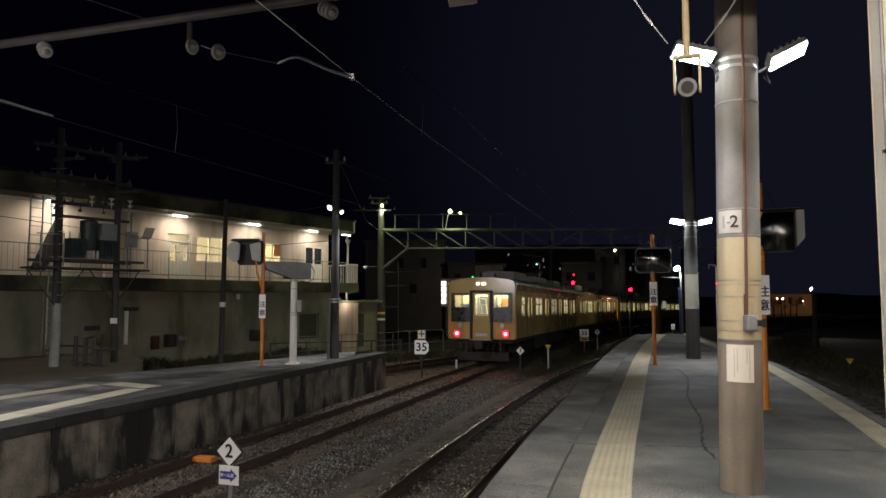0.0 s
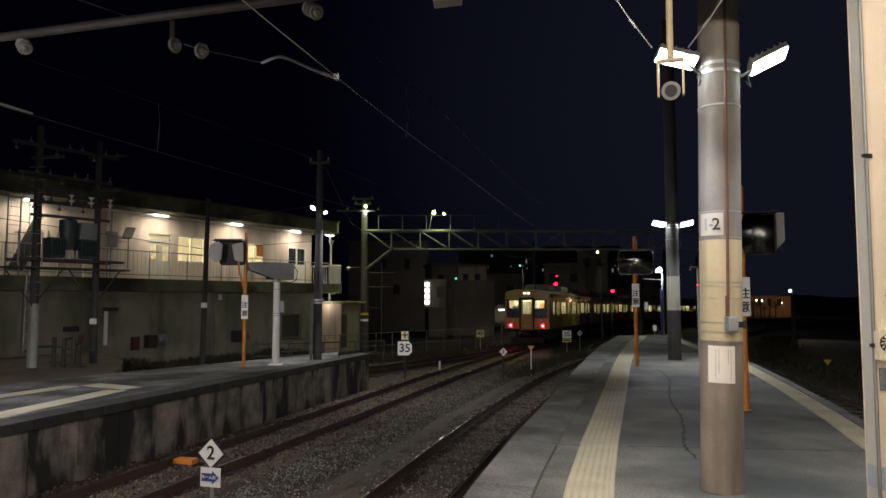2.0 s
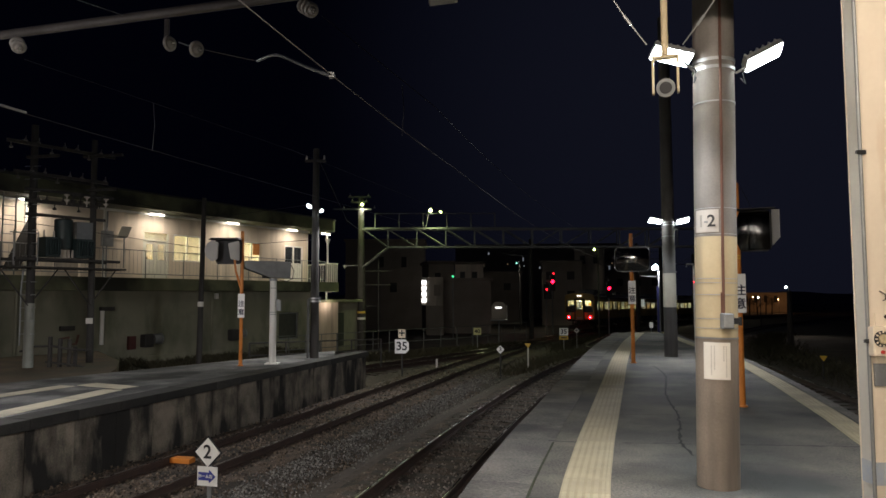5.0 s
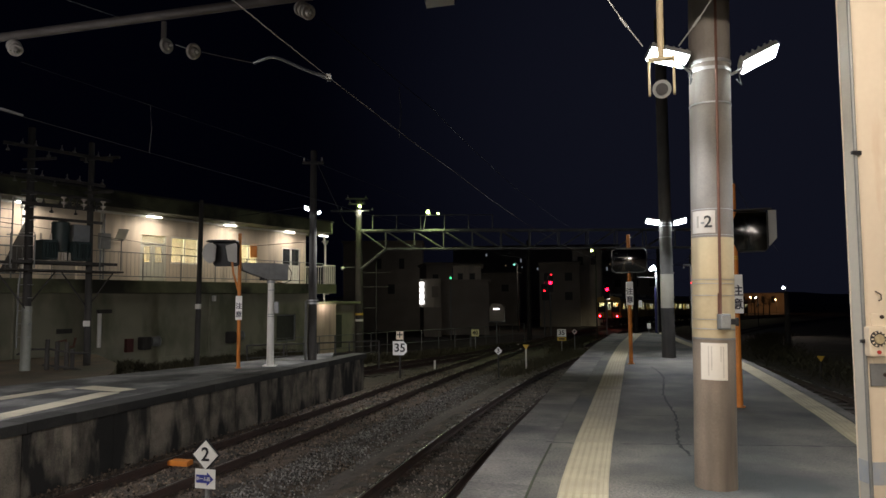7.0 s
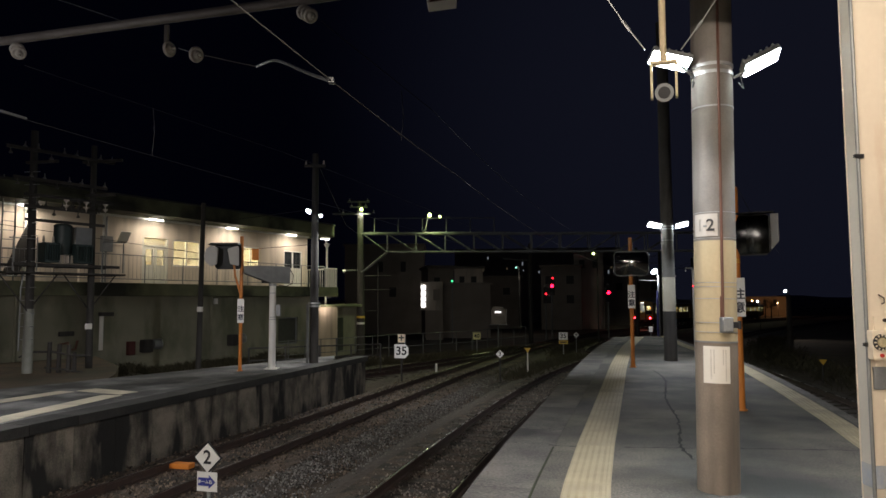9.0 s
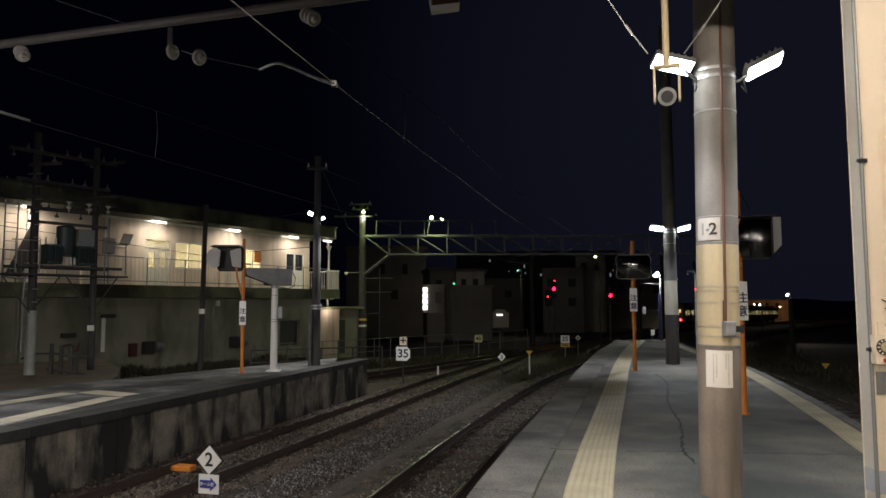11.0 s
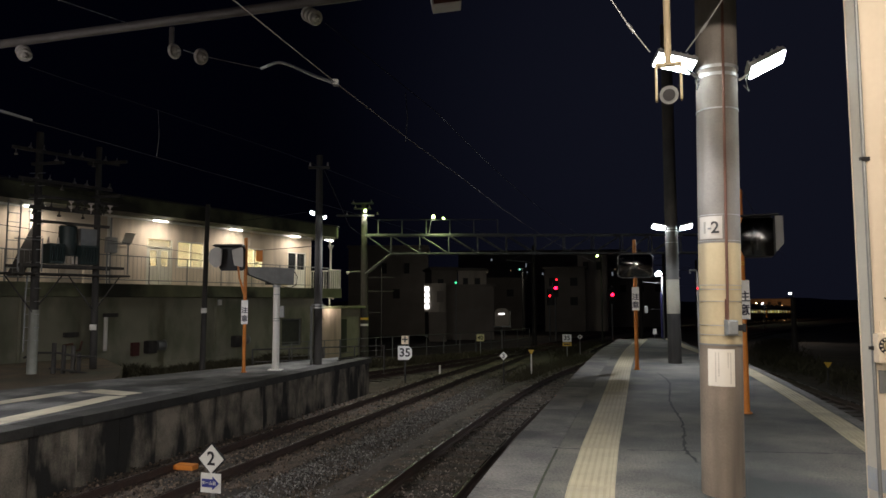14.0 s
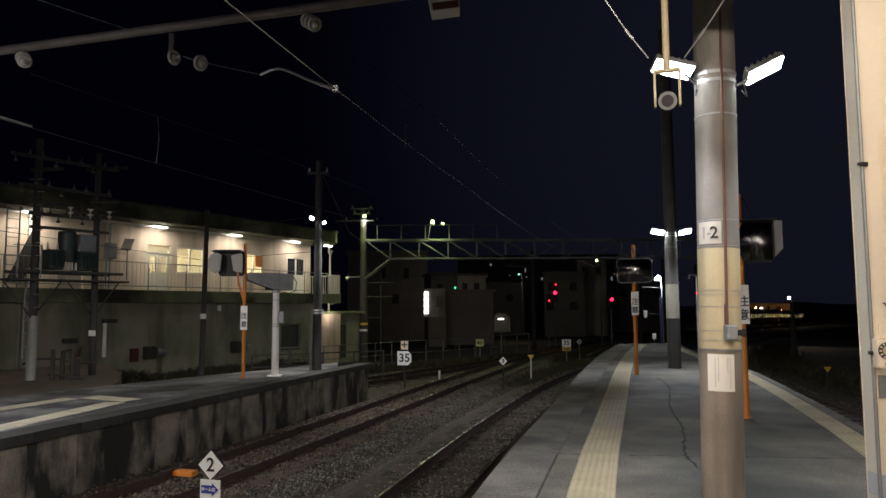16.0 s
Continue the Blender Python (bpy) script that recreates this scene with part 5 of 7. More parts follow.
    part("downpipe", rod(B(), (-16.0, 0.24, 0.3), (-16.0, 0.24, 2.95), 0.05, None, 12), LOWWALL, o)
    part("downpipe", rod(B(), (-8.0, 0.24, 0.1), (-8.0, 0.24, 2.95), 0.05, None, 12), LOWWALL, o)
    part("red_box", box(B(), (0.28, 0.16, 0.5), (-11.8, 0.22, 1.0), 0.01), mat("dull_red", (0.08, 0.02, 0.016)), o, "dull red hydrant box")
    for x in (-11.0, -6.7):
        f = part("vent_hood", box(B(), (0.4, 0.34, 0.5), (x - 0.2, 0.13, 1.05), 0.08), DARKPOLE, o, "dark vent housing")
        part("vent_duct", rod(B(), (x - 0.02, 0.05, 1.1), (x + 0.32, 0.05, 1.1), 0.19, 0.2, 24), GREYSTEEL, f, "round metal vent outlet", True)
        part("vent_rim", rod(B(), (x + 0.3, 0.05, 1.1), (x + 0.34, 0.05, 1.1), 0.215, None, 24), GALV, f, smooth=True)
    v = part("valve_pipes", tube(B(), [(-14.6, 0.2, 1.0), (-14.6, 0.1, 1.3), (-14.3, 0.1, 1.35), (-14.3, 0.1, 1.1), (-14.0, 0.15, 1.1), (-13.9, 0.2, 1.4)], 0.04, 8), BROWNP, o, "rusty valve pipes")
    part("valve_box", box(B(), (0.5, 0.12, 0.16), (-14.3, 0.22, 1.65), 0.01), DARKPOLE, o)
    part("pale_panel", box(B(), (1.1, 0.05, 2.0), (-18.6, 0.27, 1.1), 0.01), WHITEP, o, "pale service door")
    part("wall_lamp", box(B(), (0.14, 0.12, 0.24), (-7.8, 0.22, 2.75), 0.02), WHITEP, o)
    # small annex
    a = thing("annex", BLD, "low flat-roofed annex with a dark door", "building")
    part("recess_wall", box(B(), (1.9, 0.2, 2.65), (-0.25, 0.6, 1.075)), PINKWALL, a, "pinkish plaster wall")
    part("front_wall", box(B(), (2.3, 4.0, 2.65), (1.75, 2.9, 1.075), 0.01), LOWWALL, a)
    part("roof_slab", box(B(), (4.2, 4.6, 0.14), (0.95, 2.85, 2.472), 0.02), MOSS, a)
    part("door", box(B(), (0.8, 0.05, 1.8), (1.25, 0.88, 0.92), 0.006), mat("dark_green_door", (0.05, 0.055, 0.045)), a, "dark brown door")
    part("porch_lamp", box(B(), (0.3, 0.1, 0.06), (-0.3, 0.3, 2.93), 0.01), DARKPOLE, a, "small porch lamp under the slab")
    part("roof_pipe", rod(B(), (0.55, 1.2, 2.54), (0.55, 1.2, 3.1), 0.05, None, 10), WHITEP, a)


# ---------------------------------------------------------------- transformer stand beside the office
def insulator(parent, at, n=2, r=0.09, name="insulator", m=PORCELAIN):
    """A short string of porcelain discs along local z."""
    bm = B()
    for i in range(n):
        z = i * 0.15
        rod(bm, (0, 0, z), (0, 0, z + 0.035), r, r * 0.85, 18)
        rod(bm, (0, 0, z + 0.035), (0, 0, z + 0.08), r * 0.55, r * 0.3, 14)
        rod(bm, (0, 0, z + 0.08), (0, 0, z + 0.15), 0.014, None, 8)
    return part(name, bm, m, parent, smooth=True, at=at)


def along(p, q):
    p, q = Vector(p), Vector(q)
    return Matrix.Translation(p) @ (q - p).to_track_quat("Z", "Y").to_matrix().to_4x4()


def build_transformers():
    A, C = Vector((-11.1, 18.5, BED)), Vector((-10.17, 19.9, BED))
    s = thing("transformer_stand", (0, 0, 0), "pair of dark poles carrying two transformers on a deck", "transformer stand")
    for p, r, top in ((A, 0.12, 6.3), (C, 0.105, 6.2)):
        part("pole", rod(B(), p, (p.x - 0.05, p.y, top), r, r * 0.75, 20), DARKPOLE, s, "dark pole", True)
    part("pale_sleeve", rod(B(), (A.x - 0.005, A.y, -0.6), (A.x - 0.018, A.y, 1.42), 0.132, 0.124, 20), mat("pale_sleeve_paint", (0.3, 0.31, 0.28), (0.22, 0.23, 0.2), 0.6, stain=(0.15, 0.15, 0.13), streak=3.0), s, "pale grey pole sleeve", True)
    d = (C - A).normalized()
    mid = (A + C) / 2
    turn = math.degrees(math.atan2(d.y, d.x))
    deck = part("deck", box(B(), (3.3, 0.8, 0.05), (0, 0, 0), 0.01), DARKPOLE, s, at=pose(mid.x, mid.y, 2.39, 0, 0, turn))
    part("beam", box(B(), (2.9, 0.07, 0.08), (0, -0.36, 0.22), 0.01), DARKPOLE, deck)
    part("beam", box(B(), (2.9, 0.07, 0.08), (0, 0.36, 0.22), 0.01), DARKPOLE, deck)
    for k in (-1.5, -0.9, 0.9, 1.55):
        part("rail_post", rod(B(), (k, -0.4, 0.05), (k, -0.4, 0.95), 0.018, None, 8), GREYSTEEL, deck)
    part("hand_rail", rod(B(), (0.9, -0.4, 0.95), (1.6, -0.4, 0.95), 0.016, None, 8), GREYSTEEL, deck)
    part("hand_rail", rod(B(), (-1.6, -0.4, 0.9), (-0.9, -0.4, 0.9), 0.016, None, 8), GREYSTEEL, deck)
    for k, w, h, z in ((-0.42, 0.4, 0.55, 0.04), (0.47, 0.5, 0.55, 0.04)):
        t = part("transformer", box(B(), (w, 0.5, h), (k, 0, z + 0.26 + h / 2), 0.04), TRANSF, deck, "dark green finned transformer")
        for i in range(6):
            part("fin", box(B(), (0.02, 0.07, h * 0.75), (k - w / 2 + w * (i + 0.5) / 6, -0.275, z + 0.26 + h / 2)), TRANSF, t)
        for i in (-0.13, 0.13):
            part("bushing", rod(B(), (k + i, 0, z + 0.26 + h), (k + i, 0, z + 0.45 + h), 0.035, 0.02, 10), PORCELAIN, t)
    t = part("tall_tank", rod(B(), (0.02, 0.1, 0.55), (0.02, 0.1, 1.36), 0.235, None, 24), TRANSF, deck, "tall dark green oil tank", True)
    part("tank_lid", rod(B(), (0.02, 0.1, 1.36), (0.02, 0.1, 1.4), 0.25, 0.2, 24), TRANSF, t)
    for i in (-0.16, -0.05, 0.06, 0.17):
        part("bushing", rod(B(), (0.02 + i, -0.1, 0.3), (0.02 + i, -0.1, 0.52), 0.04, 0.025, 10), PORCELAIN, t)
    c = part("switch_cabinet", box(B(), (0.48, 0.3, 0.5), (0.56, 0.1, 1.1), 0.02), GREYSTEEL, deck, "grey switch cabinet")
    part("cabinet_leg", box(B(), (0.4, 0.04, 0.06), (0.56, 0.1, 0.84)), DARKPOLE, c)
    part("cross_bar", box(B(), (2.2, 0.07, 0.08), (0, -0.12, 1.44), 0.01), DARKPOLE, deck)
    part("cross_bar", box(B(), (2.5, 0.07, 0.08), (0.1, -0.12, 2.12), 0.01), DARKPOLE, deck)
    for i in range(7):
        insulator(deck, pose(-0.05 + i * 0.19, -0.16, 2.08, 180, 0, 0), 2, 0.075 + 0.01 * (i % 2), m=DARKPOLE if i % 3 else PORCELAIN)
    for sg in (-1, 1):
        for p in (A, C):
            q = p + d * 0.75 * sg
            part("strut", rod(B(), (p.x, p.y - 0.1, 1.35), (q.x, q.y - 0.1, 2.36), 0.02, None, 8), DARKPOLE, s)
    for z, n, half in ((5.75, 9, 1.5), (4.95, 8, 1.3), (4.2, 9, 1.0)):
        arm = part("cross_arm", box(B(), (half * 2, 0.08, 0.09), (0, 0, 0), 0.01), DARKPOLE, s, at=pose(mid.x, mid.y - 0.15, z, 0, 0, turn))
        for i in range(n):
            x = -half + 0.1 + (2 * half - 0.2) * i / (n - 1)
            insulator(arm, pose(x, -0.02, 0.04 if i % 3 else -0.19, 8 * (i % 3) - 8, 6 * (i % 2), 0), 1, 0.048 + 0.008 * (i % 2), m=DARKPOLE if z < 4.5 else DARKPORC)
    for p, z, w in ((C, 5.7, 0.65), (C, 4.7, 0.5), (A, 5.4, 0.5)):
        part("side_arm", box(B(), (2 * w, 0.08, 0.08), (0.2, 0, 0), 0.01), DARKPOLE, s, at=pose(p.x + 0.1, p.y - 0.14, z, 0, 0, -12))
    for i in range(14):
        part("climbing_step", rod(B(), (A.x - 0.14 - 0.12, A.y - 0.05, 0.6 + i * 0.35), (A.x + 0.2, A.y - 0.1, 0.6 + i * 0.35), 0.01, None, 6), GALV, s)
    part("earth_pipe", tube(B(), [(A.x - 0.2, A.y - 0.1, 0.3), (A.x - 0.2, A.y - 0.1, 1.9), (A.x - 0.16, A.y - 0.1, 2.4)], 0.025, 8), GREYSTEEL, s)
    part("tag", box(B(), (0.2, 0.02, 0.16), (C.x + 0.03, C.y - 0.16, 0.9), 0.004), WHITEP, s)
    # short broken fence under it
    f = thing("old_fence", (-10.6, 18.6, LEFT - 0.06), "short broken dark fence beside a pole", "fence")
    for i, (x, h) in enumerate(((0, 0.78), (0.24, 0.72), (0.47, 0.7), (0.6, 0.5))):
        part("post", rod(B(), (x, i * 0.05, -0.9), (x + 0.02, i * 0.05, h), 0.065, 0.055, 10), DARKPOLE, f)
    part("rail", tube(B(), [(-0.8, 0, 0.38), (-0.4, 0, 0.52), (0.1, 0, 0.52), (0.6, 0.05, 0.42), (1.1, 0.1, 0.4)], 0.03, 6), DARKPOLE, f)
    part("rail", tube(B(), [(-0.1, 0, 0.1), (0.4, 0, 0.05), (0.9, 0.1, -0.05)], 0.028, 6), DARKPOLE, f)
    p = thing("telegraph_pole", (-8.82, 25.0, BED), "slim dark pole in front of the office", "pole")
    part("shaft", rod(B(), (0, 0, 0), (0.08, 0, 6.6), 0.105, 0.08, 18), DARKPOLE, p, smooth=True)
    part("white_band", rod(B(), (0.02, 0, 2.6), (0.022, 0, 2.78), 0.108, None, 18), WHITEP, p)


# ---------------------------------------------------------------- overhead line
def build_overhead():
    b = thing("catenary_beam", (0, 0, 0), "weathered steel beam carrying insulators over the tracks", "catenary beam")
    p, q = Vector((-14.3, 13.37, 6.08)), Vector((4.9, 8.0, 6.13))
    part("beam", rod(B(), p, q, 0.075, None, 20), BEAMG, b, "long weathered pipe beam", True)
    part("mast", rod(B(), (-14.3, 13.42, BED), (-14.3, 13.42, 7.2), 0.16, 0.13, 20), CONCRETE, b, smooth=True)
    part("mast", rod(B(), (4.9, 7.95, PLAT), (4.9, 7.95, 6.4), 0.11, None, 16), CONCRETE, b, smooth=True).matrix_basis = pose(3.4, -0.95, 0)
    q2 = Vector((8.3, 7.0, 6.14))
    part("beam", rod(B(), q, q2, 0.075, None, 20), BEAMG, b, smooth=True)
    part("drop_bracket", box(B(), (0.07, 0.05, 0.46), (-4.36, 10.62, 5.78), 0.006), BEAMG, b)
    for pts in (((-4.3, 10.58, 5.6), (-4.16, 10.5, 5.585)), ((-3.72, 10.17, 5.36), (-3.6, 10.08, 5.31))):
        insulator(b, along(*pts), 1, 0.125)
    part("link", rod(B(), (-4.1, 10.45, 5.57), (-3.72, 10.17, 5.37), 0.008, None, 6), GALV, b)
    part("pull_off_wire", tube(B(), [(-3.55, 10.04, 5.3), (-3.0, 9.5, 5.02), (-2.47, 9.0, 4.76)], 0.006, 5), WIRE, b)
    part("steady_arm", tube(B(), bent([(-2.47, 9.0, 4.76), (-2.2, 8.75, 4.75), (-1.95, 8.35, 4.58), (-1.55, 7.75, 4.25), (-1.16, 7.1, 3.93)]), 0.019, 8), GALV, b, "curved steady arm")
    part("wire_clip", box(B(), (0.06, 0.08, 0.06), (-1.15, 7.08, 3.93), 0.008), GALV, b)
    insulator(b, along((-7.2, 11.35, 5.9), (-6.85, 11.0, 5.5)), 2, 0.12)
    insulator(b, along((-2.05, 10.0, 5.95), (-1.7, 9.5, 5.6)), 3, 0.115)
    wire("feeder_wire", [(-5.08, 10.8, 6.13), (-5.75, 9.85, 6.12), (-12.0, 1.0, 6.1)], 0.006, GALV, "thin bare feeder wire tied to the beam")
    # contact and carrier wires over two tracks
    def over(line, y0, y1, z, sag=0.0):
        run = between(line, y0, y1)[::3]
        n = len(run) - 1
        return [(x, y, z - sag * 4 * (i / n) * (1 - i / n)) for i, (x, y) in enumerate(run)]
    wire("contact_wire", over(NEAR, -8, 11.9, 3.92) + [(x, y, 3.95 - 0.026 * (y - 11.6)) for x, y, _ in over(NEAR, 12.5, 39, 0)], 0.0065, WIRE, "taut copper contact wire over the track")
    wire("contact_wire", over(MAIN, -8, 39, 3.85), 0.005, RUBBER, "taut copper contact wire over the main track")
    wire("contact_wire", over(NEAR, 39.5, 110, 3.6), 0.008, WIRE, "taut copper contact wire over the track")
    wire("carrier_wire", [(-1.7, 9.5, 5.6)] + [(x, y, 4.75 - 0.02 * (y - 9.6)) for x, y, _ in over(NEAR, 10.8, 39, 0)], 0.005, RUBBER, "thin dark carrier wire")
    wire("carrier_wire", [(-6.85, 11.0, 5.5)] + [(x, y, 4.7) for x, y, _ in over(MAIN, 14, 39, 0)], 0.005, RUBBER, "thin dark carrier wire")
    wire("steady_arm", [(-6.2, 5.2, 3.93), (-5.6, 6.9, 3.9), (-5.12, 8.3, 3.87)], 0.016, GALV, "short bright steady arm on the contact wire", "steady arm")
    for x, y, z0, z1 in ((-0.57, 9.9, 3.95, 4.7), (-4.45, 10.4, 3.85, 4.6)):
        wire("dropper", [(x, y, z0), (x + 0.03, y, (z0 + z1) / 2), (x, y, z1)], 0.006, RUBBER, "thin dropper hanging between wires")
    for z, sag, m in ((4.9, 0.5, 0), (3.6, 0.25, 1)):
        wire("service_cable", [(-14, 16 + m, z + 0.4), (-11.2, 18.3, z), (-8.8, 24.8, z - sag), (-3.75, 20, z - 0.1 - sag)], 0.009, RUBBER, "slack black service cable between poles")
    wire("service_cable", [(-3.7, 20, 5.8), (-3.9, 28, 4.7), (-4.6, 39, 5.3)], 0.009, RUBBER, "slack black service cable between poles")
    wire("service_cable", [(7.6, 18, 5.2), (14, 30, 4.9), (30, 60, 5.4)], 0.012, RUBBER, "slack dark cable over the outer track")


def build_gantry():
    g = thing("signal_gantry", (0, 39.0, 0), "lattice steel gantry with a railed walkway over the tracks", "gantry")
    x0, x1, zt, zb = -4.5, 15.2, 5.39, 4.35
    part("mast", rod(B(), (-4.55, 0, BED - 0.25), (-4.62, 0, 7.3), 0.24, 0.17, 20), mat("dark_weathered_concrete", (0.06, 0.055, 0.048), (0.032, 0.03, 0.026), 0.85), g, "concrete gantry mast", True)
    part("mast", rod(B(), (15.2, 0, BED - 0.25), (15.2, 0, 6.2), 0.22, 0.18, 20), CONCRETE, g, smooth=True)
    for y in (-0.3, 0.3):
        part("top_chord", box(B(), (x1 - x0, 0.09, 0.09), ((x0 + x1) / 2, y, zt), 0.01), GANTRYSTEEL, g)
        part("bottom_chord", box(B(), (x1 + 3.05 - 0.2, 0.09, 0.09), ((x1 - 3.05) / 2, y, zb), 0.01), GANTRYSTEEL, g)
        n = 11
        for i in range(n):
            a = -3.05 + i * 1.65
            part("upright", box(B(), (0.06, 0.05, zt - zb - 0.1), (a, y, (zt + zb) / 2)), GANTRYSTEEL, g)
            if i < n - 1:
                u, w = ((a, zt), (a + 1.65, zb)) if i < 5 else ((a, zb), (a + 1.65, zt))
                part("diagonal", rod(B(), (u[0], y, u[1]), (w[0], y, w[1]), 0.03, None, 6), GANTRYSTEEL, g)
        part("knee", rod(B(), (-4.45, y, zt), (-3.05, y, zb), 0.04, None, 6), GANTRYSTEEL, g)
        part("brace", rod(B(), (-4.5, y, 3.2), (-3.05, y, zb), 0.045, None, 6), GANTRYSTEEL, g)
    part("walk_deck", box(B(), (8.4, 0.55, 0.04), (-0.2, 0, zt + 0.07)), GANTRYSTEEL, g)
    for i in range(6):
        x = -3.77 + i * 1.364
        part("rail_post", rod(B(), (x, -0.3, zt), (x, -0.3, 6.27), 0.03, None, 8), GANTRYSTEEL, g)
    part("walk_rail", rod(B(), (-3.77, -0.3, 6.27), (3.05, -0.3, 6.27), 0.025, None, 8), GANTRYSTEEL, g)
    for z, w in ((6.55, 2.2), (7.25, 1.3), (6.95, 1.0)):
        part("cross_arm", box(B(), (w, 0.09, 0.09), (-4.7 - (0.4 if w > 2 else 0), -0.15, z), 0.01), GANTRYSTEEL, g)
        for k in (-0.4, 0.4):
            insulator(g, pose(-4.7 + k * w, -0.15, z + 0.05), 1, 0.07)
    part("yard_lamp", rod(B(), (-4.5, -0.45, 6.84), (-4.5, -0.5, 6.74), 0.06, 0.095, 16), SODIUM, g, "glowing yellow-green yard lamp")
    part("lamp_arm", tube(B(), [(-4.6, -0.2, 6.2), (-4.4, -0.35, 6.5), (-4.45, -0.42, 6.85)], 0.03), GANTRYSTEEL, g)
    part("yard_lamp", rod(B(), (-0.62, -0.4, 6.5), (-0.62, -0.5, 6.4), 0.07, 0.11, 16), SODIUM, g, "glowing yellow-green yard lamp")
    part("lamp_stand", rod(B(), (-0.9, -0.3, zt), (-0.7, -0.35, 6.5), 0.025, None, 8), GANTRYSTEEL, g)
    part("small_lamp", rod(B(), (-0.1, -0.35, 6.38), (-0.0, -0.42, 6.32), 0.04, 0.06, 12), SODIUM, g)
    part("side_lamp", rod(B(), (-5.4, -0.2, 3.3), (-5.55, -0.25, 3.24), 0.05, 0.11, 12), WHITEP, g, "small white horn on the mast")
    part("horn_arm", rod(B(), (-4.6, 0, 3.35), (-5.4, -0.2, 3.3), 0.025), GANTRYSTEEL, g)
    for z in (0.25, 0.6):
        part("band", rod(B(), (-4.57, 0, z), (-4.57, 0, z + 0.12), 0.24, None, 20), YELLOWP if z > 0.5 else WHITEP, g)
    part("ladder_rail", rod(B(), (-3.6, 0, 0.6), (-3.6, 0, 3.6), 0.03), DARKPOLE, g)
    for z in (1.0, 2.2, 3.0):
        part("ladder_stay", rod(B(), (-4.5, 0, z), (-2.9 if z > 2 else -3.6, 0, z), 0.025), DARKPOLE, g)
    part("ladder_rail", rod(B(), (-3.6, 0, BED - 0.25), (-3.6, 0, 0.6), 0.03), DARKPOLE, g)


# ---------------------------------------------------------------- trackside signs and signals
def board_outline(w, h, kind):
    if kind == "diamond":
        return [(0, -h / 2), (w / 2, 0), (0, h / 2), (-w / 2, 0)]
    if kind == "cut":
        c = w * 0.24
        return [(-w / 2, -h / 2), (w / 2 - c, -h / 2), (w / 2, -h / 2 + c), (w / 2, h / 2 - c), (w / 2 - c, h / 2), (-w / 2, h / 2)]
    if kind == "triangle":
        return [(0, -h / 2), (w / 2, h / 2), (-w / 2, h / 2)]
    return [(-w / 2, -h / 2), (w / 2, -h / 2), (w / 2, h / 2), (-w / 2, h / 2)]


def trackside(name, x, y, boards, label, turn=0, post=GALV, r=0.025):
    """boards: height above the rail, width, height, outline, material, text, text size, ink."""
    s = thing(name, pose(x, y, BED, 0, 0, turn), label, "track sign")
    top = max(b[0] for b in boards) + RAIL - BED
    part("post", rod(B(), (0, 0.02, grade(y)), (0, 0.02, top), r, None, 12), post, s)
    for z, w, h, kind, m, text, size, ink in boards:
        z += RAIL - BED
        b = part("board", prism(B(), board_outline(w, h, kind), 0.012), m, s, at=pose(0, -0.03, z))
        if text:
            lettering("lettering", text, size, ink, b, 0, -0.003, 0)
    return s


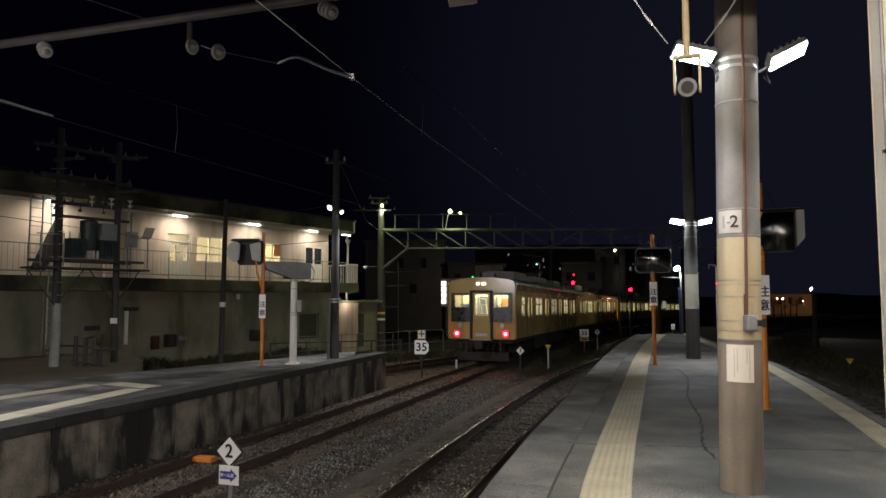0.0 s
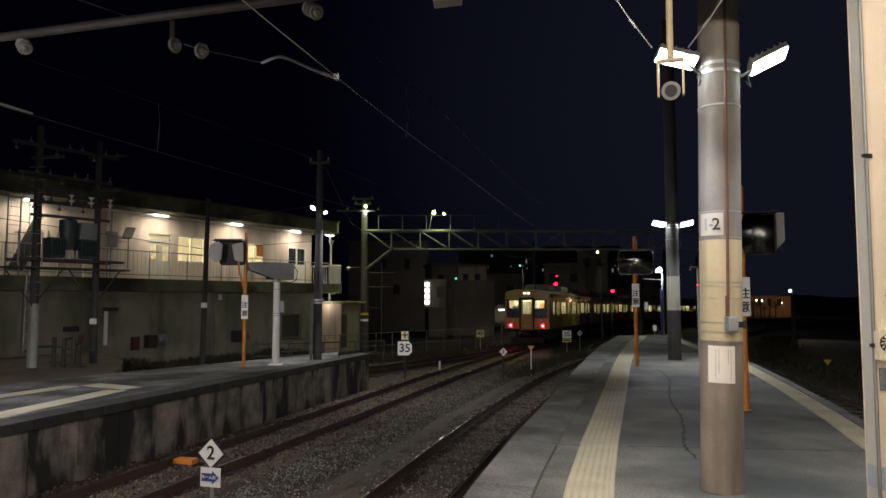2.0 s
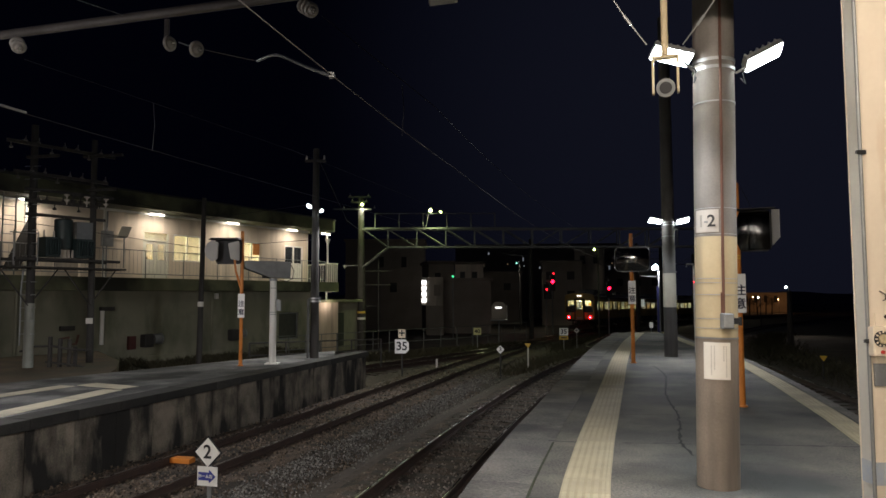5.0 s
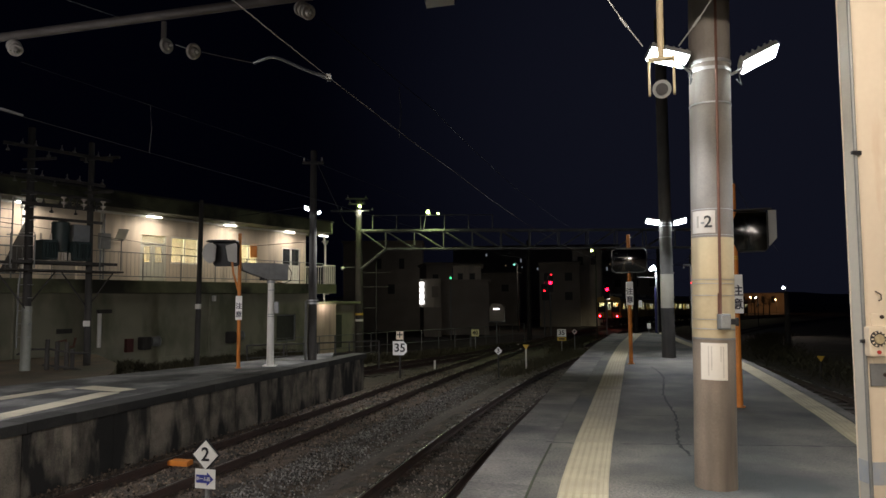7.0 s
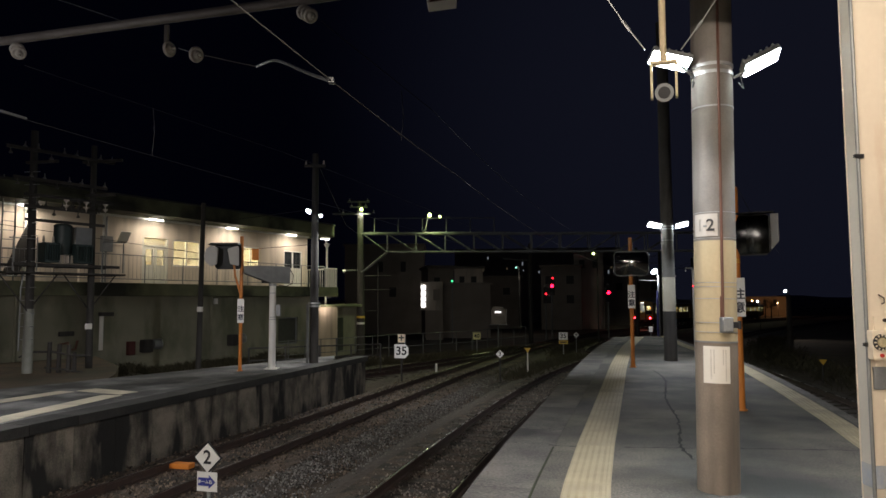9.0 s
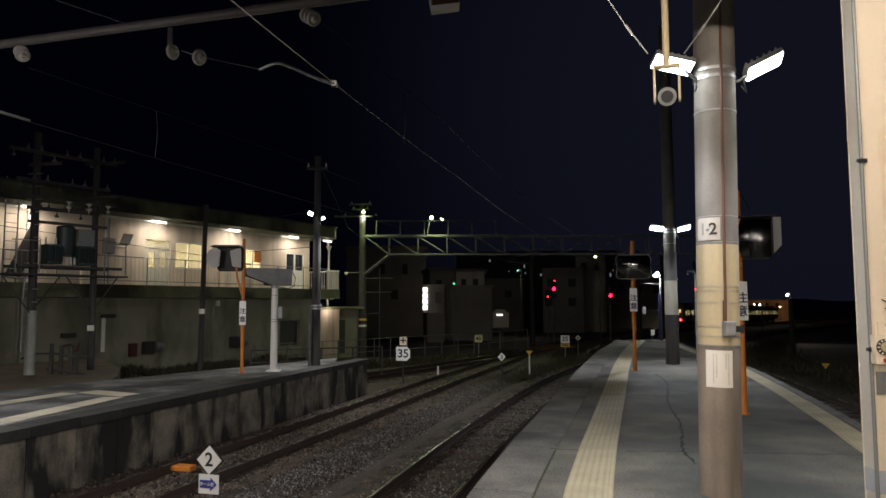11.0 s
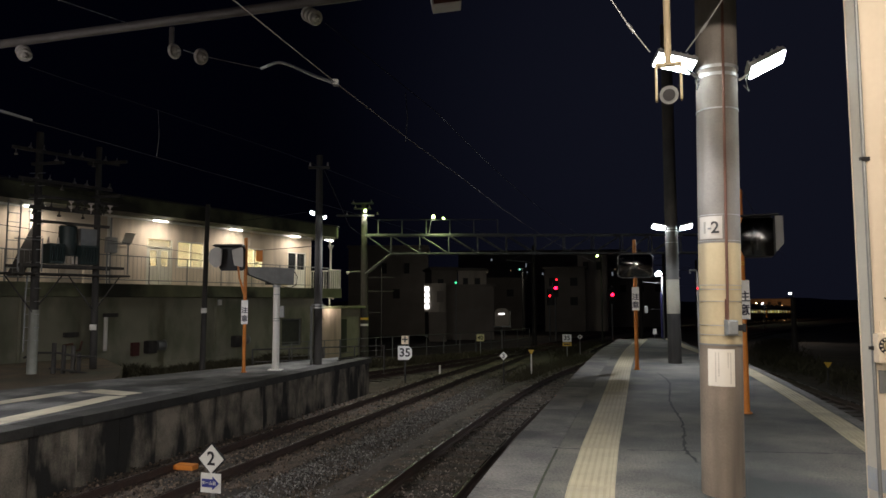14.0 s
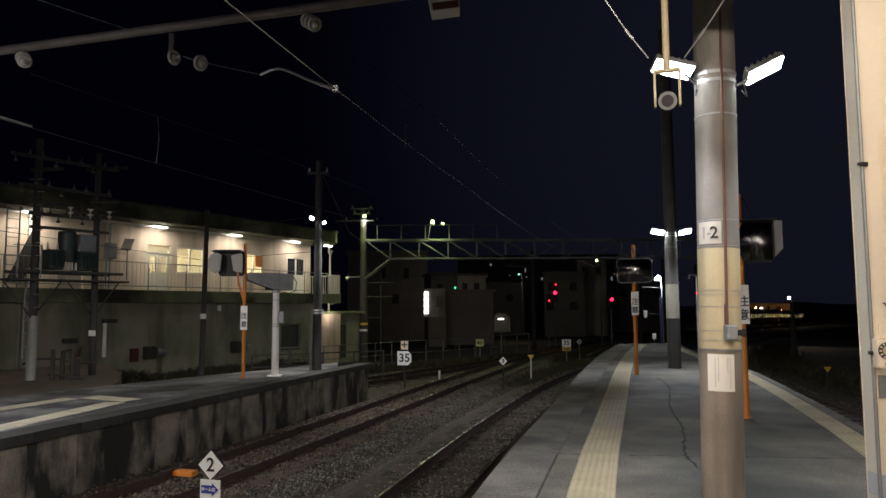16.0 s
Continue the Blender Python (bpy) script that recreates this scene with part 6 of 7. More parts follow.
def build_signs():
    s = trackside("stop_position_sign", -2.98, 8.9, [(0.71, 0.36, 0.36, "diamond", WHITEP, "2", 0.24, BLACKP), (0.41, 0.29, 0.24, "", WHITEP, "", 0, BLACKP)],
                  "black and white diamond two sign above a direction plate", -16)
    z = 0.41 + RAIL - BED
    a = part("blue_arrow", prism(B(), [(-0.125, -0.05), (0.03, -0.05), (0.03, -0.085), (0.125, 0), (0.03, 0.085), (0.03, 0.05), (-0.125, 0.05)], 0.004), BLUEP, s, "blue arrow", at=pose(0, -0.036, z))
    lettering("lettering", "ホーム右", 0.052, WHITEP, a, -0.02, -0.003, 0)
    bm = B()
    prism(bm, board_outline(0.42, 0.42, "diamond"), 0.008)
    part("black_backing", bm, BLACKP, s, at=pose(0, -0.0165, 0.71 + RAIL - BED))
    o = thing("orange_track_device", pose(-4.4, 11.8, BED + 0.06, 0, 0, -15), "orange signalling box between the rails", "track device")
    part("case", box(B(), (0.38, 0.18, 0.09), (0, 0, 0.15), 0.02), ORANGE, o)
    part("foot", box(B(), (0.3, 0.16, 0.1), (0.05, 0, 0.05), 0.01), RUST, o)
    trackside("speed_sign", -1.43, 24.8, [(0.87, 0.52, 0.5, "cut", ENAMEL, "35", 0.42, BLACKP), (1.33, 0.26, 0.3, "", mat("cream_plate", (0.8, 0.68, 0.5)), "+", 0.42, BLACKP)],
              "white speed board reading thirty-five with a plus plate", -10, DARKPOLE, 0.035)
    trackside("speed_sign", 2.08, 40, [(0.6, 0.44, 0.4, "", mat("pale_yellow_board", (0.86, 0.82, 0.42)), "40", 0.33, BLACKP)], "pale yellow speed board reading forty", -8)
    t = trackside("speed_sign", 6.94, 39, [(0.62, 0.5, 0.42, "", ENAMEL, "35", 0.36, BLACKP), (0.28, 0.5, 0.2, "", YELLOWP, "", 0, BLACKP)], "white speed board over a yellow plate", -8)
    part("bar", box(B(), (0.34, 0.008, 0.07), (0, -0.036, 0.28 + RAIL - BED), 0.002), BLACKP, t)
    trackside("stop_position_sign", 2.12, 24.8, [(0.75, 0.3, 0.3, "diamond", ENAMEL, "3", 0.21, BLACKP)], "small white diamond three sign", -10, DARKPOLE, 0.03)
    trackside("stop_position_sign", 8.07, 41, [(0.58, 0.34, 0.34, "diamond", WHITEP, "+", 0.3, BLACKP)], "small white diamond marker with a cross", -10)
    for x, y in ((3.52, 28.0), (13.33, 24.0)):
        trackside("limit_marker", x, y, [(0.64 if x < 5 else 0.46, 0.27, 0.2, "triangle", YELLOWP, "", 0, BLACKP)], "yellow inverted triangle marker on a short stake", -10, WHITEP if x < 5 else DARKPOLE, 0.03)
    for x, y, h in ((-0.2, 28, 0.3), (8.9, 37.5, 0.35)):
        k = thing("stake", (x, y, BED + grade(y)), "short white kilometre stake beside the track", "stake")
        part("stake_post", box(B(), (0.08, 0.08, h + 0.17), (0, 0, (h + 0.17) / 2), 0.01), WHITEP, k)
    # orange wire cover by the near rail
    o = thing("orange_track_device", pose(at_y(NEAR, 28.2) + 0.3, 28.2, RAIL + grade(28.2) - 0.14, 0, 0, -18), "flat orange cover beside the near rail", "track device")
    part("case", box(B(), (0.8, 0.2, 0.06), (0, 0, 0.09), 0.01), ORANGE, o)

    def signal(x, y, z, label, lens, extra=0, size=0.15):
        s = thing("signal", (x, y, BED), label, "railway signal")
        part("post", rod(B(), (0, 0.1, grade(y)), (0, 0.1, z - BED + 0.8), 0.07, None, 14), GREYSTEEL, s, smooth=True)
        h = part("signal_head", prism(B(), [(-0.25, -0.85), (0.25, -0.85), (0.25, 0.5), (0.1, 0.65), (-0.1, 0.65), (-0.25, 0.5)], 0.12), BLACKP, s, "black signal head", at=pose(0, -0.12, z - BED))
        for k, m in ((0.25, BLACKP), (-0.15, lens), (-0.55, BLACKP)):
            part("lens", rod(B(), (0, -0.01, k + 0.15), (0, -0.03, k + 0.15), size, None, 20), m, h)
            part("hood", prism(B(), [(-0.16, 0.0), (-0.12, 0.12), (0, 0.17), (0.12, 0.12), (0.16, 0), (0.14, 0), (0.1, 0.1), (0, 0.145), (-0.1, 0.1), (-0.14, 0)], 0.22, pose(0, -0.22, k + 0.15)), BLACKP, h)
        if extra:
            part("repeater", rod(B(), (0.1, -0.08, z - BED + 0.72), (0.1, -0.1, z - BED + 0.72), 0.06, None, 12), SIGNALDIM, s, "small red repeater")
        return s
    signal(10.06, 62, 2.83, "tall signal showing a bright red light", SIGNALRED, 1)
    signal(9.44, 61.5, 2.1, "short signal showing a small red light", SIGNALDIM, 0, 0.07)
    signal(15.18, 62, 2.21, "signal showing a red light beside the track", SIGNALRED)
    d = thing("route_indicator", (4.0, 48, BED), "grey route indicator box with a lit white bar", "railway signal")
    part("post", rod(B(), (0, 0, -0.45), (0, 0, 1.2), 0.06, None, 12), GREYSTEEL, d)
    part("case", prism(B(), [(-0.5, 0), (0.5, 0), (0.5, 0.9), (0.3, 1.2), (-0.3, 1.2), (-0.5, 0.9)], 0.3), FARDARK, d, at=pose(0, -0.1, 1.3))
    part("walkboard", box(B(), (1.2, 0.6, 0.06), (0, -0.2, 1.24), 0.01), GREYSTEEL, d)
    part("lit_bar", box(B(), (0.42, 0.02, 0.1), (-0.02, -0.12, 2.12), 0.005), ROLLSIGN, d, "lit white bar")
    part("rail", rod(B(), (0.55, -0.3, 1.27), (0.55, -0.3, 2.3), 0.02), WHITEP, d)


def build_fence():
    pts = [Vector((-7.5, 30.3, BED)), Vector((-4.98, 32.9, BED)), Vector((-1.9, 36.5, BED)), Vector((1.85, 40.1, BED)), Vector((5.76, 46.3, BED))]
    for a, b in zip(pts, pts[1:]):
        f = thing("pipe_fence", a, "low grey pipe fence along the siding", "fence", "pipe fences")
        d = b - a
        n = 4
        for i in range(n + 1):
            part("post", rod(B(), d * (i / n) * 0.985 + Vector((0, 0, grade((a + d * (i / n)).y))), d * (i / n) * 0.985 + Vector((0, 0, 1.2)), 0.022, None, 8), GANTRYSTEEL, f)
        for z in (0.55, 1.18):
            part("rail", rod(B(), Vector((0, 0, z)), d * 0.985 + Vector((0, 0, z)), 0.018, None, 8), GANTRYSTEEL, f)


# ---------------------------------------------------------------- distance
def far_house(name, x, y, w, d, h, m, label, turn=0, wins=(), sill=None, roof=True):
    o = thing(name, pose(x, y, BED, 0, 0, turn), label, "building")
    part("wall", box(B(), (w, d, h - grade(y + 10)), (0, d / 2, (h + grade(y + 10)) / 2)), m, o)
    if roof:
        part("roof", box(B(), (w + 0.4, d + 0.4, 0.25), (0, d / 2, h + 0.127), 0.03), FARDARK, o)
    for wx, wz, ww, wh, wm in wins:
        f = part("window", box(B(), (ww, 0.08, wh), (wx, -0.03, wz)), FARDARK, o)
        part("pane", box(B(), (ww - 0.12, 0.02, wh - 0.12), (wx, -0.08, wz)), wm, f)
    return o


def bare_tree(x, y, h, seed):
    """Slim tree: tapered trunk, forked limbs and sparse small leaves."""
    rg = random.Random(seed)
    t = thing("roadside_tree", (x, y, BED + grade(y)), "slim dark roadside tree with sparse leaves", "tree", "roadside trees")
    part("trunk", rod(B(), (0, 0, 0), (rg.uniform(-0.2, 0.2), 0, h * 0.75), 0.2, 0.08, 10), DARKPOLE, t, smooth=True)
    tips, limbs, leaves = [], B(), B()
    for k in range(9):
        z = h * rg.uniform(0.35, 0.75)
        q = Vector((rg.uniform(-1.1, 1.1), rg.uniform(-0.8, 0.8), z + h * rg.uniform(0.12, 0.28)))
        rod(limbs, (0, 0, z), q, 0.05, 0.015, 6)
        tips += [q, q * 0.8 + Vector((0, 0, z * 0.2))]
    for q in tips:
        for k in range(22):
            c = q + Vector((rg.gauss(0, 0.35), rg.gauss(0, 0.35), rg.gauss(0, 0.3)))
            a, b = (Vector((rg.gauss(0, 0.1), rg.gauss(0, 0.1), rg.gauss(0, 0.1))) for _ in range(2))
            leaves.faces.new([leaves.verts.new(c), leaves.verts.new(c + a), leaves.verts.new(c + b)])
    part("limbs", limbs, DARKPOLE, t)
    part("crown", leaves, WEED, t, "sparse crown of small leaves")


def build_distance():
    for k, (x, y, h) in enumerate(((85.5, 190, 5.6), (88.6, 192, 5.0), (92.4, 195, 6.0), (94.6, 196, 5.2))):
        bare_tree(x, y, h, 20 + k)
    h = far_house("far_building", 1.6, 66, 6.3, 8, 4.4, FARDARK, "dark low building behind the tracks", -3)
    far_house("far_building", 2.7, 66.5, 2.75, 6, 6.0, FARWALL, "pale upper block with two dark windows", -3, [(-0.65, 4.75, 0.55, 1.1, FARPANE), (0.5, 4.75, 0.6, 1.1, FARPANE)])
    # the pale block's left face: its shade is put into a darker wall colour
    far_house("far_building", 0.0, 68.5, 2.6, 6, 6.2, FARDARK, "shaded left face of the pale block, built as a darker wing", 8, [(-0.4, 5.0, 0.7, 0.6, FARPANE)])
    s = thing("lit_sign_tower", (-1.5, 62.0, BED), "white tower with four lit square panels", "sign tower")
    part("tower", box(B(), (2.0, 1.2, 2.6), (0.65, 0.7, 3.35), 0.02), FARWALL, s)
    part("foot", box(B(), (1.6, 1.0, 2.8), (0.9, 0.7, 0.7)), FARDARK, s)
    part("tower_window", box(B(), (0.6, 0.05, 1.0), (1.1, 0.08, 3.45)), FARDARK, s)
    for i in range(4):
        part("lit_panel", box(B(), (0.38, 0.06, 0.4), (-0.1, 0.06, 2.55 + i * 0.53), 0.02), LITSIGN, s, "lit white square panel")
    far_house("far_building", -6.5, 78, 9, 8, 9.2, FARDARK, "tall dark building in the night", 0, [(2.2, 6.8, 0.7, 1.3, FARPANE), (-0.4, 6.8, 0.7, 1.3, FARPANE), (-2.6, 6.6, 0.7, 1.3, FARPANE), (1.0, 3.9, 0.9, 1.2, FARPANE)])
    far_house("far_building", 16.2, 92, 5.4, 10, 7.4, FARDARK, "dim block of flats in the night", -12, [(-1.6, 5.6, 1.1, 1.2, FARPANE), (1.2, 5.6, 1.1, 1.2, FARPANE), (-1.6, 3.0, 1.1, 1.2, FARPANE), (1.2, 3.0, 1.1, 1.2, FARPANE)])
    far_house("far_building", 20.6, 95, 4.0, 8, 9.4, FARWALL, "tall pale building beside the curve", -14, [(-0.9, 7.9, 0.8, 1.2, FARPANE), (0.9, 7.9, 0.8, 1.2, FARPANE)])
    far_house("far_building", 8.0, 98, 7.0, 8, 6.2, FARDARK, "dim low building behind the street lamp", -6, [(-1.9, 4.2, 1.1, 1.1, FARPANE), (1.4, 4.2, 1.1, 1.1, FARPANE)])
    far_house("far_building", 21.0, 150, 36, 8, 14, FARDARK, "long dark hillside flats with a few lit windows", -6,
              [(-10.6, 12.2, 0.45, 0.6, FARLIT), (-3.0, 10.9, 0.35, 0.9, FARLIT), (-2.8, 9.4, 0.3, 0.4, FARLIT), (0.6, 9.0, 0.4, 0.6, FARLIT), (15.6, 8.9, 0.4, 0.9, FARLIT), (16.2, 9.9, 0.3, 0.4, FARWARM), (-6.4, 9.8, 0.3, 0.35, FARWARM)])
    far_house("far_building", 33, 120, 14, 8, 7, FARDARK, "long dim building beyond the curve", -25, [(-4.6, 5.2, 1.2, 1.4, FARPANE), (-1.6, 5.2, 1.2, 1.4, FARPANE), (1.4, 5.2, 1.2, 1.4, FARPANE), (4.4, 5.2, 1.2, 1.4, FARPANE)])
    far_house("far_building", 103.5, 224, 19, 8, 3.4, mat("tan_house_wall", (0.5, 0.4, 0.3), (0.38, 0.3, 0.22), 0.9, scale=0.5, fine=8), "row of houses lit orange beyond the curve", -25, [(-6.4, 1.5, 1.2, 2.2, FARPANE), (-3.4, 1.5, 1.0, 2.2, FARPANE), (-0.6, 1.5, 1.2, 2.2, FARPANE), (2.4, 1.5, 1.0, 2.2, FARPANE), (5.4, 1.5, 1.2, 2.2, FARPANE)])
    far_house("far_building", 40, 52, 10, 6, 5.5, FARDARK, "dark shed beside the outer track", -38)
    for x, y, hh in ((7.2, 55, 7.5), (17.2, 60, 7.5), (22.5, 70, 8), (31, 84, 8), (22.9, 45, 3.2)):
        p = thing("line_mast", (x, y, BED), "dark catenary mast beside the tracks", "mast", "line masts")
        part("shaft", rod(B(), (0, 0, grade(y)), (0, 0, hh), 0.2, 0.14, 14), DARKPOLE, p, smooth=True)
        if hh < 4:
            continue
        part("arm", rod(B(), (0, 0, hh - 1.4), (-2.2, 0, hh - 1.2), 0.04), GREYSTEEL, p)
        part("stay", rod(B(), (0, 0, hh - 0.4), (-2.0, 0, hh - 1.2), 0.025), GREYSTEEL, p)
    for x, y, z, m, nm, r in ((30.3, 60, 2.25, LED, "street_lamp", 0.085), (37.1, 80, 1.3, LED, "street_lamp", 0.055), (8.2, 74, 5.1, GREENLAMP, "street_lamp", 0.11), (97.5, 214, 0.9, AMBERLAMP, "street_lamp", 0.2), (105.2, 213.6, 0.1, AMBERLAMP, "street_lamp", 0.13), (11.7, 52, 5.1, SODIUM, "street_lamp", 0.09)):
        p = thing(nm, (x, y, BED), "distant street lamp shining in the night", "street lamp", "street lamps")
        part("post", rod(B(), (0.3, 0.2, grade(y)), (0.3, 0.2, z - BED + 0.1), 0.06, 0.045, 10), DARKPOLE, p)
        part("arm", rod(B(), (0.3, 0.2, z - BED + 0.1), (0, 0, z - BED + 0.1), 0.03), GREYSTEEL, p)
        part("lamp_head", rod(B(), (0, 0, z - BED), (-0.08, -0.05, z - BED - 0.08), r, r * 0.8, 14), m, p, "glowing lamp head")
    for x, y, z in ((-0.47, 56, 3.25),):
        p = thing("beacon_post", (x + 1.4, y, BED), "thin mast with a small green lamp", "beacon")
        part("post", rod(B(), (0, 0, grade(y)), (0, 0, z - BED), 0.035), GREYSTEEL, p)
        part("green_lamp", rod(B(), (0, -0.04, z - BED - 0.1), (0, -0.08, z - BED - 0.1), 0.09, None, 10), GREENLED, p)
    hill = B()
    top = [bm_z for bm_z in (3 + 1.5 * math.sin(i * 0.5) + 1.2 * math.sin(i * 1.3 + 1) for i in range(60))]
    for i in range(59):
        x = -350 + i * 15
        a = [hill.verts.new((x, 420, BED - 4)), hill.verts.new((x + 15, 420, BED - 4)), hill.verts.new((x + 15, 470, BED + top[i + 1])), hill.verts.new((x, 470, BED + top[i]))]
        hill.faces.new(a)
    solid("backdrop", hill, FARDARK, "low dark hills on the night horizon", kind="structure")
    line = between(aside(FAR_R, 3.2), 12, 60)

    def beside(rng):
        p = line[rng.integers(len(line))] + rng.normal(0, 0.7, 2)
        return p[0], p[1], BED
    weeds("rough dark weeds along the outer track", 7000, beside, 0.08, 0.4, 1)
    line2 = between(aside(NEAR, -1.9), 26, 60)

    def mid(rng):
        p = line2[rng.integers(len(line2))] + rng.normal(0, 0.5, 2)
        return p[0], p[1], BED
    weeds("dry grass between the tracks", 7000, mid, 0.06, 0.32, 2)
    pf = np.array([(-6.5, 31), (5.5, 45.5)])

    def fen(rng):
        t = rng.random()
        p = pf[0] * (1 - t) + pf[1] * t + rng.normal(0, 0.5, 2) + (0.3, -1.0)
        return p[0], p[1], BED
    def foot(rng):
        x = rng.uniform(-19, -3)
        p = BLD @ Vector((x, 0.15 - abs(rng.normal(0, 0.6)), 0))
        return p.x, p.y, LEFT - 0.95 - grade(p.y) + 0.4 * noise.noise((x * 0.7, 0, 0))
    weeds("dark weeds along the foot of the office wall", 6000, foot, 0.1, 0.4, 4)
    weeds("dry grass under the pipe fence", 6000, fen, 0.1, 0.45, 3)


# ---------------------------------------------------------------- train
LEN = 19.5


DOORS = (3.0, 7.5, 12.0, 16.5)


def side_openings():
    """Openings along one side: door leaves and window sashes, as (start, end, low, high, kind)."""
    out = []
    for c in DOORS:
        out += [(c - 0.52, c - 0.16, 1.85, 2.75, "door"), (c + 0.16, c + 0.52, 1.85, 2.75, "door")]
    for m in (5.25, 9.75, 14.25):
        out += [(m - 0.86, m - 0.06, 1.95, 2.78, "window"), (m + 0.06, m + 0.86, 1.95, 2.78, "window")]
    out += [(1.15, 1.85, 1.95, 2.78, "window"), (17.75, 18.45, 1.95, 2.78, "window")]
    return sorted(out)


def body_section():
    """Profile of the roof: across, up."""
    return [(-1.39, 3.0), (-1.385, 3.24), (-1.33, 3.35), (-1.15, 3.43), (-0.6, 3.51), (0, 3.535), (0.6, 3.51), (1.15, 3.43), (1.33, 3.35), (1.385, 3.24), (1.39, 3.0)]


def railcar(label, cab):
    """Car along +x from its tail face at x = 0; z = 0 on the rail."""
    car = thing("train_car", (0, 0, 0), label, "train")
    x0 = 0.12
    for sg in (-1, 1):
        y, t = sg * 1.38, 0.04
        bm = holed(B(), 0.15, LEN - 0.15, 1.08, 3.0, [q[:4] for q in side_openings()], y - t / 2, t)
        side = part("side_wall", bm, MUSTARD, car, "mustard yellow side panel")
        for c in DOORS:
            part("door_frame", box(box(box(B(), (0.04, 0.02, 1.85), (c - 0.65, sg * 1.405, 1.98)), (0.04, 0.02, 1.85), (c + 0.65, sg * 1.405, 1.98)), (0.025, 0.02, 1.85), (c, sg * 1.405, 1.98)), RUBBER, side)
            part("side_lamp", box(B(), (0.12, 0.03, 0.06), (c + 1.0, sg * 1.41, 2.93)), GREYSTEEL, side)
        for a, b, c, d, kind in side_openings():
            if kind == "window":
                part("sash", holed(B(), a, b, c, d, [(a + 0.055, b - 0.055, c + 0.05, 2.42), (a + 0.055, b - 0.055, 2.47, d - 0.05)], sg * 1.378 - 0.015, 0.03), GALV, side, "aluminium sash in two lights")
        part("cantrail", box(B(), (LEN - 0.3, 0.02, 0.235), (LEN / 2, sg * 1.402, 3.122), 0.006), GLOSSY, side, "glossy curved upper panel")
        part("rain_gutter", box(B(), (LEN - 0.3, 0.06, 0.045), (LEN / 2, sg * 1.405, 3.262), 0.012), GLINTTRIM, side, "rain gutter painted pale for its glint")
        part("seat_row", box(box(B(), (LEN - 2.5, 0.45, 0.4), (LEN / 2, sg * 1.1, 1.4)), (LEN - 2.5, 0.1, 0.45), (LEN / 2, sg * 1.3, 1.75)), SEAT, car)
        # window glass in one band behind the openings
        g = part("glazing", box(B(), (LEN - 0.5, 0.006, 0.9), (LEN / 2, sg * 1.352, 2.38)), PANE, side)
        g.visible_shadow = False
    part("floor", box(B(), (LEN - 0.2, 2.72, 0.1), (LEN / 2, 0, 1.13)), UNDER, car)
    bm = B()
    prof = body_section()
    prism(bm, prof + [(1.36, 2.99), (1.33, 3.2), (1.1, 3.36), (0, 3.46), (-1.1, 3.36), (-1.33, 3.2), (-1.36, 2.99)], LEN - 0.3,
          pose(0.15, 0, 0) @ Matrix.Rotation(radians(-90), 4, "Z"))
    part("roof", bm, TRAINROOF, car, "grey curved roof")
    part("ceiling", box(B(), (LEN - 0.4, 2.2, 0.03), (LEN / 2, 0, 3.0)), INSIDE, car)
    for sg in (-0.55, 0.55):
        part("ceiling_tube", box(B(), (LEN - 2.4, 0.1, 0.03), (LEN / 2, sg, 2.97)), TRAINTUBE, car, "lit ceiling tubes")
    part("luggage_rack", box(box(B(), (LEN - 3, 0.3, 0.03), (LEN / 2, 1.2, 2.86)), (LEN - 3, 0.3, 0.03), (LEN / 2, -1.2, 2.86)), GALV, car)
    for x in (0.95, LEN - 0.95):
        part("partition", box(box(box(B(), (0.04, 0.9, 1.85), (x, 0.9, 2.1)), (0.04, 0.9, 1.85), (x, -0.9, 2.1)), (0.04, 0.9, 0.25), (x, 0, 2.9)), INSIDE, car)
    # roof boxes
    for x, w in ((4.2, 2.6), (9.75, 3.0), (15.2, 2.6)):
        part("air_conditioner", box(B(), (w, 1.5, 0.36), (x, 0, 3.72), 0.08), TRAINROOF, car, "grey rooftop cooling box")
    for x in (1.6, 6.8, 12.6, 18.0):
        part("vent", box(B(), (0.5, 0.4, 0.2), (x, 0, 3.65), 0.05), TRAINROOF, car)
    # ends
    for x, sg in ((0.0, -1), (LEN, 1)):
        lead = cab and sg < 0
        bm = B()
        xin = x - sg * 0.08
        if lead:
            # face with three openings: two cab windows and the corridor door window
            op = [(-1.1, -0.5, 2.32, 2.8), (-0.26, 0.26, 2.0, 2.82), (0.5, 1.1, 2.32, 2.8)]
            holed(bm, -1.36, 1.36, 1.055, 3.0, op, -0.06, 0.12)
            bmesh.ops.transform(bm, matrix=pose(xin, 0, 0) @ pose(0, 0, 0, 0, 0, 90), verts=bm.verts)
            face = part("end_face", bm, MUSTARD, car, "mustard yellow cab face")
            part("roof_end", prism(B(), [(p[0] * 0.985, p[1] - 0.012 + 0.004) for p in body_section()], 0.12, pose(xin - 0.06, 0, 0) @ Matrix.Rotation(radians(-90), 4, "Z")), MUSTARD, face)
            for s2 in (-1, 1):
                part("corner_post", rod(B(), (0.1, s2 * 1.34, 1.08), (0.1, s2 * 1.34, 3.0), 0.075, None, 16), MUSTARD, face, smooth=True)
                cy = s2 * 0.8
                fr = holed(B(), -0.45, 0.45, 1.74, 2.9, [(-0.3, 0.3, 2.32, 2.8)], -0.015, 0.03)
                bmesh.ops.transform(fr, matrix=pose(-0.036, cy, 0) @ pose(0, 0, 0, 0, 0, 90), verts=fr.verts)
                part("window_surround", fr, CABLACK, face, "dark cab window surround")
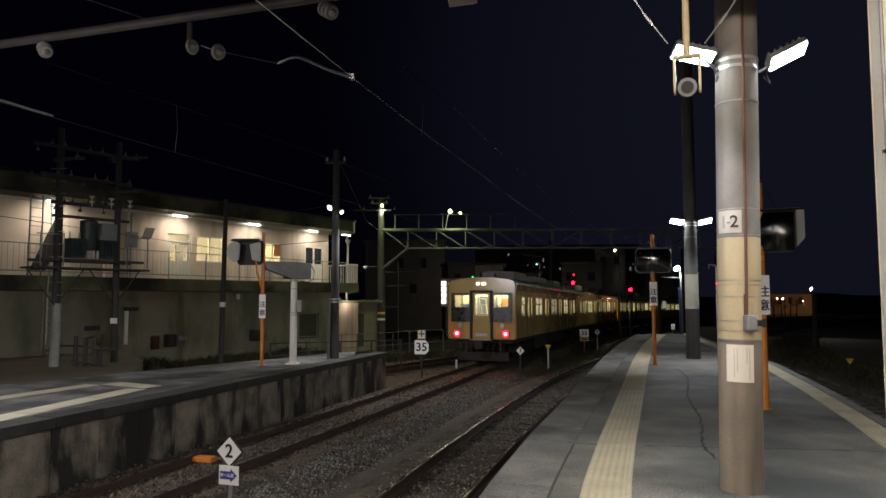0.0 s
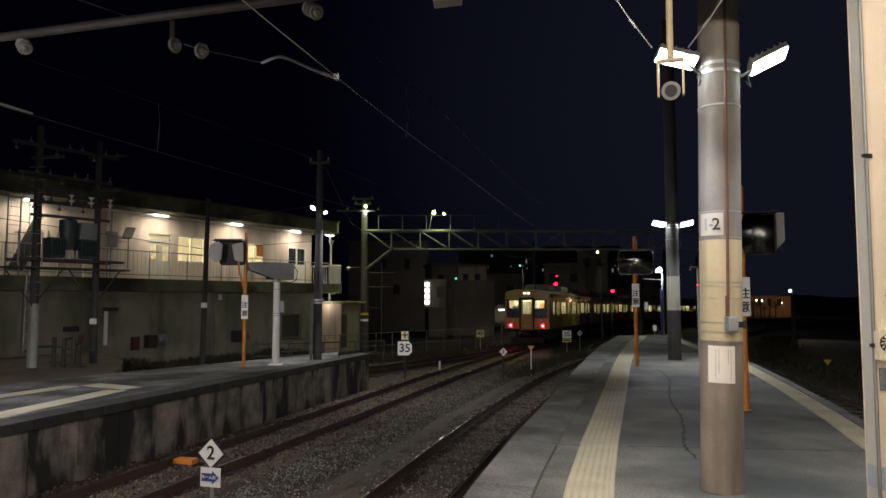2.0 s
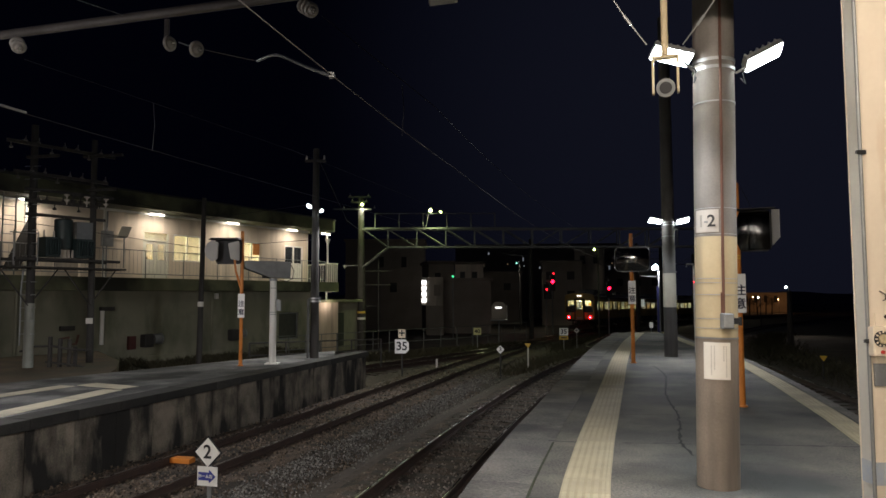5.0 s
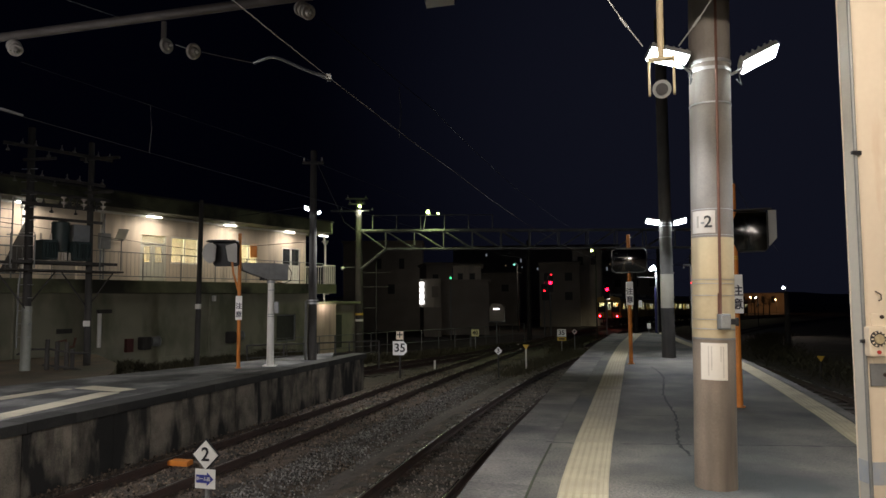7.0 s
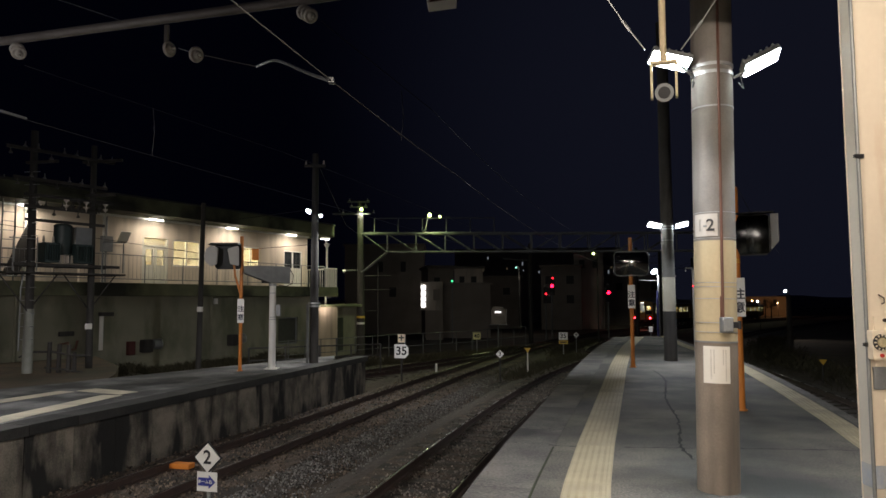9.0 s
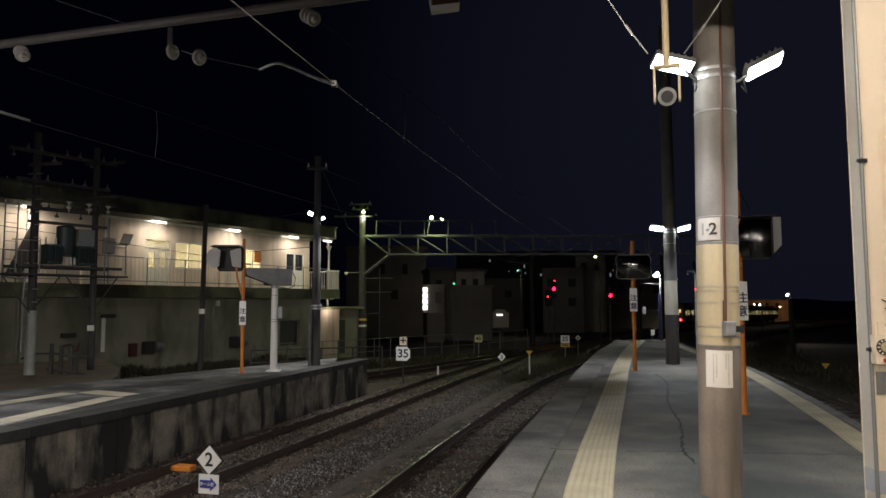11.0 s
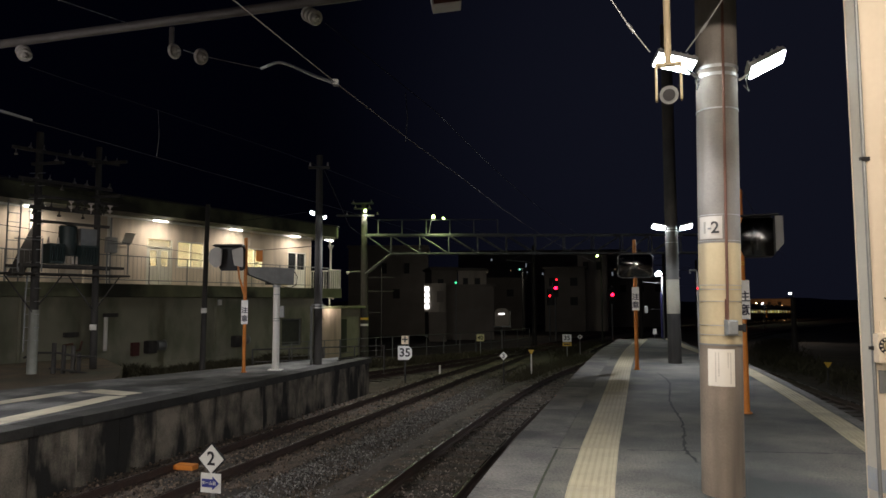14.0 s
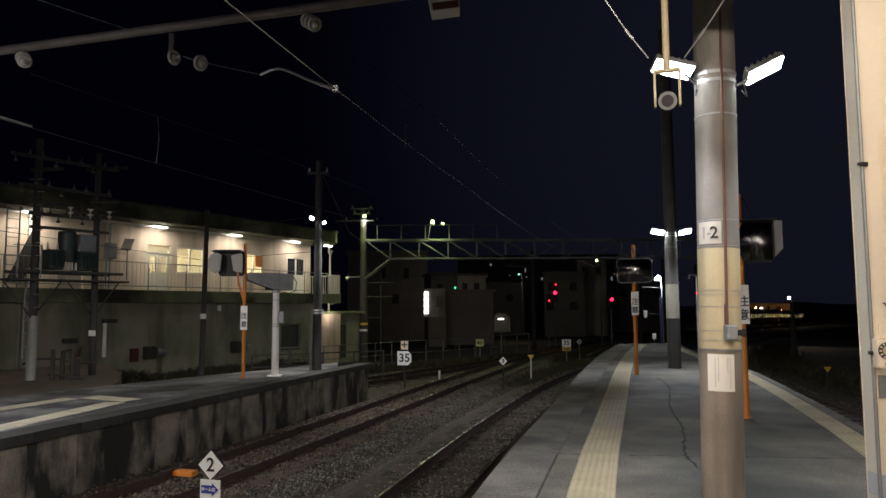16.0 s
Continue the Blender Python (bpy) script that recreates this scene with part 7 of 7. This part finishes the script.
                part("cab_pane", box(B(), (0.01, 0.62, 0.5), (-0.01, cy, 2.56)), PANE, face).visible_shadow = False
                part("wiper", rod(B(), (-0.06, cy + 0.25, 2.26), (-0.06, cy - 0.1, 2.5), 0.012, None, 6), BLACKP, face)
                hl = part("headlight", rod(B(), (-0.015, s2 * 0.86, 1.6), (-0.05, s2 * 0.86, 1.6), 0.1, 0.085, 20), GALV, face, "unlit chrome headlight")
                part("lens", rod(B(), (-0.05, s2 * 0.86, 1.6), (-0.055, s2 * 0.86, 1.6), 0.07, None, 16), GALV, hl)
                tl = part("tail_lamp", rod(B(), (-0.02, s2 * 1.0, 1.27), (-0.06, s2 * 1.0, 1.27), 0.15, 0.14, 20), BLACKP, face, "lit red tail lamp")
                part("red_lens", rod(B(), (-0.06, s2 * 1.0, 1.27), (-0.1, s2 * 1.0, 1.27), 0.115, 0.085, 20), TAIL, tl)
                part("bulb", rod(B(), (-0.1, s2 * 1.0, 1.27), (-0.108, s2 * 1.0, 1.27), 0.06, 0.05, 16), TAILCORE, tl)
            dr = B()
            box(dr, (0.06, 0.09, 1.95), (-0.05, -0.42, 1.96), 0.01)
            box(dr, (0.06, 0.09, 1.95), (-0.05, 0.42, 1.96), 0.01)
            box(dr, (0.06, 0.93, 0.09), (-0.05, 0, 2.95), 0.01)
            part("gangway_gasket", dr, RUBBER, face, "black rubber corridor gasket")
            part("corridor_step", box(B(), (0.2, 0.9, 0.05), (-0.08, 0, 1.03), 0.01), GREYSTEEL, face)
            part("door_pane", box(B(), (0.01, 0.52, 0.8), (0.0, 0, 2.35)), PANE, face).visible_shadow = False
            part("door_sill_plate", box(B(), (0.02, 0.5, 0.12), (-0.025, 0, 1.22), 0.004), GALV, face)
            for yy, w in ((-0.1, 0.17), (0.14, 0.13)):
                part("roll_sign", box(B(), (0.02, w, 0.11), (-0.03, yy, 3.26), 0.004), ROLLSIGN, face, "lit destination panel")
            for yy, w in ((-0.62, 0.05), (-0.34, 0.05), (0.34, 0.05), (0.72, 0.09), (1.05, 0.05)):
                part("cab_stanchion", box(B(), (0.04, w, 1.75), (0.9, yy, 2.1)), GREYSTEEL, car)
            part("cab_seat", box(box(B(), (0.3, 0.45, 0.12), (0.6, 0.8, 1.75), 0.03), (0.1, 0.45, 0.5), (0.75, 0.8, 2.2), 0.03), SEAT, car)
            part("notice_board", box(B(), (0.02, 0.4, 0.3), (0.92, -0.85, 2.55)), ORANGE, car)
            part("cab_tube", box(B(), (0.3, 1.8, 0.03), (0.6, 0, 2.96)), TRAINTUBE, car)
            part("cab_desk", box(box(B(), (0.3, 0.6, 0.35), (0.3, 0.75, 2.0)), (0.3, 0.3, 0.5), (0.5, -0.95, 2.1)), GREYSTEEL, car)
        else:
            holed(bm, -1.36, 1.36, 1.055, 3.0, [(-0.42, 0.42, 1.1, 2.95)], -0.06, 0.12)
            bmesh.ops.transform(bm, matrix=pose(xin, 0, 0) @ pose(0, 0, 0, 0, 0, 90), verts=bm.verts)
            part("roof_end", prism(B(), [(p[0] * 0.985, p[1] - 0.008) for p in body_section()], 0.12, pose(xin - 0.06, 0, 0) @ Matrix.Rotation(radians(-90), 4, "Z")), MUSTARD, car)
            part("end_face", bm, MUSTARD, car)
            part("gangway", box(box(box(B(), (0.24, 0.1, 1.95), (x + sg * 0.1, -0.45, 2.03)), (0.24, 0.1, 1.95), (x + sg * 0.1, 0.45, 2.03)), (0.24, 1.0, 0.1), (x + sg * 0.1, 0, 3.0)), RUBBER, car)
    # running gear
    part("underframe", box(box(box(B(), (LEN - 0.6, 2.4, 0.18), (LEN / 2, 0, 0.98)), (3.4, 2.3, 0.55), (7.2, 0, 0.66), 0.03), (3.0, 2.3, 0.5), (12.2, 0, 0.68), 0.03), UNDER, car, "black underfloor equipment")
    for bx in (2.9, LEN - 2.9):
        bg = part("bogie", box(box(box(B(), (2.9, 0.14, 0.24), (bx, 0.82, 0.56), 0.03), (2.9, 0.14, 0.24), (bx, -0.82, 0.56), 0.03), (0.5, 1.8, 0.25), (bx, 0, 0.6), 0.03), UNDER, car, "black bogie frame")
        for wx in (-1.05, 1.05):
            for sg in (-1, 1):
                part("wheel", rod(B(), (bx + wx, sg * 0.5, 0.43), (bx + wx, sg * 0.62, 0.43), 0.43, 0.43, 24), RUST, bg, "steel wheel", True)
            part("axle", rod(B(), (bx + wx, -0.7, 0.43), (bx + wx, 0.7, 0.43), 0.07, None, 10), UNDER, bg)
    part("coupler", box(box(B(), (0.5, 0.22, 0.28), (-0.2, 0, 0.85), 0.04), (0.16, 0.34, 0.34), (-0.42, 0, 0.85), 0.04), UNDER, car)
    if cab:
        part("rail_guard", box(box(box(B(), (0.06, 2.1, 0.34), (0.25, 0, 0.36), 0.02), (0.08, 0.12, 0.55), (0.3, -0.7, 0.75)), (0.08, 0.12, 0.55), (0.3, 0.7, 0.75)), UNDER, car, "dark rail guard plate")
        for s2 in (-0.55, -0.3, 0.35, 0.6):
            part("hose", tube(B(), [(-0.02, s2, 1.02), (-0.14, s2, 0.8), (-0.12, s2 + 0.05, 0.6), (-0.02, s2 + 0.08, 0.72)], 0.025, 6), RUBBER, car)
    return car


def train_rows(offset):
    s = np.r_[0, np.cumsum(np.linalg.norm(np.diff(MAIN, axis=0), axis=1))]
    start = float(np.interp(TAIL_Y, MAIN[:, 1], s))
    rows = []
    for t in np.arange(0, 16.01, 0.5):
        d = start + float(np.interp(t, RUN_T, RUN_S)) + offset
        a = [float(np.interp(d + 2.9, s, MAIN[:, k])) for k in (0, 1)]
        b = [float(np.interp(d + LEN - 2.9, s, MAIN[:, k])) for k in (0, 1)]
        h = math.atan2(b[1] - a[1], b[0] - a[0])
        za, zb = RAIL + grade(a[1]), RAIL + grade(b[1])
        dip = math.atan2(zb - za, LEN - 5.8)
        rows.append((float(t), pose(a[0] - 2.9 * math.cos(h), a[1] - 2.9 * math.sin(h), za - 2.9 * math.tan(dip), 0, -math.degrees(dip), math.degrees(h))))
    return rows


TAIL_Y = 27.36
RUN_T = [0, 1.5, 3.5, 7, 9, 12.5, 16]
RUN_S = [0, 11.7, 26.75, 54.0, 68.8, 94.9, 121.0]


def build_train():
    a = railcar("mustard yellow railcar with red tail lamps, lit inside", True)
    b = railcar("mustard yellow railcar with lit windows", False)
    part("amber_lamp", box(box(B(), (0.06, 0.1, 1.5), (LEN + 0.02, -1.3, 2.1)), (0.02, 0.1, 0.1), (LEN + 0.0, -1.3, 2.9)), AMBER, b, "amber light at the car end")
    c, d = copy_thing(b, pose(0, 0, 0)), copy_thing(b, pose(0, 0, 0))
    for q in (c, d):
        for o in q.children:
            if o.name.startswith("amber_lamp"):
                bpy.data.objects.remove(o)
                break
    return [a, b, c, d]


# ---------------------------------------------------------------- build everything
build_ground()
build_opposite_things()
build_office()
build_transformers()
build_overhead()
build_gantry()
build_platform_things()
build_cctv_pipe()
build_canopy()
build_signs()
build_fence()
build_distance()
CARS = build_train()
build_track(MAIN, "main_track", "railway track with polished rails beside a gravel ridge", -11, 70)
build_track(NEAR, "near_track", "railway track with polished rails along the platform edge", -11, 60)
build_track(SIDING, "siding_track", "dull siding track behind the opposite platform", 15, 54)
build_track(FAR_R, "outer_track", "dark track beyond the island platform", 8, 50)
build_stones()
build_platform()
build_opposite()


def motions():
    for k, car in enumerate(CARS):
        walk(car, train_rows((LEN + 0.3) * k))


motions()
